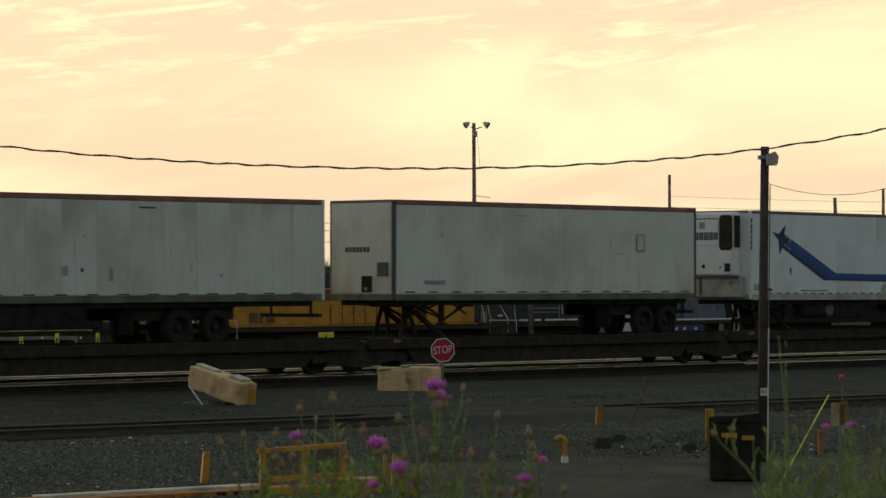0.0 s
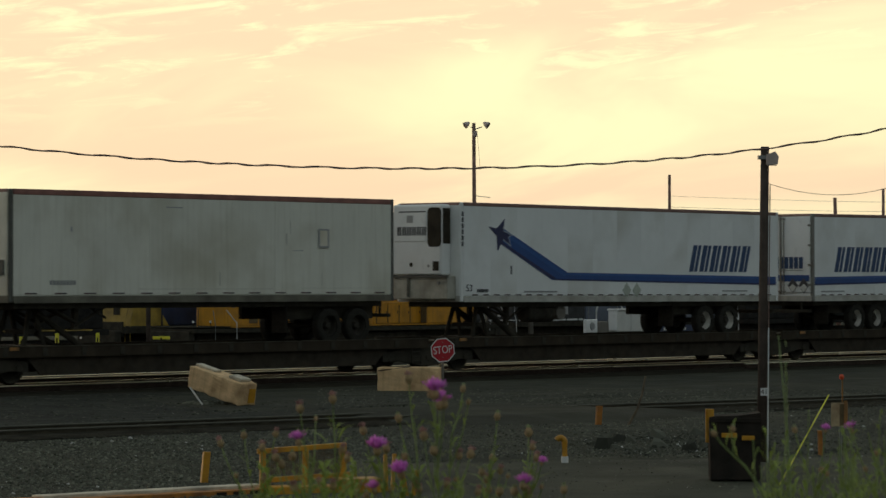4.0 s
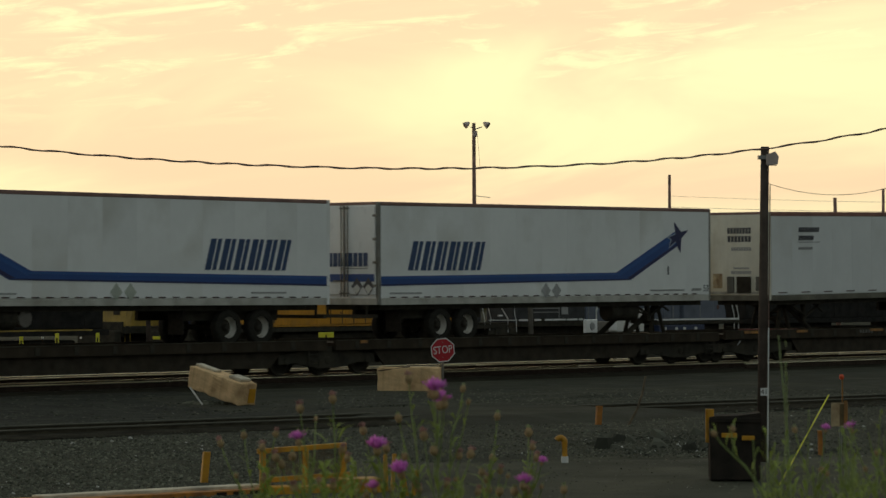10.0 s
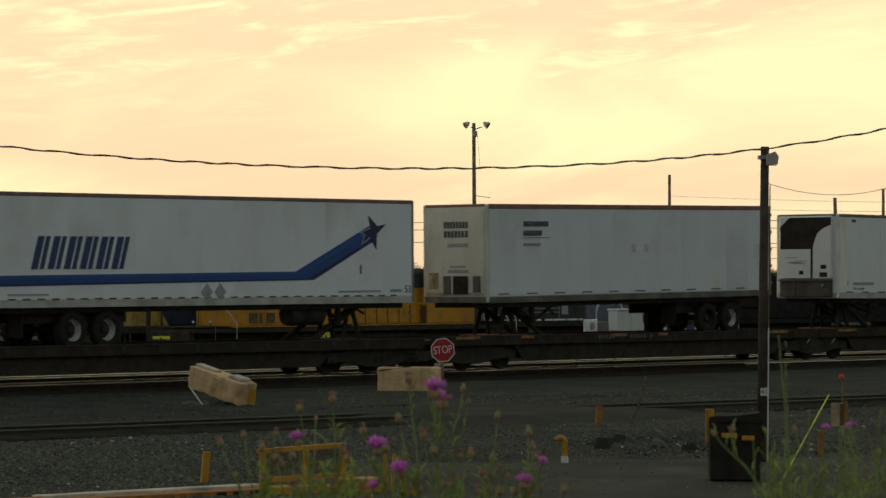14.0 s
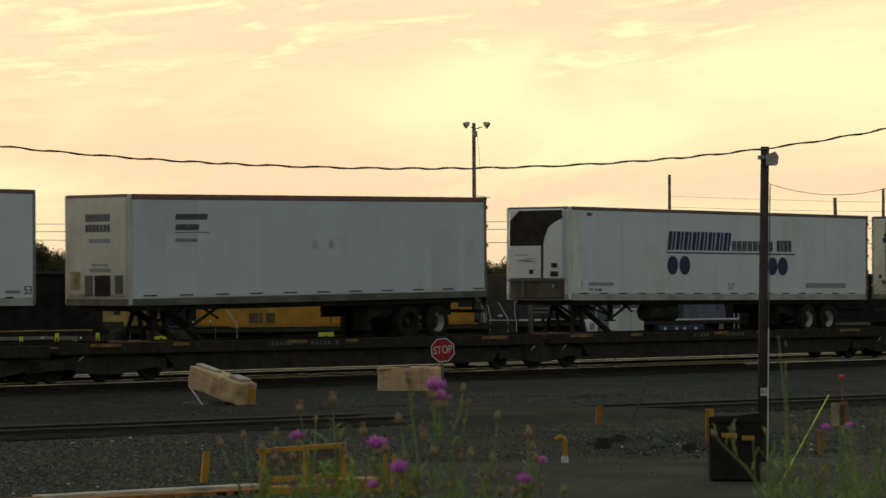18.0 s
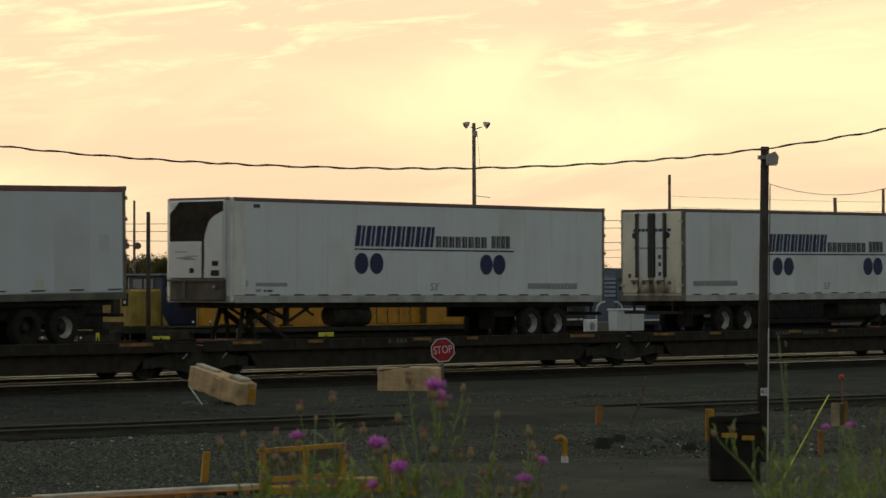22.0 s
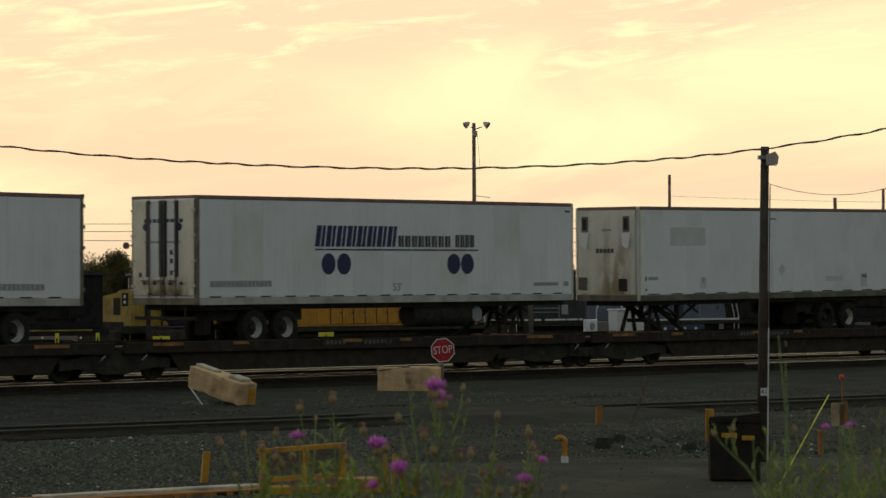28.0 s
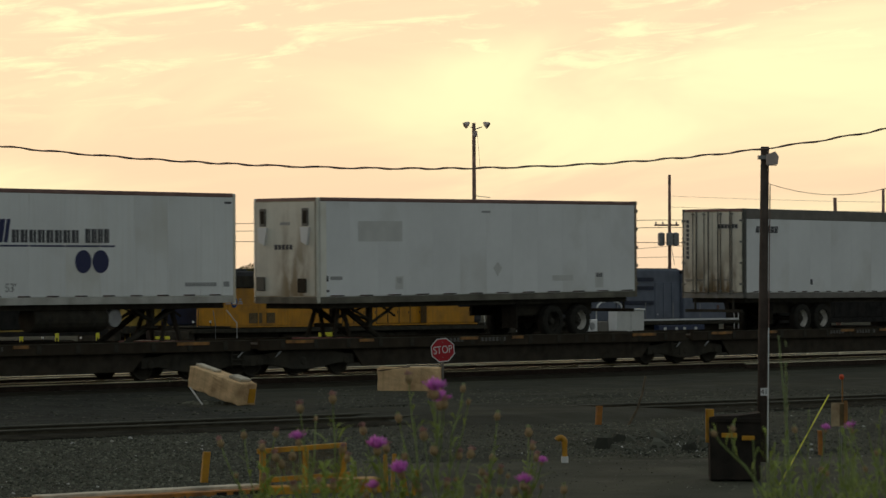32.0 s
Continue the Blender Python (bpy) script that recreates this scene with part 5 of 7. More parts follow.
def rail_car(u0, u1, axles_here, hitch_x, hitch_dir, stripes, label, marked, inset):
    """A flat rail car unit: deck, sills, hitch stand; x from u0, z = 0 is the deck."""
    L = u1 - u0
    low = 0.035 if marked else 0.08
    t = rider("flat_rail_car", u0, DECK - low, 0.0, label, "rail car", "flat cars of the train")
    g = 0.18
    part("deck", box(g, L - g, 0.10, 2.50, -0.26, low - 0.165), M_BROWN, t)
    # paler strip paints the thin highlight along the sill's top edge
    part("sill_flange", box(g, L - g, 0.014, 0.05, -0.022, 0.004), M_FLANGE, t, "worn dusty top edge of the side channel")
    for y0, y1 in ((0.03, 0.14), (2.45, 2.56)):
        sill = part("side_sill", box(g, L - g, y0, y1, -0.30, 0.0, 0.01), M_BROWN, t, "rust-brown channel along the deck edge")
    for y0, y1 in ((0.16, 0.22), (2.38, 2.44)):
        bm = plate([(inset[0] - 0.5, -0.28), (L - inset[1] + 0.5, -0.28), (L - inset[1], low - 0.83), (inset[0], low - 0.83)], y0, y1)
        part("side_girder", bm, M_BLACK, t, "deep black fish-belly girder")
    part("centre_sill", box(-0.05, L + 0.05, 1.0, 1.6, -0.62, -0.24), M_UNDER, t)
    x = g + 0.8
    i = 0
    while x < L - 1.2:
        piece("stake_pocket", "stake_pocket", lambda: box(0, 0.16, -0.02, 0.05, -0.26, -0.04, 0.008), M_UNDER, t, (x, 0.03, 0))
        x += 1.35
    for a, w in stripes:
        part("reflective_stripe", box(a, a + w, 0.006, 0.03, -0.11, -0.024), M_ORANGE, t, "faded orange reflective stripe")
    for a, n in ((L * 0.40, 5), (L * 0.40 + 1.6, 7)) if marked else ():
        for k in range(n):
            piece("lettering", "car_stencil", lambda: box(0, 0.10, 0.016, 0.03, -0.17, -0.05), M_STENCIL, t, (a + k * 0.17, 0, 0))
    if hitch_x is not None:
        hx = hitch_x
        h = part("hitch_stand", box(hx - 0.10, hx + 0.10, 0.80, 1.80, 0.30, 0.42, 0.02), M_UNDER, t, "black folding trailer hitch stand")
        for y in (0.75, 1.85):
            k = 0.1 if y > 1 else -0.1
            part("hitch_leg", rod((hx - 0.35, y, -0.1), (hx - 0.05, y - k, 0.86 + low), 0.07), M_UNDER, h)
            part("hitch_leg", rod((hx + 0.40, y, -0.1), (hx + 0.10, y - k, 0.86 + low), 0.07), M_UNDER, h)
            part("hitch_strut", rod((hx + hitch_dir * 1.7, y, -0.08), (hx + hitch_dir * 0.1, y, 0.80 + low), 0.09), M_UNDER, h)
        part("hitch_plate", box(hx - 0.45, hx + 0.45, 0.7, 1.9, 0.84 + low, 0.90 + low, 0.02), M_UNDER, h)
        part("hitch_foot", box(hx - 0.55, hx + 0.55, 0.35, 2.25, -0.11, 0.0, 0.02), M_HITCHRED if marked else M_BROWN, h, "faded red hitch base" if marked else "")
    if marked:
        for x in (0.75, L - 0.75):
            part("release_lever", rod((x, -0.02, -0.48), (x + 0.20, 0.0, -0.34), 0.018), M_GALV, t, "pale uncoupling lever")
    for c, a in axles_here:
        truck(t, c - u0, [k - u0 for k in a], DECK - low)
    # hand brake wheel and grab irons at the end
    bm = rod((L - 0.5, 0.05, -0.3), (L - 0.5, 0.05, -0.75), 0.02)
    add_rod(bm, (L - 0.9, 0.05, -0.3), (L - 0.9, 0.05, -0.75), 0.02)
    for k in range(3):
        add_rod(bm, (L - 0.9, 0.05, -0.4 - 0.14 * k), (L - 0.5, 0.05, -0.4 - 0.14 * k), 0.018)
    part("step_ladder", bm, M_UNDER, t)
    part("air_hose", rod((L - 0.15, 1.2, -0.35), (L + 0.12, 1.25, -0.75), 0.03), M_RUBBER, t)
    return t


JOINTS = ((44.58, 3), (62.07, 3), (79.56, 3), (98.18, 6), (118.12, 3), (136.98, 3), (156.76, 6), (176.65, 3))
BLACKCAR = "black and rust-brown flat rail car unit carrying a trailer"


def axles_at(b, n, first):
    """Trucks near the joint b: three axles shared between two cars, or three under each car's end."""
    if n == 6:
        k = 1 if first else -1
        return [(b + k * 2.07, sorted((b + k * 0.32, b + k * 2.07, b + k * 3.83)))]
    return [(b, (b - 1.66, b, b + 1.66))] if first else []


EDGES = [26.0] + [j[0] for j in JOINTS] + [196.6]
HITCHES = {1: (47.2, 1), 2: (65.0, 1), 3: (95.6, -1), 4: (102.6, 1), 5: (120.6, 1), 6: (154.2, -1), 7: (161.0, 1), 8: None, 0: (29.0, 1)}
for i, (e0, e1) in enumerate(zip(EDGES, EDGES[1:])):
    ax = []
    if i > 0:
        ax += axles_at(*JOINTS[i - 1], True)
    if i < len(JOINTS):
        ax += axles_at(*JOINTS[i], False)
    worn = ((1.2, 1.1), (e1 - e0 - 3.0, 1.2), (4.2, 0.6), (8.6, 0.8), (11.0, 0.5)) if i >= 4 else ((1.2, 0.3),)
    h = HITCHES[i]
    inset = [4.5 if 0 <= k < len(JOINTS) and JOINTS[k][1] == 6 else 2.35 for k in (i - 1, i)]
    rail_car(e0, e1, ax, None if h is None else h[0] - e0, 1 if h is None else h[1], worn, BLACKCAR, i >= 4, inset)


# ---------------------------------------------------------------- the yard behind the train
M_DULLYEL = material("dull_ochre_yellow_paint", (0.44, 0.30, 0.05), 0.6, vary=0.2, scale=1.5, dirt=(0.16, 0.11, 0.03), dirt_amount=0.8, streak=0.3)
LY = 103.0        # near side of the parked locomotives
LR = -1.03        # their rail top
for y in (103.75, 105.185, 108.05, 109.485):
    rail_line((20, y), (260, y), LR, "rail_yard", "steel yard track rail behind the train", True)


def louvres(parent, x0, x1, z0, z1, n, mat):
    for i in range(n):
        z = z0 + (z1 - z0) * i / n
        part("louvre", box(x0, x1, -0.03, 0.0, z, z + (z1 - z0) / n * 0.55), mat, parent)


def loco_gear(t, L):
    for cx in (3.4, L - 3.4):
        tr = part("truck", box(cx - 1.9, cx + 1.9, 0.5, 2.5, 0.35, 0.85, 0.05), M_UNDER, t)
        for k in (-1.6, 0.0, 1.6):
            part("wheel", lathe([(0.72, 0.45), (0.72, 0.52), (0.80, 0.50), (0.86, 0.50), (0.86, 0.4)], (cx + k, 0, 0.5), "y", 18), M_UNDER, tr)
            part("wheel", lathe([(2.14, 0.45), (2.14, 0.50), (2.20, 0.52), (2.28, 0.52), (2.28, 0.4)], (cx + k, 0, 0.5), "y", 18), M_UNDER, tr)
    part("fuel_tank", box(6.2, L - 6.2, 0.35, 2.65, 0.35, 1.35, 0.15), M_UNDER, t)
    # added dark box that blocks the view of lit ground under the frame
    part("air_tank", box(0.9, L - 0.9, 0.75, 2.25, 0.55, 1.45, 0.08), M_UNDER, t)
    part("pilot", box(-0.1, 0.3, 0.2, 2.8, 0.2, 1.5, 0.05), M_UNDER, t)


def handrail(t, pts, mat, r=0.022):
    bm = bmesh.new()
    add_tube(bm, pts, r, r, 6)
    return part("handrail", bm, mat, t)


def yellow_loco():
    L = 21.9
    t = thing("locomotive", pose(98.6, LY, LR), "yellow diesel locomotive with grey roof and red lettering", "locomotive", "parked locomotives")
    loco_gear(t, L)
    part("frame", box(0.0, L, 0.0, 3.0, 1.40, 1.60, 0.02), M_UNDER, t)
    part("sill_stripe", box(2.4, 19.5, -0.01, 0.0, 1.645, 1.705), M_LOCOY, t, "yellow sill edge")
    part("walkway", box(0.0, L, 0.0, 3.0, 1.662, 1.70), M_UNDER, t)
    hood = part("long_hood", box(2.6, 16.0, 0.62, 2.38, 1.70, 3.44, 0.03), M_LOCOY, t, "yellow engine hood with access doors")
    for x0, x1 in ((4.15, 5.0), (5.3, 5.85)):
        part("louvre_panel", box(x0, x1, 0.59, 0.62, 1.82, 2.30, 0.01), M_MESH, hood, "rusty brown louvre panel")
    for x, dx in ((0.05, 0.0), (1.12, 0.0)):
        lp = part("marker_lamp_post", rod((x, 0.05, 1.69), (x, 0.05, 1.90), 0.02), M_UNDER, t)
        part("marker_lamp", lathe([(-0.05, 0.02), (-0.03, 0.05), (0.03, 0.05)], (x, 0.05, 1.92), "y", 10), M_SIGNWHITE, lp, "small white marker lamp")
    handrail(t, [(2.12, 0.0, 2.43), (2.77, 0.0, 1.85), (2.77, 0.0, 1.13)], M_SIGNWHITE, 0.025)
    handrail(t, [(1.25, 0.0, 2.43), (1.40, 0.0, 1.75), (1.40, 0.0, 1.0)], M_GALV, 0.018)
    for i in range(9):
        x = 9.6 + i * 0.80
        if x < 15.6:
            d = part("access_door", box(x + 0.02, x + 0.76, 0.585, 0.62, 1.74, 2.75, 0.008), M_LOCOY, hood)
            part("latch", box(x + 0.66, x + 0.70, 0.57, 0.585, 2.2, 2.32), M_LOCOG, d)
        part("door_seam", box(x - 0.025, x + 0.015, 0.57 if x < 15.6 else 0.235, 0.62, 1.74, 2.6), M_MESH, hood)
    part("roof", box(2.59, 16.01, 0.60, 2.40, 3.43, 4.24, 0.10), M_LOCOG, t, "dark grey roof with hatches")
    for x in (4.0, 6.4):
        part("radiator_fan", lathe([(4.24, 0.65), (4.32, 0.65), (4.34, 0.55)], (x, 1.5, 0), "z", 20), M_LOCOG, t)
    louv = part("radiator_grille", box(2.9, 5.6, 0.57, 0.60, 3.5, 4.0), M_UNDER, hood)
    part("exhaust_stack", box(8.9, 9.8, 1.2, 1.8, 4.2, 4.42, 0.03), M_LOCOG, t)
    horn = part("air_horn", rod((10.95, 1.3, 4.2), (10.95, 1.3, 4.36), 0.03), M_BLACK, t, "black multi-trumpet air horn")
    for k in range(3):
        part("trumpet", lathe([(10.72 + 0.10 * k, 0.03), (11.0 + 0.1 * k, 0.05), (11.10 + 0.1 * k, 0.09)], (0, 1.2 + 0.1 * k, 4.40 + 0.05 * (k % 2)), "x", 10), M_BLACK, horn)
    for i in range(9):
        x = 8.6 + i * 0.62 + (0.35 if i > 4 else 0)
        for a, b, c, d in ((0.0, 0.16, 2.85, 3.37), (0.26, 0.42, 2.85, 3.37), (0.16, 0.26, 3.23 if i % 2 else 2.85, 3.37 if i % 2 else 2.99)):
            part("lettering", box(x + a, x + b, 0.605, 0.62, c, d), M_REDREF, t)
    cab = part("cab", box(16.0, 19.6, 0.25, 2.75, 1.70, 3.46, 0.05), M_LOCOY, t, "yellow driving cab")
    part("cab_roof", box(15.95, 19.7, 0.2, 2.8, 3.45, 4.38, 0.12), M_LOCOG, cab)
    part("window", box(18.35, 19.5, 0.235, 0.25, 2.5, 3.42, 0.01), M_GLASS, cab, "dark cab side window")
    part("window", box(16.6, 17.5, 0.185, 0.2, 3.55, 4.1, 0.01), M_GLASS, cab, "dark cab side window")
    part("nose", box(19.6, 20.6, 0.6, 2.4, 1.70, 2.9, 0.15), M_LOCOG, t)
    em = part("emblem", oval(2.98, 3.40, 2.55, 3.05, 0.600, 0.618), M_BLUE, hood, "blue round emblem with pale wings")
    part("emblem_field", oval(3.07, 3.31, 2.66, 2.94, 0.590, 0.600), M_GREYPATCH, em)
    for x0, x1 in ((2.66, 2.95), (3.43, 3.74)):
        for k in range(3):
            part("emblem_wing", box(x0 + 0.05 * k, x1 - 0.05 * k, 0.602, 0.618, 2.68 + 0.11 * k, 2.75 + 0.11 * k), M_PALEBLUE, em)
    for k in range(9):
        x = 0.3 + k * 1.95
        part("stanchion", rod((x, 0.05, 1.70), (x, 0.05, 2.70), 0.022), M_LOCOY, t)
    handrail(t, [(0.3, 0.05, 2.70), (15.9, 0.05, 2.70)], M_LOCOY)
    for rail in (((19.93, 2.58), (20.15, 1.79), (20.14, 1.31)), ((20.36, 2.58), (20.62, 1.87), (20.49, 1.31)), ((21.19, 2.69), (21.93, 1.86), (21.92, 1.20)),
                 ((22.81, 2.74), (22.45, 2.71), (22.45, 2.08), (22.58, 1.77), (22.58, 1.20)), ((20.45, 1.82), (22.58, 1.80))):
        handrail(t, [(x, 0.05, z) for x, z in rail], M_SIGNWHITE, 0.024)
    part("marker_lamp", box(21.2, 21.5, 0.02, 0.12, 2.0, 2.08, 0.02), M_SIGNWHITE, t, "small white lamp")
    part("end_platform", box(20.4, 22.7, 0.04, 2.9, 1.10, 1.40, 0.03), M_UNDER, t)
    part("end_steps", box(20.9, 21.7, 0.0, 0.4, 0.35, 1.4), M_UNDER, t)
    return t


def blue_loco():
    L = 19.0
    t = thing("locomotive", pose(121.4, LY + 0.2, LR), "blue diesel locomotive with dark louvres and a white sill stripe", "locomotive", "parked locomotives")
    loco_gear(t, L)
    part("frame", box(0.0, L, 0.0, 3.0, 1.45, 1.64, 0.02), M_UNDER, t)
    for x0, x1 in ((0.15, 0.95), (1.35, 1.89), (2.2, 2.79), (2.87, 3.84), (3.98, 4.8), (4.94, 5.27)):
        part("sill_stripe", box(x0, x1, -0.03, 0.0, 1.75, 1.84), M_SIGNWHITE, t, "white painted sill stripe")
    part("step_rail", box(0.1, 5.3, 0.0, 0.04, 1.60, 1.86), M_UNDER, t)
    part("sill_stripe", box(9.3, 18.8, -0.02, 0.0, 1.66, 1.755), M_SIGNWHITE, t, "white painted sill stripe")
    part("dark_hood", box(0.4, 6.2, 0.6, 2.4, 1.66, 4.10, 0.06), M_LOCOG, t, "dark grimy machinery hood")
    low_hood = part("radiator_hood", box(6.25, 8.78, 0.6, 2.4, 1.66, 4.05, 0.06), M_LOCOL, t, "grey-blue radiator hood with pale slats")
    for k in range(5):
        part("slat", box(6.35, 8.7, 0.55, 0.6, 2.95 + 0.22 * k, 3.07 + 0.22 * k), M_PALEBLUE, low_hood)
    for x, s_ in ((6.45, 1), (8.65, -1)):
        handrail(t, [(x, 0.05, 1.7), (x, 0.05, 2.25), (x + 0.12 * s_, 0.05, 2.5), (x + 0.40 * s_, 0.05, 2.66), (x + 0.7 * s_, 0.05, 2.68)], M_SIGNWHITE, 0.05)
    part("pale_panel", box(4.25, 4.75, 0.56, 0.6, 2.05, 2.55), M_FADED, t)
    for z in (2.15, 2.35):
        part("grab_bar", box(2.0, 4.1, 0.56, 0.6, z, z + 0.05), M_GALV, t)
    hood = part("long_hood", box(8.8, 14.3, 0.55, 2.45, 1.66, 4.40, 0.06), M_LOCOL, t, "grey-blue engine hood")
    for z in (3.76, 3.30, 2.52):
        row = part("louvre_row", box(9.0, 11.9, 0.51, 0.55, z, z + 0.20), M_LOCOG, hood, "dark louvre row")
        for k in range(3):
            part("louvre", box(9.0, 11.9, 0.49, 0.51, z + 0.02 + 0.06 * k, z + 0.05 + 0.06 * k), M_LOCOB, row)
    for k in range(3):
        part("access_door", box(12.05 + 0.72 * k, 12.70 + 0.72 * k, 0.52, 0.55, 1.80, 3.7, 0.008), M_LOCOL, hood)
    part("roof", box(8.8, 14.3, 0.7, 2.3, 4.38, 4.46, 0.04), M_LOCOG, t)
    cab = part("cab", box(14.3, 17.0, 0.30, 2.70, 1.66, 4.20, 0.06), M_LOCOL, t, "grey-blue driving cab")
    part("cab_roof", box(14.2, 17.15, 0.25, 2.75, 4.18, 4.36, 0.07), M_LOCOG, cab)
    part("window", box(14.45, 14.95, 0.285, 0.30, 3.30, 3.95, 0.01), M_SKYGLASS, cab, "pale sky-reflecting window")
    part("window_frame", box(16.10, 16.90, 0.270, 0.30, 3.42, 4.05, 0.01), M_FADED, cab)
    part("window", box(16.18, 16.82, 0.258, 0.27, 3.50, 3.98, 0.01), M_GLASS, cab, "dark cab side window")
    part("nose", plate([(17.0, 1.66), (18.30, 1.66), (18.22, 2.2), (17.75, 3.28), (17.55, 3.40), (17.0, 3.42)], 0.45, 2.55), M_LOCOL, t, "grey-blue sloping nose")
    for k in range(4):
        part("lettering", box(16.05 + 0.24 * k, 16.20 + 0.24 * k, 0.288, 0.30, 2.98, 3.24), M_FADED, cab)
    part("decal", lathe([(0.43, 0.11), (0.445, 0.13), (0.45, 0.13)], (17.55, 0, 2.35), "y", 14), M_REDREF, t, "small round red badge")
    for k in range(5):
        part("step", box(17.75, 18.35, 0.0, 0.3, 0.5 + 0.25 * k, 0.53 + 0.25 * k), M_UNDER, t)
    handrail(t, [(18.5, 0.05, 0.9), (18.5, 0.05, 1.9), (18.2, 0.05, 2.75)], M_SIGNWHITE, 0.03)
    handrail(t, [(18.9, 0.05, 0.9), (18.9, 0.05, 1.9), (18.6, 0.05, 2.75)], M_SIGNWHITE, 0.03)
    for k in range(7):
        part("stanchion", rod((1.0 + k * 2.4, 0.05, 1.64), (1.0 + k * 2.4, 0.05, 2.6), 0.02), M_GALV, t)
    part("battery_box", box(11.2, 15.2, -0.4, -0.05, 0.98, 1.42, 0.03), M_LOCOB, t, "navy blue equipment box below the sill")
    for x in (11.6, 12.6, 13.3, 14.3):
        part("decal", box(x, x + 0.22, -0.42, -0.4, 1.15, 1.30), M_GREYPATCH, t)
    part("lamp", lathe([(0.0, 0.02), (0.02, 0.05)], (11.6, -0.02, 2.0), "y", 8), M_SIGNWHITE, t)
    return t


def cab_loco():
    """Blue cab locomotive with a yellow nose on the next yard track."""
    t = thing("locomotive", pose(98.05, 107.3, LR), "navy blue locomotive with yellow nose and pale cab windows", "locomotive", "parked locomotives")
    loco_gear(t, 21.0)
    part("frame", box(0.4, 20.5, 0.0, 3.0, 1.35, 1.68, 0.02), M_UNDER, t)
    part("nose", plate_x([(0.40, 1.70), (2.60, 1.70), (2.60, 2.95), (2.35, 3.08), (1.45, 3.22), (1.15, 3.38), (0.50, 3.40), (0.40, 3.30)], 1.10, 3.0), M_DULLYEL, t, "yellow blunt nose")
    part("nose_sweep", plate([(2.98, 1.70), (2.98, 2.2), (3.05, 2.1), (3.35, 1.70)], 0.26, 0.30), M_DULLYEL, t, "yellow paint sweep below the cab")
    lamps = part("headlight_box", box(1.07, 1.10, 0.62, 1.02, 2.62, 3.24, 0.01), M_BLACK, t, "black twin headlight housing")
    for z in (2.80, 3.06):
        part("headlight", lathe([(1.05, 0.05), (1.07, 0.085)], (0, 0.82, z), "x", 12), M_SIGNWHITE, lamps, "round pale headlight")
    part("nose_door", box(1.085, 1.10, 1.15, 1.62, 2.2, 3.0, 0.004), M_UNDER, t, "dark nose door")
    cab = part("cab", box(3.0, 5.15, 0.30, 2.70, 1.70, 4.02, 0.06), M_LOCOB, t, "navy blue cab")
    # the roof's blue highlight is painted in with the paler grey-blue
    part("cab_roof", box(2.85, 5.25, 0.25, 2.75, 4.00, 4.13, 0.05), M_LOCOL, cab)
    for y in (0.95, 1.70):
        part("windscreen", box(2.975, 3.0, y, y + 0.62, 3.42, 3.86, 0.01), M_SKYGLASS, cab, "pale sky-reflecting windscreen")
    part("window", box(3.2, 3.7, 0.28, 0.30, 3.45, 3.88, 0.01), M_GLASS, cab, "dark cab side window")
    for k in range(3):
        part("lettering", box(3.97 + 0.30 * k, 4.11 + 0.30 * k, 0.285, 0.30, 2.84, 3.08), M_STENCIL, cab)
    part("long_hood", box(5.15, 20.0, 0.6, 2.4, 1.70, 3.6, 0.05), M_LOCOB, t)
    for y in (0.1, 0.45):
        handrail(t, [(0.75, y, 0.9), (0.75, y, 1.9), (1.0, y, 2.7)], M_DULLYEL, 0.03)
    part("end_plate", box(0.35, 0.45, 0.2, 2.8, 1.2, 1.9, 0.02), M_UNDER, t)
    return t


def dark_loco(striped):
    L = 14.0
    t = thing("locomotive", pose(79.6, LY + 0.1, LR), "black grimy locomotive with a dull yellow sill stripe" if striped else "black grimy locomotive parked beside the others", "locomotive", "parked locomotives")
    part("truck", box(8.5, 12.5, 0.5, 2.5, 0.35, 1.2, 0.1), M_SOOTBLACK, t)
    part("fuel_tank", box(0.4, 8.2, 0.5, 2.5, 0.3, 1.42, 0.1), M_SOOTBLACK, t)
    part("frame", box(0, L, 0.0, 3.0, 1.40, 1.62, 0.02), M_SOOTBLACK, t)
    if striped:
        part("sill_stripe", box(2.0, 13.0, -0.02, 0.0, 1.61, 1.67), M_DULLYEL, t, "worn dull yellow sill stripe")
    h = part("long_hood", box(0.0, L + 0.20, 0.6, 2.4, 1.66, 4.1, 0.06), M_SOOTBLACK, t)
    part("roof_overhang", plate([(L - 4.0, 4.10), (L - 4.0, 4.22), (L - 0.8, 4.20), (L + 0.75, 4.06), (L + 0.75, 4.00), (L + 0.1, 4.04)], 0.45, 2.55), M_LOCOG, t, "dark overhanging roof edge")
    louvres(h, L - 4.0, L - 1.0, 3.2, 3.9, 6, M_SOOTBLACK)
    part("walkway", box(0, L, 0.0, 3.0, 1.622, 1.66), M_SOOTBLACK, t)
    for k in range(6):
        part("stanchion", rod((0.6 + k * 2.4, 0.05, 1.66), (0.6 + k * 2.4, 0.05, 2.55), 0.02), M_SOOTBLACK, t)
    handrail(t, [(0.6, 0.05, 2.55), (12.6, 0.05, 2.55)], M_SOOTBLACK)
    return t


yellow_loco()
blue_loco()
cab_loco()
dark_loco(True)
dark_one = dark_loco(False)
dark_one.matrix_basis = pose(141.6, LY + 0.1, LR)
copy_thing(dark_one, pose(156.2, LY + 0.1, LR))

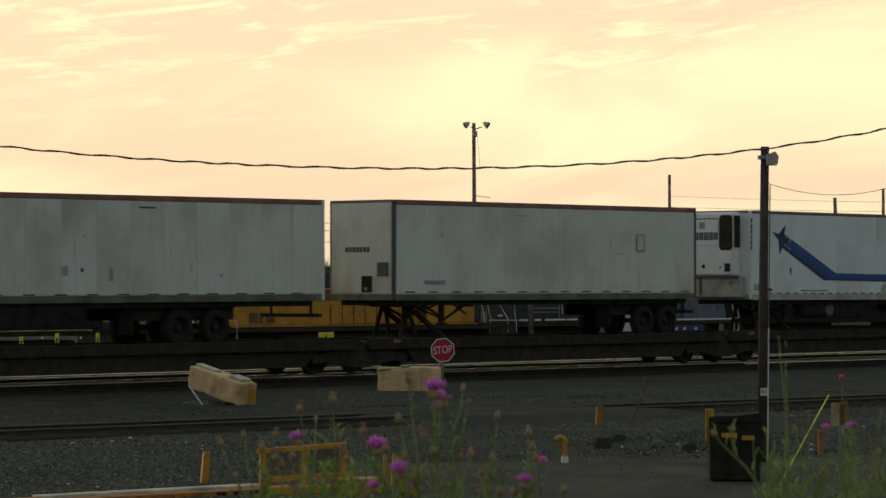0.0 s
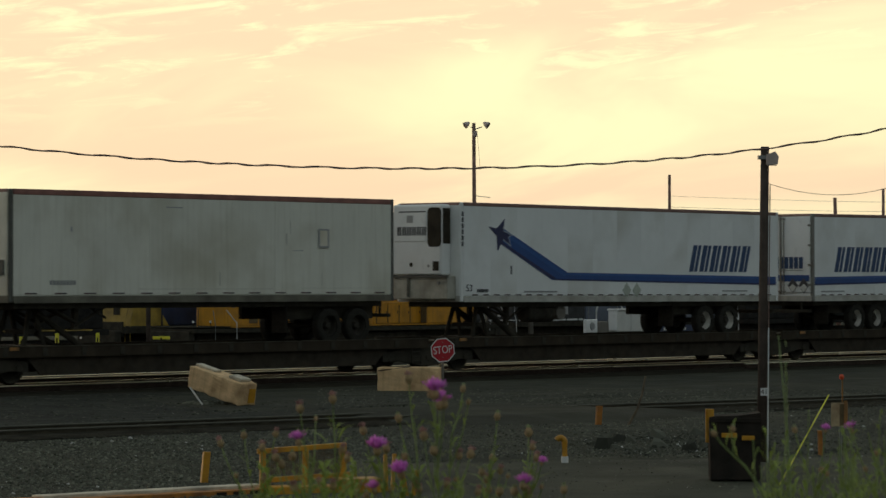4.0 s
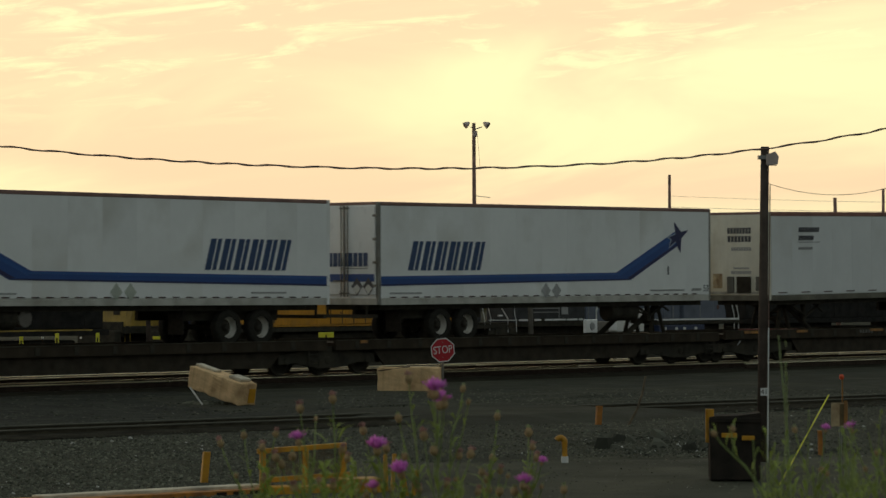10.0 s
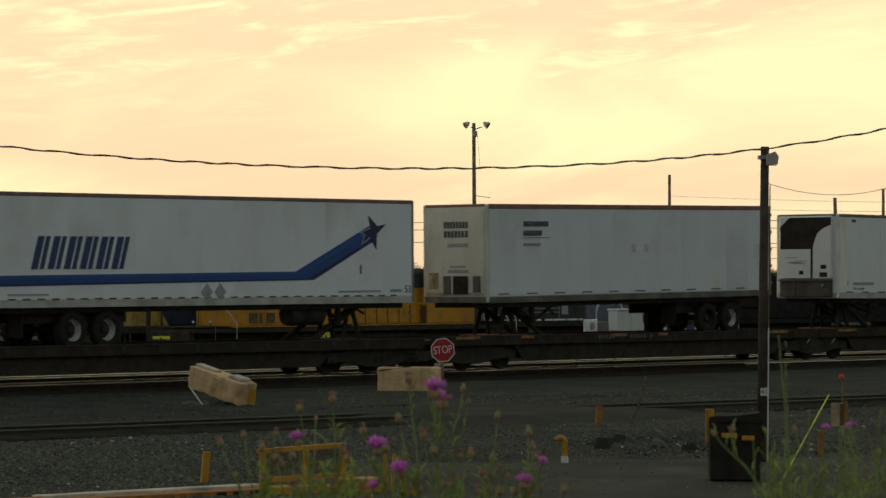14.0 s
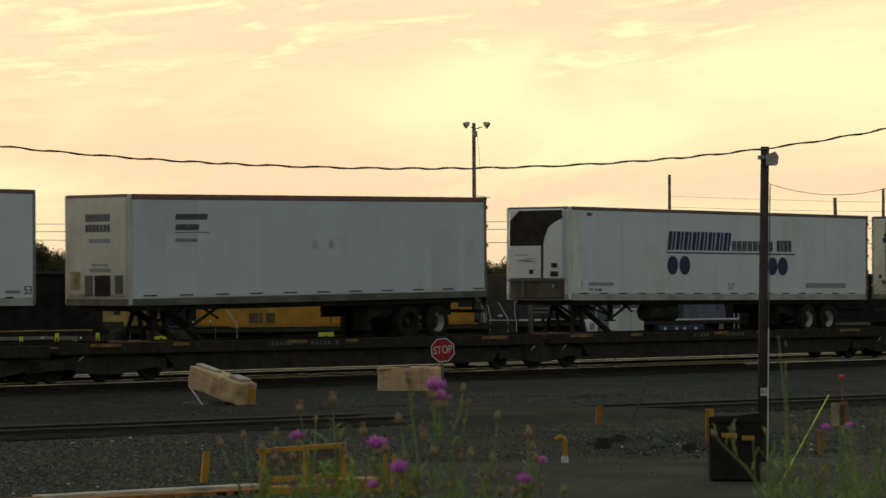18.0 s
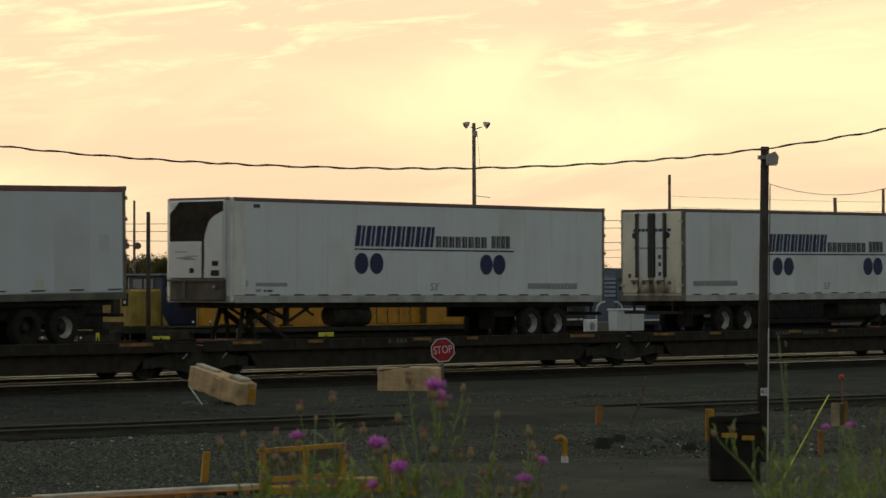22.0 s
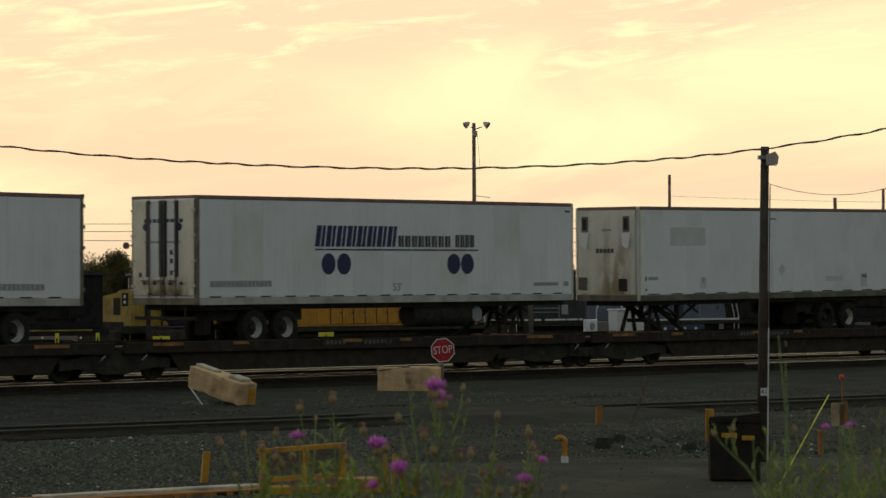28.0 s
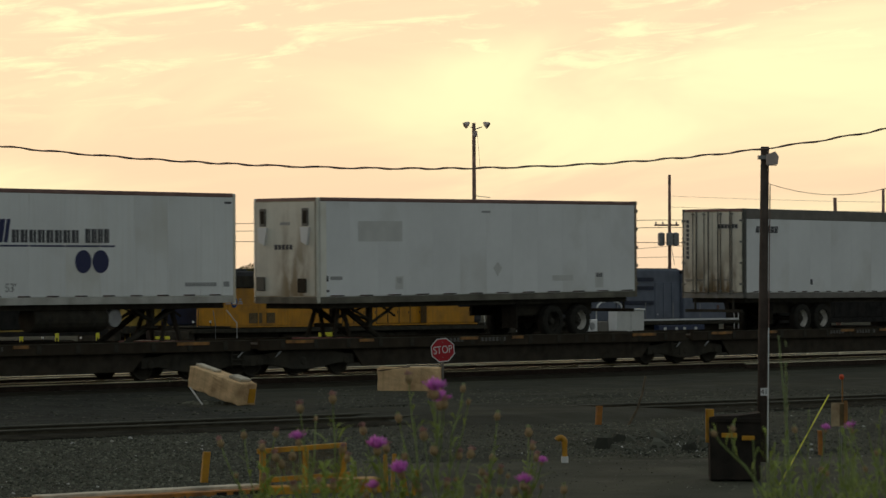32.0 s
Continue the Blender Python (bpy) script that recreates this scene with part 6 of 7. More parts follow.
# utility cabinets near the locomotives
c = thing("utility_cabinet", pose(110.86, 88.3, ground_z(110.86, 88.3)), "white metal utility cabinet with an overhanging lid", "cabinet")
gz = -ground_z(110.86, 88.3)
part("body", box(0, 1.93, 0, 0.55, 0.45 + gz, 1.40 + gz, 0.03), M_GREYPATCH, c)
# added dark base, so no pale patch shows below the train
part("plinth", box(0.03, 1.90, 0.02, 0.53, 0.0, 0.45 + gz), M_UNDER, c, "dark steel plinth")
part("lid", box(-0.04, 1.97, -0.05, 0.60, 1.40 + gz, 1.48 + gz, 0.02), M_CLEAN, c, "pale overhanging lid")
# whiter end against the grey body: the brighter-lit side put into the colour
part("end_panel", box(-0.02, 0.0, 0.03, 0.52, 0.5 + gz, 1.38 + gz, 0.008), M_CLEAN, c)
part("door_seam", box(0.95, 0.97, -0.008, 0.0, 0.5 + gz, 1.36 + gz), M_FADED, c)
c2 = thing("equipment_box", pose(108.64, 88.3, ground_z(108.64, 88.3)), "small white equipment box with a grey side panel beside the cabinet", "box")
part("body", box(0, 0.80, 0, 0.2, 0.42 + gz, 1.02 + gz, 0.04), M_CLEAN, c2)
part("stand", box(0.05, 1.55, 0.03, 0.17, 0.0, 0.42 + gz), M_UNDER, c2, "dark steel stand")
part("gauge", lathe([(-0.05, 0.05), (-0.04, 0.16), (0.0, 0.17)], (0.4, 0, 0.72 + gz), "y", 12), M_FADED, c2)
part("side_panel", box(0.82, 1.62, 0.02, 0.3, 0.42 + gz, 0.92 + gz, 0.03), M_FRAMEGREY, c2, "grey side panel")

# bright yellow markers on the far side of the main track
MARKERS = ((61.84, 72.00, 1.06, 0.085, 0.24), (63.25, 72.00, 1.14, 0.085, 0.30), (64.89, 72.00, 1.13, 0.085, 0.29), (67.55, 72.00, 0.99, 0.40, 0.10), (74.98, 72.00, 1.02, 0.38, 0.17))
for px, py, top, w, h in MARKERS:
    g = ground_z(px, py)
    b = thing("marker_post", pose(px, py, g), "bright yellow plastic marker post beside the track" if w < 0.2 else "bright yellow barrier board on a low post", "marker", "yellow track markers")
    part("post", rod((0, 0, -0.05), (0, 0, top - g - h * 0.5), 0.04), M_BLACK, b)
    bm = bmesh.new()
    add_box(bm, -w * 0.665, w * 0.665, -0.03, 0.03, top - g - h, top - g, 0.012)
    m = part("board", bm, M_LIME, b, "fluorescent yellow board")
    m.rotation_euler = (0, 0, radians(-48))


for px, py, top in ((62.67, 72.00, 0.98), (64.20, 72.00, 0.96)):
    pg = thing("marker_peg", pose(px, py, ground_z(px, py)), "small white-topped peg beside the far track", "peg", "white pegs")
    part("stem", rod((0, 0, -0.05), (0, 0, top - ground_z(px, py)), 0.018, seg=6), M_BLACK, pg)
    part("cap", rod((0, 0, top - ground_z(px, py)), (0, 0, top - ground_z(px, py) + 0.06), 0.032, seg=8), M_SIGNWHITE, pg, "white cap")

# poles and wires
def wood_pole(right, depth, top, r, label, lean=0.0, mat=None):
    p = spot(right, depth)
    g = ground_z(p.x, p.y)
    t = thing("utility_pole", pose(p.x, p.y, g, 0, 0, -48.288), label, "pole", "yard poles")
    bm = rod((0, 0, -0.3), (lean, 0, top - g), r * 1.15, r * 0.85, seg=12)
    part("shaft", bm, mat or M_WOOD, t, smooth=True)
    return t, top - g


lt, h = wood_pole(1.78, 175.0, 11.55, 0.115, "tall brown wooden floodlight pole with two lamps", -0.06)
for s in (-1, 1):
    arm = part("lamp_arm", rod((0, -0.0, h - 0.35), (s * 0.32 + 0.08, 0, h - 0.22), 0.03), M_LAMP, lt)
    bm = lathe([(0.0, 0.06), (0.07, 0.10), (0.12, 0.13), (0.26, 0.18), (0.32, 0.20), (0.33, 0.17)], seg=18, axis="z")
    tilt = Matrix.Translation((s * 0.40 + 0.09, 0, h + 0.02)) @ Euler((radians(20), radians(125 * s), 0)).to_matrix().to_4x4()
    bmesh.ops.transform(bm, matrix=tilt, verts=bm.verts[:])
    lamp = part("lamp_head", bm, M_LAMP, arm, "grey bell-shaped floodlight")
part("crossbar", rod((0.0, 0, h - 4.05), (0.85, 0, h - 4.15), 0.02), M_LAMP, lt)
part("conduit", rod((0.13, -0.05, h - 0.6), (0.30, -0.05, h - 2.6), 0.008), M_CABLE, lt)
part("collar", lathe([(h - 0.75, 0.14), (h - 0.45, 0.14)], axis="z", seg=12), M_LAMP, lt)

tp, h = wood_pole(16.56, 230.0, 10.55, 0.12, "wooden utility pole with transformers and a thin crossarm")
part("crossarm", box(-1.1, 0.7, -0.05, 0.05, h - 3.75, h - 3.62), M_WOOD, tp)
for x in (-0.62, 0.0, 0.42):
    part("transformer", lathe([(h - 5.2, 0.10), (h - 5.15, 0.26), (h - 4.3, 0.26), (h - 4.22, 0.10)], (x, -0.15 if x else -0.35, 0), "z", 16), M_GALV, tp, "grey pole transformer")
for x in (-1.0, -0.5, 0.5):
    part("insulator", lathe([(h - 3.62, 0.05), (h - 3.5, 0.07), (h - 3.42, 0.03)], (x, 0, 0), "z", 8), M_LAMP, tp)
part("drop_wire", rod((0.1, -0.2, h - 5.2), (0.35, -0.2, h - 6.6), 0.015), M_CABLE, tp)
wood_pole(25.15, 200.0, 8.05, 0.13, "short brown wooden pole", -0.24)
wood_pole(29.1, 208.0, 8.86, 0.11, "brown wooden utility pole")
wood_pole(4.37, 156.0, 6.04, 0.12, "leaning weathered pole in front of the dark locomotive", -0.10, M_FRAMEGREY)
wood_pole(-11.70, 125.0, 5.48, 0.09, "short dark weathered pole in front of the locomotives", 0.0, M_TAR)
dp, h = wood_pole(-25.5, 260.0, 9.5, 0.11, "distant wooden utility pole with two round lamps")
part("crossarm", box(-0.75, 0.45, -0.05, 0.05, h - 3.78, h - 3.68), M_WOOD, dp)
for x in (-0.66, 0.30):
    part("lamp_disc", lathe([(-0.16, 0.10), (-0.12, 0.26), (-0.06, 0.29), (0.04, 0.20), (0.10, 0.05)], (x, -0.10, h - 3.75), "y", 16), M_WOOD, dp, "round dusty lamp head")


def wire(name, pts, r, label, group="overhead wires"):
    cu = bpy.data.curves.new(name, "CURVE")
    cu.dimensions, cu.bevel_depth, cu.bevel_resolution = "3D", r, 2
    sp = cu.splines.new("POLY")
    sp.points.add(len(pts) - 1)
    for q, p in zip(sp.points, pts):
        q.co = (*p, 1)
    tmp = new(name, cu)
    me = bpy.data.meshes.new_from_object(tmp)
    bpy.data.objects.remove(tmp)
    me.materials.clear()
    me.materials.append(M_CABLE)
    return tagged(new(name, me), label, "wire", group)


def span(a, b, sag, n=40):
    a, b = Vector(a), Vector(b)
    return [a.lerp(b, i / n) - Vector((0, 0, sag * 4 * (i / n) * (1 - i / n))) for i in range(n + 1)]


for za, zb in ((7.40, 7.25), (6.80, 6.70), (6.75, 5.60)):
    wire("power_line", span(spot(-90, 250, za + 0.4), spot(16.56, 230, zb), 0.35) + span(spot(16.56, 230, zb), spot(110, 215, zb + 1.2), 0.6)[1:], 0.022, "thin dark power line strung across the yard")
for za, zb in ((5.05, 5.35), (4.75, 4.55)):
    wire("power_line", span(spot(9.0, 236, za), spot(16.56, 230, zb), 0.12) + span(spot(16.56, 230, zb), spot(60, 222, zb + 0.5), 0.4)[1:], 0.016, "thin dark drop line at the transformer pole")
for za, zb, sag in ((9.0, 8.3, 0.5), (8.2, 7.9, 0.5)):
    wire("power_line", span(spot(16.56, 230, za), spot(60, 205, zb), sag), 0.010, "thin dark telephone wire between poles")

# the near lamp pole with its thick twisted cable
POLE_D = 49.9
pp = spot(5.088, POLE_D)
g = ground_z(pp.x, pp.y)
np_ = thing("lamp_pole", pose(pp.x, pp.y, g, 0, 0, -48.288), "dark tarred wooden pole with a floodlight and a white conduit", "pole")
PT = 4.80 - g
part("shaft", rod((-0.05, 0, -0.3), (0.02, 0, PT), 0.078, 0.066, seg=14), M_TAR, np_, smooth=True)
part("conduit", rod((0.046, -0.06, 0.0), (0.066, -0.055, 2.15), 0.012), M_SIGNWHITE, np_, "pale plastic conduit")
part("conduit", rod((0.066, -0.055, 2.15), (0.095, -0.05, PT - 0.6), 0.009), M_CABLE, np_)
fl = part("floodlight", plate([(0.03, PT - 0.29), (0.03, PT - 0.13), (0.17, PT - 0.08), (0.225, PT - 0.16), (0.21, PT - 0.28)], -0.14, 0.06), M_LAMP, np_, "grey box floodlight")
part("lamp_glass", box(0.06, 0.20, -0.12, 0.04, PT - 0.30, PT - 0.291), M_LENS, fl)
part("bracket", box(-0.09, 0.09, -0.10, 0.10, PT - 0.20, PT - 0.14), M_GALV, np_)
part("pole_tag", box(-0.068, 0.052, -0.098, -0.090, 1.08, 1.20), M_SIGNWHITE, np_, "small white pole tag")
word("lettering", "41", 0.11, M_TAPEDARK, np_, pose(-0.008, -0.100, 1.14, 90, 0, 0), 0.002)


CABLE = (0.0000200, 0.000264, 0.00902, 0.00557, 4.4552)


def cable_at(r):
    """Height of the twisted cable over the distance to the side."""
    z = 0.0
    for c0 in CABLE:
        z = z * r + c0
    return z


for rad, amp, ph, per in ((0.013, 0.009, 0.0, 0.68), (0.006, 0.018, 1.0, 0.68)):
    pts = []
    for i in range(700):
        r = -8.5 + 17.0 * i / 699
        w = 2 * math.pi * r / per + 0.9 * math.sin(r * 1.7)
        pts.append(spot(r, POLE_D + amp * math.cos(w + ph) - 0.10, cable_at(r) + amp * math.sin(w + ph)))
    wire("overhead_cable", pts, rad, "thick dark twisted overhead cable sagging past the pole")
wire("service_wire", span(pp + Vector((0.04, -0.05, 4.22)), spot(7.327, POLE_D, 4.23), 0.19), 0.0045, "thin dark service wire sagging from the pole")


# ---------------------------------------------------------------- trees on the horizon
def leaf_crown(seed, R, H, n):
    rr = random.Random(seed)
    verts, faces = [], []
    blobs = [(Vector((rr.uniform(-R, R) * 0.7, rr.uniform(-R, R) * 0.7, H * rr.uniform(0.30, 0.84))), R * rr.uniform(0.30, 0.52)) for _ in range(15)]
    for _ in range(n):
        c, r = rr.choice(blobs)
        d = Vector((rr.gauss(0, 1), rr.gauss(0, 1), rr.gauss(0, 0.8)))
        p = c + d.normalized() * r * rr.uniform(0.25, 1.04)
        s = rr.uniform(0.06, 0.13)
        q = Euler((rr.uniform(0, 6), rr.uniform(0, 6), rr.uniform(0, 6))).to_matrix()
        k = len(verts)
        for u in ((-1, 0, 0), (0, -0.5, 0.1), (1.1, 0, 0), (0, 0.5, 0.1)):
            verts.append(p + q @ (Vector(u) * s))
        faces.append((k, k + 1, k + 2, k + 3))
    me = bpy.data.meshes.new("crown")
    me.from_pydata(verts, [], faces)
    me.materials.append(M_FOLIAGE)
    return me


def trunk_mesh(seed, H):
    rr = random.Random(seed)
    bm = bmesh.new()
    add_rod(bm, (0, 0, -0.3), (0.1, 0, H * 0.45), 0.20, 0.13, 8)
    for k in range(6):
        a = rr.uniform(0, 6.3)
        add_rod(bm, (0.08, 0, H * (0.28 + 0.03 * k)), (math.cos(a) * H * 0.2, math.sin(a) * H * 0.2, H * rr.uniform(0.5, 0.75)), 0.09, 0.03, 6)
    me = bpy.data.meshes.new("trunk")
    bm.to_mesh(me)
    bm.free()
    me.materials.append(M_BARK)
    return me


CROWNS = [(leaf_crown(40 + k, 3.2, 6.6, 20000), trunk_mesh(60 + k, 6.6)) for k in range(4)]
rr = random.Random(8)
for i in range(44):
    d = rr.uniform(290, 340)
    r = (-0.185 + 0.0085 * i) * d + rr.uniform(-1, 1)
    p = spot(r, d)
    crown, trunk = CROWNS[i % 4]
    sc = rr.uniform(0.88, 1.06) * (1.28 if i in (4, 5, 6) else 1.10 if i < 14 else 0.98 if i < 27 else 0.80)
    t = thing("tree", pose(p.x, p.y, ground_z(p.x, p.y), 0, 0, rr.uniform(0, 360)), "dark green leafy tree on the edge of the yard", "tree", "background trees")
    t.scale = (sc, sc, sc)
    for nm, me in (("crown", crown), ("trunk", trunk)):
        o = new(nm, me)
        o.parent = t


# ---------------------------------------------------------------- the foreground yard
def zone_prop(rr):
    a, q = rr.uniform(0, 6.3), rr.random()
    p = Vector((51.65 + 0.55 * math.cos(a) * q, 53.4 + 0.7 * math.sin(a) * q, 0))
    return p.dot(RIGHT), p.dot(FWD)


def block(name, corner, length, width, height, turn, label, bevel=0.022, lift=0.0, pitch=0.0):
    g = ground_z(corner[0], corner[1])
    t = thing(name, pose(corner[0], corner[1], g - 0.02 + lift, 0, pitch, turn), label, "concrete block", "concrete blocks")
    bm = box(0, length, 0, width, 0, height, bevel)
    bmesh.ops.subdivide_edges(bm, edges=bm.edges[:], cuts=8, use_grid_fill=True)
    mid = Vector((length / 2, width / 2, height / 2))
    for v in bm.verts:
        rim = sum(1 for c, m in zip(v.co, mid) if abs(abs(c - m) - m) < 0.03)
        if rim > 1:
            chip = max(0.0, noise.noise(v.co * 4.3 + Vector((corner[1], 2.0, corner[0]))) - 0.10) + max(0.0, noise.noise(v.co * 13.0)) * 0.25
            v.co = v.co.lerp(Vector((mid.x + (v.co.x - mid.x) * 0.95, mid.y, mid.z)), min(0.12, chip * 0.14))
        v.co += noise.noise_vector(v.co * 3.1 + Vector(corner).to_3d()) * 0.014 + noise.noise_vector(v.co * 11.0) * 0.010
    part("body", bm, M_CONCRETE, t, smooth=False)
    return t


ba = block("concrete_block", (51.35, 53.86), 1.83, 0.55, 0.53, -93.0, "tan weathered concrete block with boards on top, yellow-painted end", 0.025, 0.42, 12.2)
build_stones("rubble_mound", 700, M_STONE, zone_prop, 0.07, 25, "heap of dark rubble propping up a concrete block")
bb = block("concrete_block", (60.74, 56.47), 1.65, 0.6, 0.665, -58.0, "tan stained concrete block beside the stop sign")
part("plank", box(0.02, 1.83 * 0.40, 0.16, 0.36, 0.525, 0.590, 0.012), M_OLDWHITE, ba, "pale board lying on the block")
part("plank", box(1.83 * 0.70, 1.83 - 0.10, 0.10, 0.42, 0.525, 0.620, 0.03), M_OLDWHITE, ba, "pale bent sheet on the block")
part("paint_patch", box(1.83 - 0.005, 1.83 + 0.012, 0.30, 0.50, 0.06, 0.40), M_YELLOW, ba, "yellow paint patch on the end")
part("loop_bar", rod((1.76 * 0.02, -0.02, 0.57), (1.76 * 0.50, 0.05, 0.675), 0.014), M_RAIL, bb)
# stop sign
g = ground_z(62.0, 55.2)
ss = thing("stop_sign", pose(61.96, 55.24, g, 0, 0, -41.0), "red octagonal stop sign on a steel post", "stop sign")
part("post", box(-0.03, 0.03, 0.0, 0.05, -0.2, 1.42, 0.005), M_FRAMEGREY, ss)
SZ = 1.09
octo = [(0.33 * math.cos(radians(22.5 + 45 * k)) / math.cos(radians(22.5)) * 0.94, SZ + 0.33 * math.sin(radians(22.5 + 45 * k)) / math.cos(radians(22.5)) * 0.94) for k in range(8)]

def tilt(x, z):
    c, s = math.cos(radians(6)), math.sin(radians(6))
    return x * c - (z - SZ) * s, SZ + x * s + (z - SZ) * c


octo = [tilt(x, z) for x, z in octo]
face = part("plate", plate(octo, -0.006, 0.0), M_SIGNWHITE, ss, "white-bordered red plate")
octr = [(x * 0.92, SZ + (z - SZ) * 0.92) for x, z in octo]
part("red_field", plate(octr, -0.010, -0.006), M_SIGNRED, face)
word("lettering", "STOP", 0.26, M_SIGNWHITE, ss, pose(0, -0.011, SZ, 90, -6, 0) @ Matrix.Diagonal((0.82, 1.1, 1, 1)), 0.002)
for dz in (-0.2, 0.2):
    part("bolt", lathe([(-0.016, 0.01), (-0.010, 0.012)], (0, 0, SZ + dz), "y", 8), M_GALV, ss)


def upright(name, right, depth, h, w, label, lean=0.0, mat=None, flat=False):
    p = spot(right, depth)
    g = ground_z(p.x, p.y)
    bm = box(-w / 2, w / 2, -0.03 if flat else -w / 2, 0.03 if flat else w / 2, -0.08, h, 0.008, slant=lean)
    return solid(name, bm, mat or M_YELLOW, label, "post", pose(p.x, p.y, g, 0, 0, -48.288 + 18), "yellow guard posts")


upright("guard_post", -3.440, 45.2, 0.44, 0.10, "short yellow painted steel guard post in gravel", 0.05)
upright("guard_post", 3.128, 63.6, 0.38, 0.11, "short rusty yellow painted stump by the siding", 0.03, M_RUSTYEL)
upright("guard_post", 6.236, 52.0, 0.42, 0.065, "short rusty yellow painted post behind weeds", -0.02, M_RUSTYEL)
upright("guard_post", -0.772, 43.0, 0.52, 0.05, "thin yellow steel upright", -0.02)
upright("guard_post", -0.706, 43.2, 0.52, 0.05, "thin yellow steel upright", 0.04)
upright("guard_post", -0.467, 42.0, 0.38, 0.06, "thin yellow steel upright", -0.10)
upright("guard_post", -0.407, 42.0, 0.36, 0.06, "thin yellow steel upright", 0.06)

# gas riser pipe
p = spot(1.918, 49.7)
gp = thing("gas_riser", pose(p.x, p.y, ground_z(p.x, p.y), 0, 0, -48.288), "yellow gooseneck vent pipe with a white sleeve at its foot", "pipe")
bm = bmesh.new()
neck = [Vector((0, 0, 0.10)), Vector((0, 0, 0.34))]
for k in range(1, 8):
    a = radians(k * 22)
    neck.append(Vector((-0.065 * (1 - math.cos(a)), 0, 0.34 + 0.075 * math.sin(a))))
add_tube(bm, neck, 0.046, 0.046, 12)
part("pipe", bm, M_YELLOW, gp)
part("sleeve", rod((0, 0, -0.05), (0, 0, 0.12), 0.058, seg=14), M_SIGNWHITE, gp, "white plastic sleeve")

# black steel bin at the foot of the pole
p = spot(4.179, 45.2)
bn = thing("steel_bin", pose(p.x, p.y, ground_z(p.x, p.y), 0, 0, -50.5), "black steel bin with yellow handles on short feet", "bin")
bm = plate([(-0.355, 0.06), (-0.365, 0.95), (-0.28, 0.96), (0.05, 0.97), (0.36, 1.01), (0.355, 0.06)], -0.30, 0.35)
part("body", bm, M_BIN, bn)
part("rim", box(-0.375, 0.375, -0.32, -0.29, 0.87, 0.94, 0.01), M_BIN, bn)
for x in (-0.30, 0.05, 0.28):
    part("foot", box(x - 0.05, x + 0.05, -0.25, 0.25, -0.03, 0.06), M_BIN, bn)
for x0, x1, z in ((-0.20, 0.02, 0.66), (0.09, 0.27, 0.62)):
    part("handle", box(x0, x1, -0.335, -0.30, z, z + 0.065, 0.006), M_YELLOW, bn, "yellow handle")
part("fork_pocket", box(-0.42, -0.37, -0.20, -0.14, 0.58, 1.04, 0.01), M_YELLOW, bn, "yellow upright at the side")
part("fork_pocket", box(-0.42, -0.30, -0.20, -0.12, 0.90, 1.06, 0.01), M_YELLOW, bn)

# marker sign on a twin rod, with a red reflector
p = spot(6.061, 48.1)
ms = thing("marker_sign", pose(p.x, p.y, ground_z(p.x, p.y), 0, 0, -48.288 + 20), "small faded white sign on a steel rod with red cap", "sign")
for x in (-0.012, 0.02):
    part("rod", rod((x, 0, -0.1), (x, 0, 0.68), 0.007), M_GALV, ms)
part("panel", box(-0.16, 0.12, -0.03, -0.015, 0.66, 1.02, 0.004), M_RUSTSIGN, ms, "faded rust-stained sign panel")
part("rust_run", box(-0.02, 0.05, -0.034, -0.03, 0.67, 1.0), M_MESH, ms)
part("edge_strip", box(0.05, 0.11, -0.04, -0.03, 0.65, 1.05, 0.004), M_ORANGE, ms, "rusty orange edge strip")
part("mast", rod((0.045, 0, 0.66), (0.04, 0, 1.38), 0.012), M_ORANGE, ms)
part("red_cap", lathe([(1.37, 0.015), (1.385, 0.035), (1.42, 0.04), (1.45, 0.02)], (0.03, 0, 0), "z", 12), M_REDPL, ms, "red plastic cap")

# yellow guy-wire guard
a = spot(5.632, 46.0, 1.001)
b = spot(4.644, 44.0, -0.28)
solid("guy_guard", rod(a, b, 0.010, seg=8), M_LIME, "slanting yellow plastic guy-wire guard", "guy guard")

# a bent stick in the ground
p = spot(3.756, 63.6)
g = ground_z(p.x, p.y)
bm = bmesh.new()
pts = [spot(3.722, 63.6, g - 0.05), spot(3.927, 63.6, g + 0.33), spot(4.019, 63.6, g + 0.62), spot(4.087, 63.6, g + 0.98)]
add_tube(bm, pts, 0.028, 0.020, 8)
solid("bent_stake", bm, M_STAKE, "bent brown weathered stake leaning beside the siding", "stake")

# yellow steel frame with a platform, half hidden by weeds
YD = 43.0
p = spot(-1.883, YD)
g = ground_z(p.x, p.y)
yf = thing("guard_railing", pose(p.x, p.y, g, 0, 0, -48.288 + 14), "yellow painted steel guard frame with wire mesh behind weeds", "railing")
for x, z in ((-0.59, 0.60), (0.0, 0.63), (0.53, 0.68)):
    part("upright", box(x - 0.04, x + 0.04, -0.04, 0.04, -0.2, z, 0.006), M_YELLOW, yf)
part("top_bar", box(-0.63, 0.57, -0.035, 0.035, 0.58, 0.65, 0.008), M_YELLOW, yf).rotation_euler = (0, radians(-3.5), 0)
part("mid_bar", box(-0.59, 0.72, -0.06, 0.02, 0.18, 0.25, 0.008), M_YELLOW, yf).rotation_euler = (0, radians(-3.0), 0)
part("platform", box(-0.55, 0.85, -0.5, -0.06, -0.02, 0.12, 0.01), M_YELLOW, yf)
part("step_box", box(0.35, 0.95, -0.6, -0.1, 0.02, 0.22, 0.02), M_YELLOW, yf)
bm = bmesh.new()
for k in range(36):
    add_rod(bm, (-0.55 + k * 0.030, 0.035, 0.25), (-0.55 + k * 0.030, 0.035, 0.60), 0.0045, seg=5)
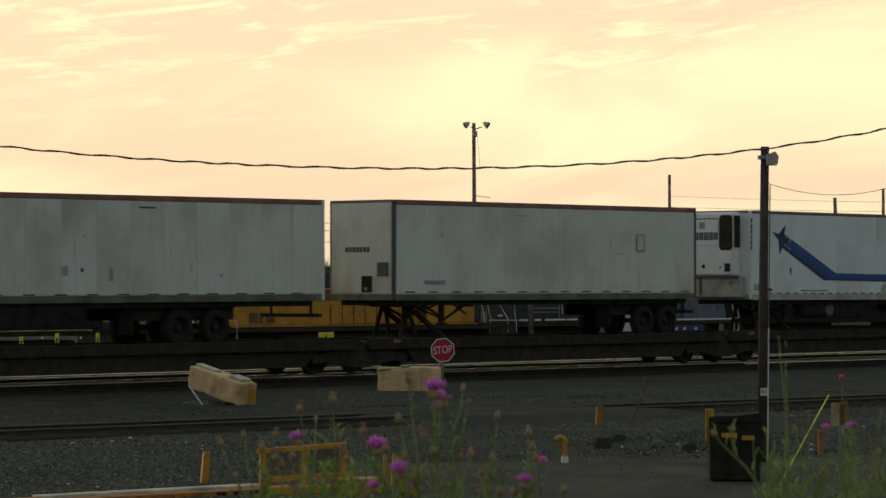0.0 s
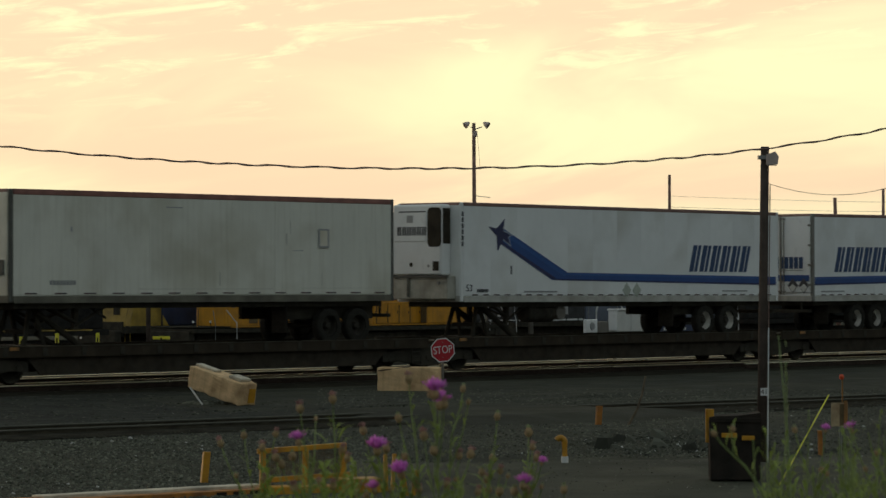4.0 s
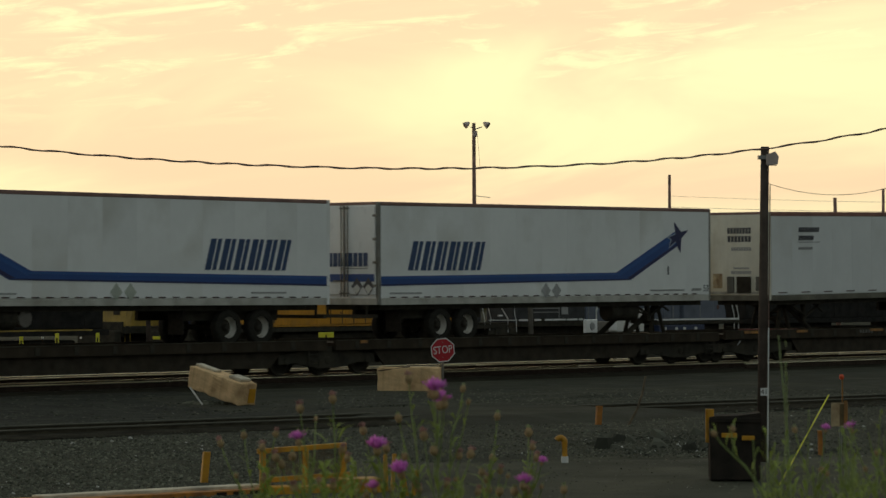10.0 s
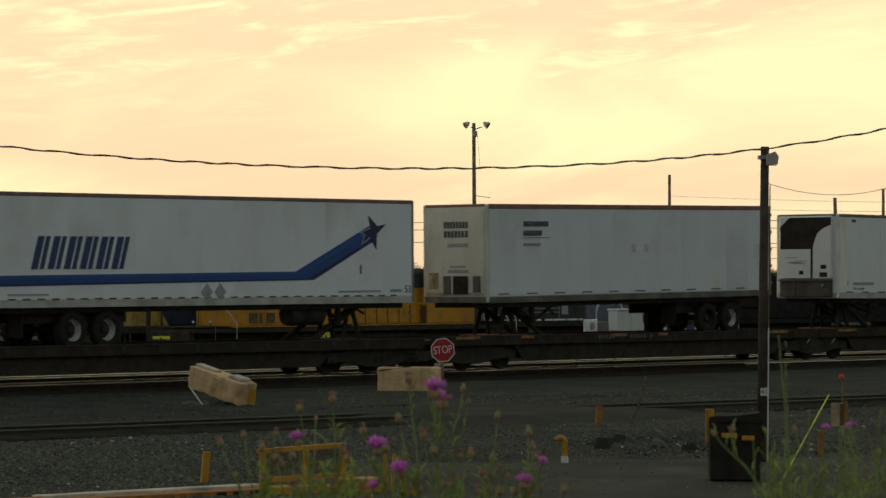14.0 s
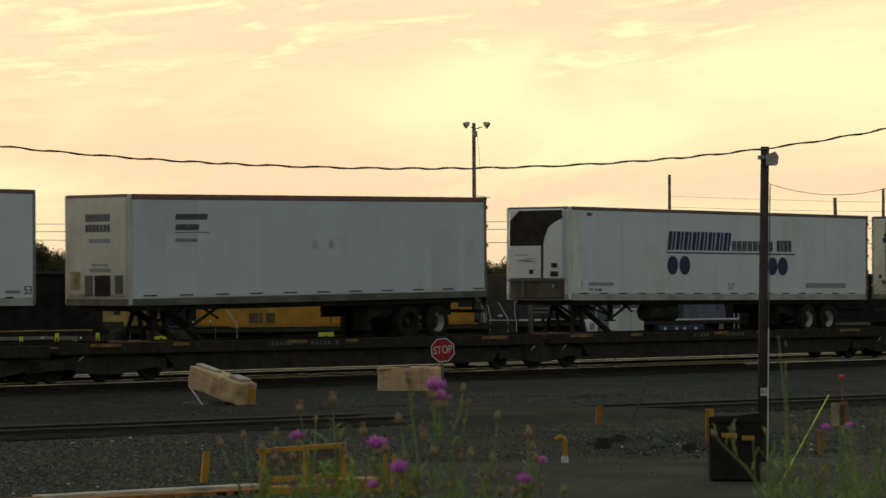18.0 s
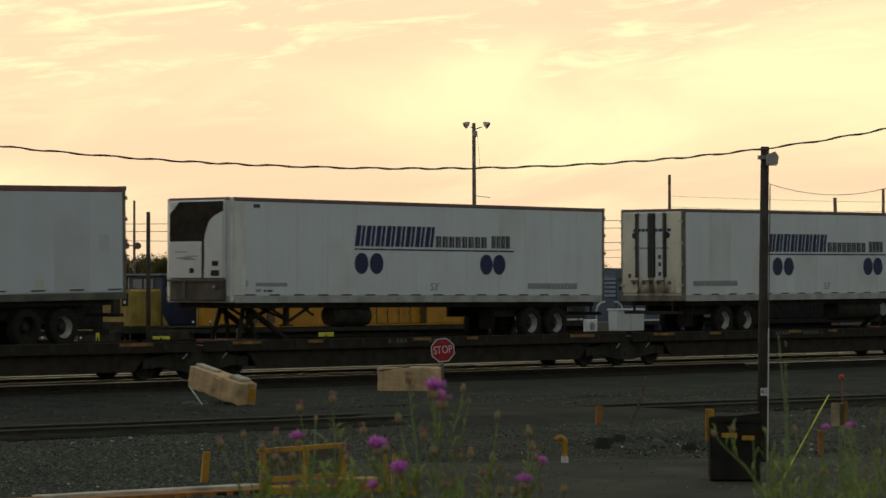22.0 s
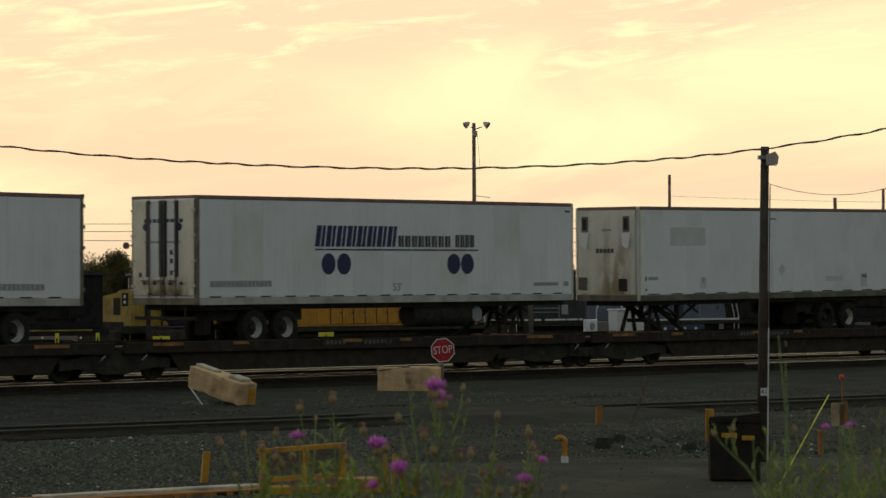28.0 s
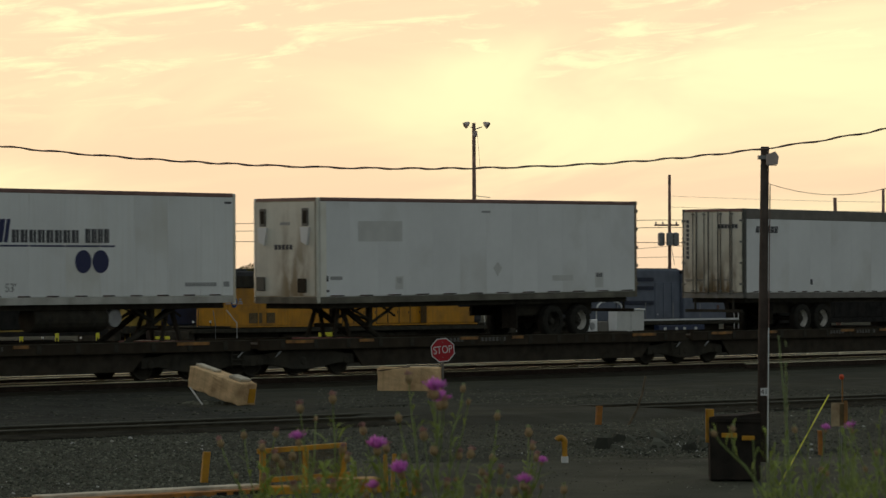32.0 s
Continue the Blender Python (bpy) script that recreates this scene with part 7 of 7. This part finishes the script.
for k in range(12):
    add_rod(bm, (-0.56, 0.035, 0.27 + 0.029 * k), (0.50, 0.035, 0.29 + 0.029 * k), 0.0045, seg=5)
part("mesh_wire", bm, M_MESH, yf, "brownish wire mesh infill")

# long painted beam on the ground
a, b = spot(-5.946, 40.2), spot(-2.435, 43.2)
L = (b - a).length
ang = math.degrees(math.atan2(b.y - a.y, b.x - a.x))
bmthing = thing("painted_beam", pose(a.x, a.y, ground_z(a.x, a.y), 0, 0, ang), "long steel beam with white top and peeling yellow side on the gravel", "beam")
part("white_top", box(L * 0.22, L, 0.0, 0.30, 0.0, 0.10, 0.01), M_OLDWHITE, bmthing, "white painted upper beam")
part("yellow_side", box(0, L, -0.25, 0.0, -0.05, 0.06, 0.01), M_RUSTYEL, bmthing)
part("yellow_side", box(0, L * 0.30, 0.0, 0.25, -0.05, 0.075, 0.01), M_RUSTYEL, bmthing)
for k in range(5):
    part("rust_hole", box(L * 0.78 + k * 0.28, L * 0.78 + k * 0.28 + 0.16, -0.262, -0.25, -0.03, 0.04), M_RAIL, bmthing)

# pale pipes and scraps lying by the main rails
rr = random.Random(9)
for x, y, l, t_ in ((60.06, 68.69, 1.22, -24.0), (60.36, 69.19, 0.9, -19.0), (59.46, 69.29, 0.35, 20)):
    solid("scrap_pipe", rod((0, 0, 0.05), (l, 0, 0.06), 0.045, 0.04, 10), M_PALE, "pale dusty plastic pipe lying between the tracks", "pipe", pose(x, y, -0.186, 0, 0, t_), "scrap pipes")
solid("scrap_bar", rod(spot(-5.98, 74.2, 0.22), spot(-5.58, 73.0, -0.17), 0.022), M_PALE, "thin pale bar leaning against the concrete block", "bar")


# ---------------------------------------------------------------- weeds on the bank
def add_stalk(bm, pts, r0, r1):
    add_tube(bm, pts, r0, r1, 6)


def bract_mesh():
    return lathe([(-0.009, 0.002), (-0.007, 0.0050), (-0.002, 0.0076), (0.003, 0.0072), (0.007, 0.0052), (0.009, 0.0040)], axis="z", seg=10)


def floret_mesh(seed, n, spread, length):
    rr = random.Random(seed)
    bm = bmesh.new()
    for k in range(n):
        a = rr.uniform(0, 6.3)
        s = spread * rr.uniform(0.15, 1.0)
        q0 = Vector((0.004 * math.cos(a), 0.004 * math.sin(a), 0.007))
        tip = Vector((s * math.cos(a), s * math.sin(a), 0.008 + length * rr.uniform(0.5, 1.12) * (1 - 0.38 * s / spread)))
        side = Vector((-math.sin(a), math.cos(a), 0)) * 0.0022
        up = Vector((0, 0, 0.001))
        mid = q0.lerp(tip, 0.6) + Vector((0, 0, 0.002))
        v = [bm.verts.new(c) for c in (q0 - side * 0.5, q0 + side * 0.5, mid + side, tip + side * 0.6 + up, tip - side * 0.6 - up, mid - side)]
        bm.faces.new(v)
    return bm


def leaf_blade(bm, base, direction, length, width):
    d = direction.normalized()
    side = d.cross(Vector((0, 0, 1)))
    side = (side if side.length > 1e-3 else Vector((1, 0, 0))).normalized() * width
    p1 = base + d * length * 0.45 + Vector((0, 0, 0.006))
    p2 = base + d * length - Vector((0, 0, length * 0.18))
    v = [bm.verts.new(c) for c in (base, p1 + side, p2, p1 - side)]
    bm.faces.new(v)


def weed(depth, root, heads, seed, leafy=1.0, foliage=14, label="spotted knapweed plant with wiry green stems and purple flower heads"):
    """A branching weed: root (side), heads as (side, height, kind): 0 bud, 1 open flower, 2 withered pink bud, 3 bare tip, 4 small flower, 5 small bud."""
    rr = random.Random(seed)
    b = spot(root, depth)
    g = ground_z(b.x, b.y)
    t = thing("knapweed", pose(b.x, b.y, g, 0, 0, -48.288), label, "weed", "weeds on the bank")
    top = max(z for _, z, _ in heads) - g
    lean = rr.uniform(-0.02, 0.02)

    def stem_at(z):
        f = z / top
        return Vector((lean * f + 0.016 * math.sin(7 * f + seed), 0.012 * math.cos(4 * f + seed), z))

    bm = bmesh.new()
    trunk_top = top - 0.085
    add_stalk(bm, [stem_at(trunk_top * k / 8) for k in range(9)], 0.0029, 0.0017)
    part("stem", bm, M_STEM, t)
    lv = bmesh.new()
    for r, z, kind in heads:
        tip = Vector((r - root, rr.uniform(-0.05, 0.05), z - g))
        if kind in (1, 4):
            tip.z -= 0.014
        z0 = min(trunk_top, tip.z - rr.uniform(0.05, 0.13) - abs(tip.x) * 0.75)
        p0 = stem_at(max(0.1, z0))
        c1 = p0.lerp(tip, 0.5) + Vector((0.18 * (tip.x - p0.x), 0, -0.012))
        path = [(p0 * (1 - s) * (1 - s) + c1 * 2 * s * (1 - s) + tip * s * s) for s in [k / 6 for k in range(7)]]
        bm = bmesh.new()
        add_stalk(bm, path, 0.0017, 0.0011)
        br = part("branch", bm, M_STEM, t)
        up = (path[-1] - path[-2]).normalized()
        rot = up.to_track_quat("Z", "Y").to_euler()
        for k in range(int(6 * leafy)):
            s = rr.uniform(0.05, 0.75)
            q = path[int(s * 6)]
            a = rr.uniform(0, 6.3)
            leaf_blade(lv, q, Vector((math.cos(a), math.sin(a), 0.7)), rr.uniform(0.02, 0.05), rr.uniform(0.0015, 0.0035))
        if kind == 3:
            continue
        size = rr.uniform(0.80, 1.1) * (0.62 if kind in (4, 5) else 0.75 if root > 0.4 else 1.0)
        hd = piece("flower_head" if kind in (1, 4) else "bud", "bract", bract_mesh, M_BRACT, br, tip, "open purple flower head" if kind in (1, 4) else "", smooth=True)
        hd.rotation_euler = rot
        hd.scale = (size, size, size)
        if kind in (1, 4):
            k = rr.randrange(3)
            piece("floret_tuft", f"florets{k}", lambda: floret_mesh(k, 80, 0.0225, 0.023), M_PETAL, hd, (0, 0, 0), "fringed purple florets")
        elif kind in (0, 5):
            piece("tuft", "tuft", lambda: floret_mesh(12, 14, 0.005, 0.007), M_SEED, hd, (0, 0, 0))
        elif kind == 2:
            piece("floret_tuft", "withered", lambda: floret_mesh(9, 34, 0.0100, 0.0095), M_PINKTIP, hd, (0, 0, 0), "withered pinkish florets")
    for k in range(int(foliage * leafy)):
        z = trunk_top * rr.uniform(0.45, 1.0)
        a = rr.uniform(0, 6.3)
        leaf_blade(lv, stem_at(z), Vector((math.cos(a), math.sin(a), 0.8)), rr.uniform(0.04, 0.10), rr.uniform(0.002, 0.005))
    part("leaves", lv, M_LEAF, t, "narrow green leaves")
    return t


weed(6.3, -0.344, ((-0.398, 2.336, 0), (-0.446, 2.319, 2), (-0.363, 2.310, 2), (-0.334, 2.340, 2), (-0.352, 2.242, 0), (-0.355, 2.250, 2), (-0.412, 2.257, 5)), 100, 1.0, 26)
weed(6.0, -0.257, ((-0.271, 2.403, 2), (-0.244, 2.380, 5), (-0.277, 2.349, 1), (-0.287, 2.310, 0), (-0.308, 2.297, 0), (-0.317, 2.310, 2), (-0.282, 2.252, 2), (-0.257, 2.278, 3)), 101, 1.0, 26)
weed(6.1, -0.212, ((-0.214, 2.415, 2), (-0.194, 2.319, 2), (-0.240, 2.251, 2), (-0.201, 2.313, 3), (-0.187, 2.298, 2), (-0.212, 2.250, 2), (-0.158, 2.256, 5)), 102, 1.0, 26)
weed(6.4, -0.148, ((-0.162, 2.341, 2), (-0.133, 2.314, 1), (-0.140, 2.230, 1), (-0.180, 2.213, 0), (-0.116, 2.302, 2), (-0.156, 2.207, 0), (-0.108, 2.219, 5)), 103, 1.0, 26)
weed(6.2, -0.066, ((-0.088, 2.372, 0), (-0.068, 2.450, 2), (-0.082, 2.278, 1), (-0.055, 2.244, 0), (-0.088, 2.308, 3), (-0.075, 2.299, 0), (-0.048, 2.231, 2)), 104, 1.0, 26)
weed(5.9, -0.010, ((-0.015, 2.446, 1), (-0.006, 2.423, 1), (-0.036, 2.352, 2), (-0.017, 2.327, 0), (0.008, 2.260, 2), (0.002, 2.415, 2), (-0.021, 2.433, 2)), 105, 1.0, 26)
weed(6.1, 0.018, ((0.039, 2.434, 0), (0.049, 2.411, 5), (0.031, 2.307, 2), (0.054, 2.307, 2), (0.024, 2.263, 5), (0.068, 2.234, 2)), 106, 1.0, 26)
weed(6.6, 0.104, ((0.114, 2.360, 0), (0.104, 2.272, 0), (0.081, 2.245, 0), (0.120, 2.247, 2), (0.096, 2.207, 0), (0.092, 2.226, 2), (0.118, 2.206, 0), (0.137, 2.233, 5)), 107, 1.0, 26)
weed(6.4, 0.168, ((0.175, 2.335, 0), (0.183, 2.305, 2), (0.191, 2.284, 2), (0.164, 2.242, 1), (0.145, 2.217, 0), (0.199, 2.290, 4), (0.161, 2.230, 0), (0.175, 2.212, 2), (0.200, 2.226, 5)), 108, 1.0, 26)
weed(6.0, 0.233, ((0.230, 2.247, 0), (0.220, 2.232, 3)), 109, 1.0, 26)


def forked_weed(depth, root, main, side):
    """A bent stalk with one bud at its tip and a side shoot with another; main and side as (side, height) along each."""
    b = spot(root, depth)
    g = ground_z(b.x, b.y)
    t = thing("knapweed", pose(b.x, b.y, g, 0, 0, -48.288), "leaning green knapweed stalk forking into two buds", "weed", "weeds on the bank")
    for name, line, r in (("stem", main, 0.0030), ("branch", side, 0.0021)):
        pts = [Vector((x - root, 0, max(-0.03, z - g))) for x, z in line]
        bm = bmesh.new()
        add_stalk(bm, pts, r, 0.0013)
        st = part(name, bm, M_STEM, t)
        up = (pts[-1] - pts[-2]).normalized()
        hd = piece("bud", "bract", bract_mesh, M_BRACT, st, pts[-1], smooth=True)
        hd.rotation_euler = up.to_track_quat("Z", "Y").to_euler()
        hd.scale = (0.72, 0.72, 0.72)
        piece("tuft", "tuft", lambda: floret_mesh(12, 14, 0.005, 0.007), M_SEED, hd, (0, 0, 0))
        lv = bmesh.new()
        for k in range(len(pts) - 1):
            q = pts[k].lerp(pts[k + 1], 0.6)
            if q.z > 0.2:
                leaf_blade(lv, q, Vector((0.25 - 0.5 * (k % 2), 0.2, 1.0)), 0.035, 0.0026)
        part("leaves", lv, M_LEAF, t, "narrow green leaves")
    return t


forked_weed(5.6, 0.604, ((0.604, 1.200), (0.591, 2.209), (0.564, 2.274), (0.537, 2.314), (0.514, 2.335), (0.494, 2.355), (0.482, 2.372)), ((0.515, 2.333), (0.516, 2.350), (0.513, 2.365), (0.515, 2.380)))
weed(6.3, 0.742, ((0.761, 2.359, 4), (0.708, 2.344, 0), (0.776, 2.302, 3), (0.753, 2.268, 0)), 111, 1.0, 30)
weed(6.0, 0.870, ((0.780, 2.372, 4), (0.821, 2.318, 0), (0.868, 2.362, 0), (0.803, 2.286, 0)), 112, 1.0, 30)
weed(6.5, 0.719, ((0.713, 2.362, 3), (0.725, 2.292, 3), (0.701, 2.268, 3)), 113, 1.0, 30)
weed(6.2, 0.797, ((0.772, 2.319, 3), (0.819, 2.291, 3), (0.792, 2.341, 3), (0.755, 2.265, 0)), 114, 1.0, 30)
weed(6.4, 0.874, ((0.892, 2.326, 3), (0.863, 2.337, 3), (0.846, 2.245, 3)), 115, 1.0, 30)

# tall pale seed stalk
p = spot(0.715, 6.6)
g = ground_z(p.x, p.y)
sk = thing("seed_stalk", pose(p.x, p.y, g, 0, 0, -48.288), "tall pale green seed stalk rising above the weeds", "weed", "weeds on the bank")
pts = [Vector((0.012, 0, 0.0)), Vector((0.012, 0, 0.9)), Vector((0.006, 0, 1.02)), Vector((0.000, 0, 1.10)), Vector((-0.006, 0, 1.16)), Vector((-0.012, 0, 1.225))]
bm = bmesh.new()
add_stalk(bm, pts, 0.004, 0.0015)
part("stem", bm, M_SEED, sk)
bm = bmesh.new()
rr = random.Random(31)
for k in range(60):
    z = rr.uniform(1.05, 1.16) if k < 38 else rr.uniform(0.85, 1.22)
    a = rr.uniform(0, 6.3)
    leaf_blade(bm, Vector((0.004, 0, z)), Vector((math.cos(a), math.sin(a), 2.2)), rr.uniform(0.012, 0.026), 0.0022)
part("seed_pods", bm, M_SEED, sk, "pale narrow seed pods")


def leafy_weed(right, depth, height, seed, n, low=0.68, wide=1.0):
    rr = random.Random(seed)
    p = spot(right, depth)
    g = ground_z(p.x, p.y)
    t = thing("leafy_weed", pose(p.x, p.y, g, 0, 0, rr.uniform(0, 360)), "bushy green weed with feathery leaves on the bank", "weed", "weeds on the bank")
    for s in range(4):
        a = rr.uniform(0, 6.3)
        tip = Vector((math.cos(a) * 0.075, math.sin(a) * 0.075, (height - g) * rr.uniform(0.80, 1.0)))
        bm = bmesh.new()
        path = [Vector((0.02 * math.cos(a), 0.02 * math.sin(a), 0)).lerp(tip, k / 6) + Vector((0.008 * math.sin(k + seed), 0, 0)) for k in range(7)]
        add_stalk(bm, path, 0.0024, 0.0010)
        part("stem", bm, M_STEM, t)
        bm = bmesh.new()
        for k in range(n):
            f = rr.uniform(low, 1.0)
            q = path[min(5, int(f * 6))].lerp(path[min(6, int(f * 6) + 1)], rr.random())
            b_ = rr.uniform(0, 6.3)
            leaf_blade(bm, q, Vector((math.cos(b_), math.sin(b_), rr.uniform(0.3, 1.4))), rr.uniform(0.025, 0.07) * (1.3 - 0.6 * f), wide * rr.uniform(0.0010, 0.0024))
        part("leaves", bm, M_LEAF, t)
    return t


leafy_weed(0.646, 5.92, 2.408, 200, 16)
leafy_weed(0.665, 6.13, 2.322, 201, 22)
leafy_weed(0.875, 6.92, 2.234, 202, 38)
leafy_weed(0.819, 6.62, 2.291, 203, 36)
leafy_weed(0.762, 5.93, 2.290, 204, 30)
leafy_weed(0.858, 6.41, 2.297, 205, 26)
leafy_weed(0.897, 6.47, 2.279, 206, 34)
leafy_weed(0.936, 6.83, 2.274, 208, 36)
rr = random.Random(90)
for k in range(18):
    d = rr.uniform(5.8, 7.0)
    r = rr.uniform(0.715, 0.93) * d / 6.4
    leafy_weed(r, d, 2.64 - d / 5571 * rr.uniform(225, 345), 230 + k, 32, 0.55, 1.7)
for k in range(16):
    d = rr.uniform(5.9, 7.0)
    leafy_weed(rr.uniform(-0.36, 0.0), d, 2.64 - d / 5571 * rr.uniform(300, 362), 250 + k, 32, 0.62, 1.5)
for k in range(10):
    d = rr.uniform(5.9, 6.6)
    leafy_weed(rr.uniform(-320, -60) * d / 5571, d, 2.64 - d / 5571 * rr.uniform(290, 330), 270 + k, 50, 0.66, 2.8)
leafy_weed(-0.208, 5.96, 2.267, 209, 46)
leafy_weed(-0.278, 6.35, 2.229, 210, 46)
leafy_weed(-0.169, 6.52, 2.223, 211, 46)
leafy_weed(-0.097, 6.40, 2.239, 212, 46)
leafy_weed(-0.029, 6.62, 2.231, 213, 46)
leafy_weed(0.020, 6.83, 2.198, 214, 46)
leafy_weed(-0.069, 7.14, 2.183, 215, 46)
leafy_weed(0.073, 6.20, 2.234, 216, 40)
leafy_weed(0.140, 6.71, 2.206, 217, 40)
leafy_weed(-0.370, 6.77, 2.189, 218, 40)
leafy_weed(0.185, 6.21, 2.227, 219, 36)
leafy_weed(-0.119, 5.80, 2.258, 220, 46)


# ---------------------------------------------------------------- how the train goes
def motions():
    for ob, u, y, z, pitch in RIDERS:
        walk(ob, [(t, pose(u + s, y, z, 0, pitch, 0)) for t, s in TRAIN])
    times = [round(k * 8 / 60, 4) for k in range(241)]
    times[-1] = 32.0
    for ws, a in WHEELSETS:
        base = ws.location.copy()
        walk(ws, [(t, pose(base.x, base.y, base.z, 0, math.degrees((train_at(t) - TRAIN[0][1]) / 0.445), 0)) for t in times])


motions()
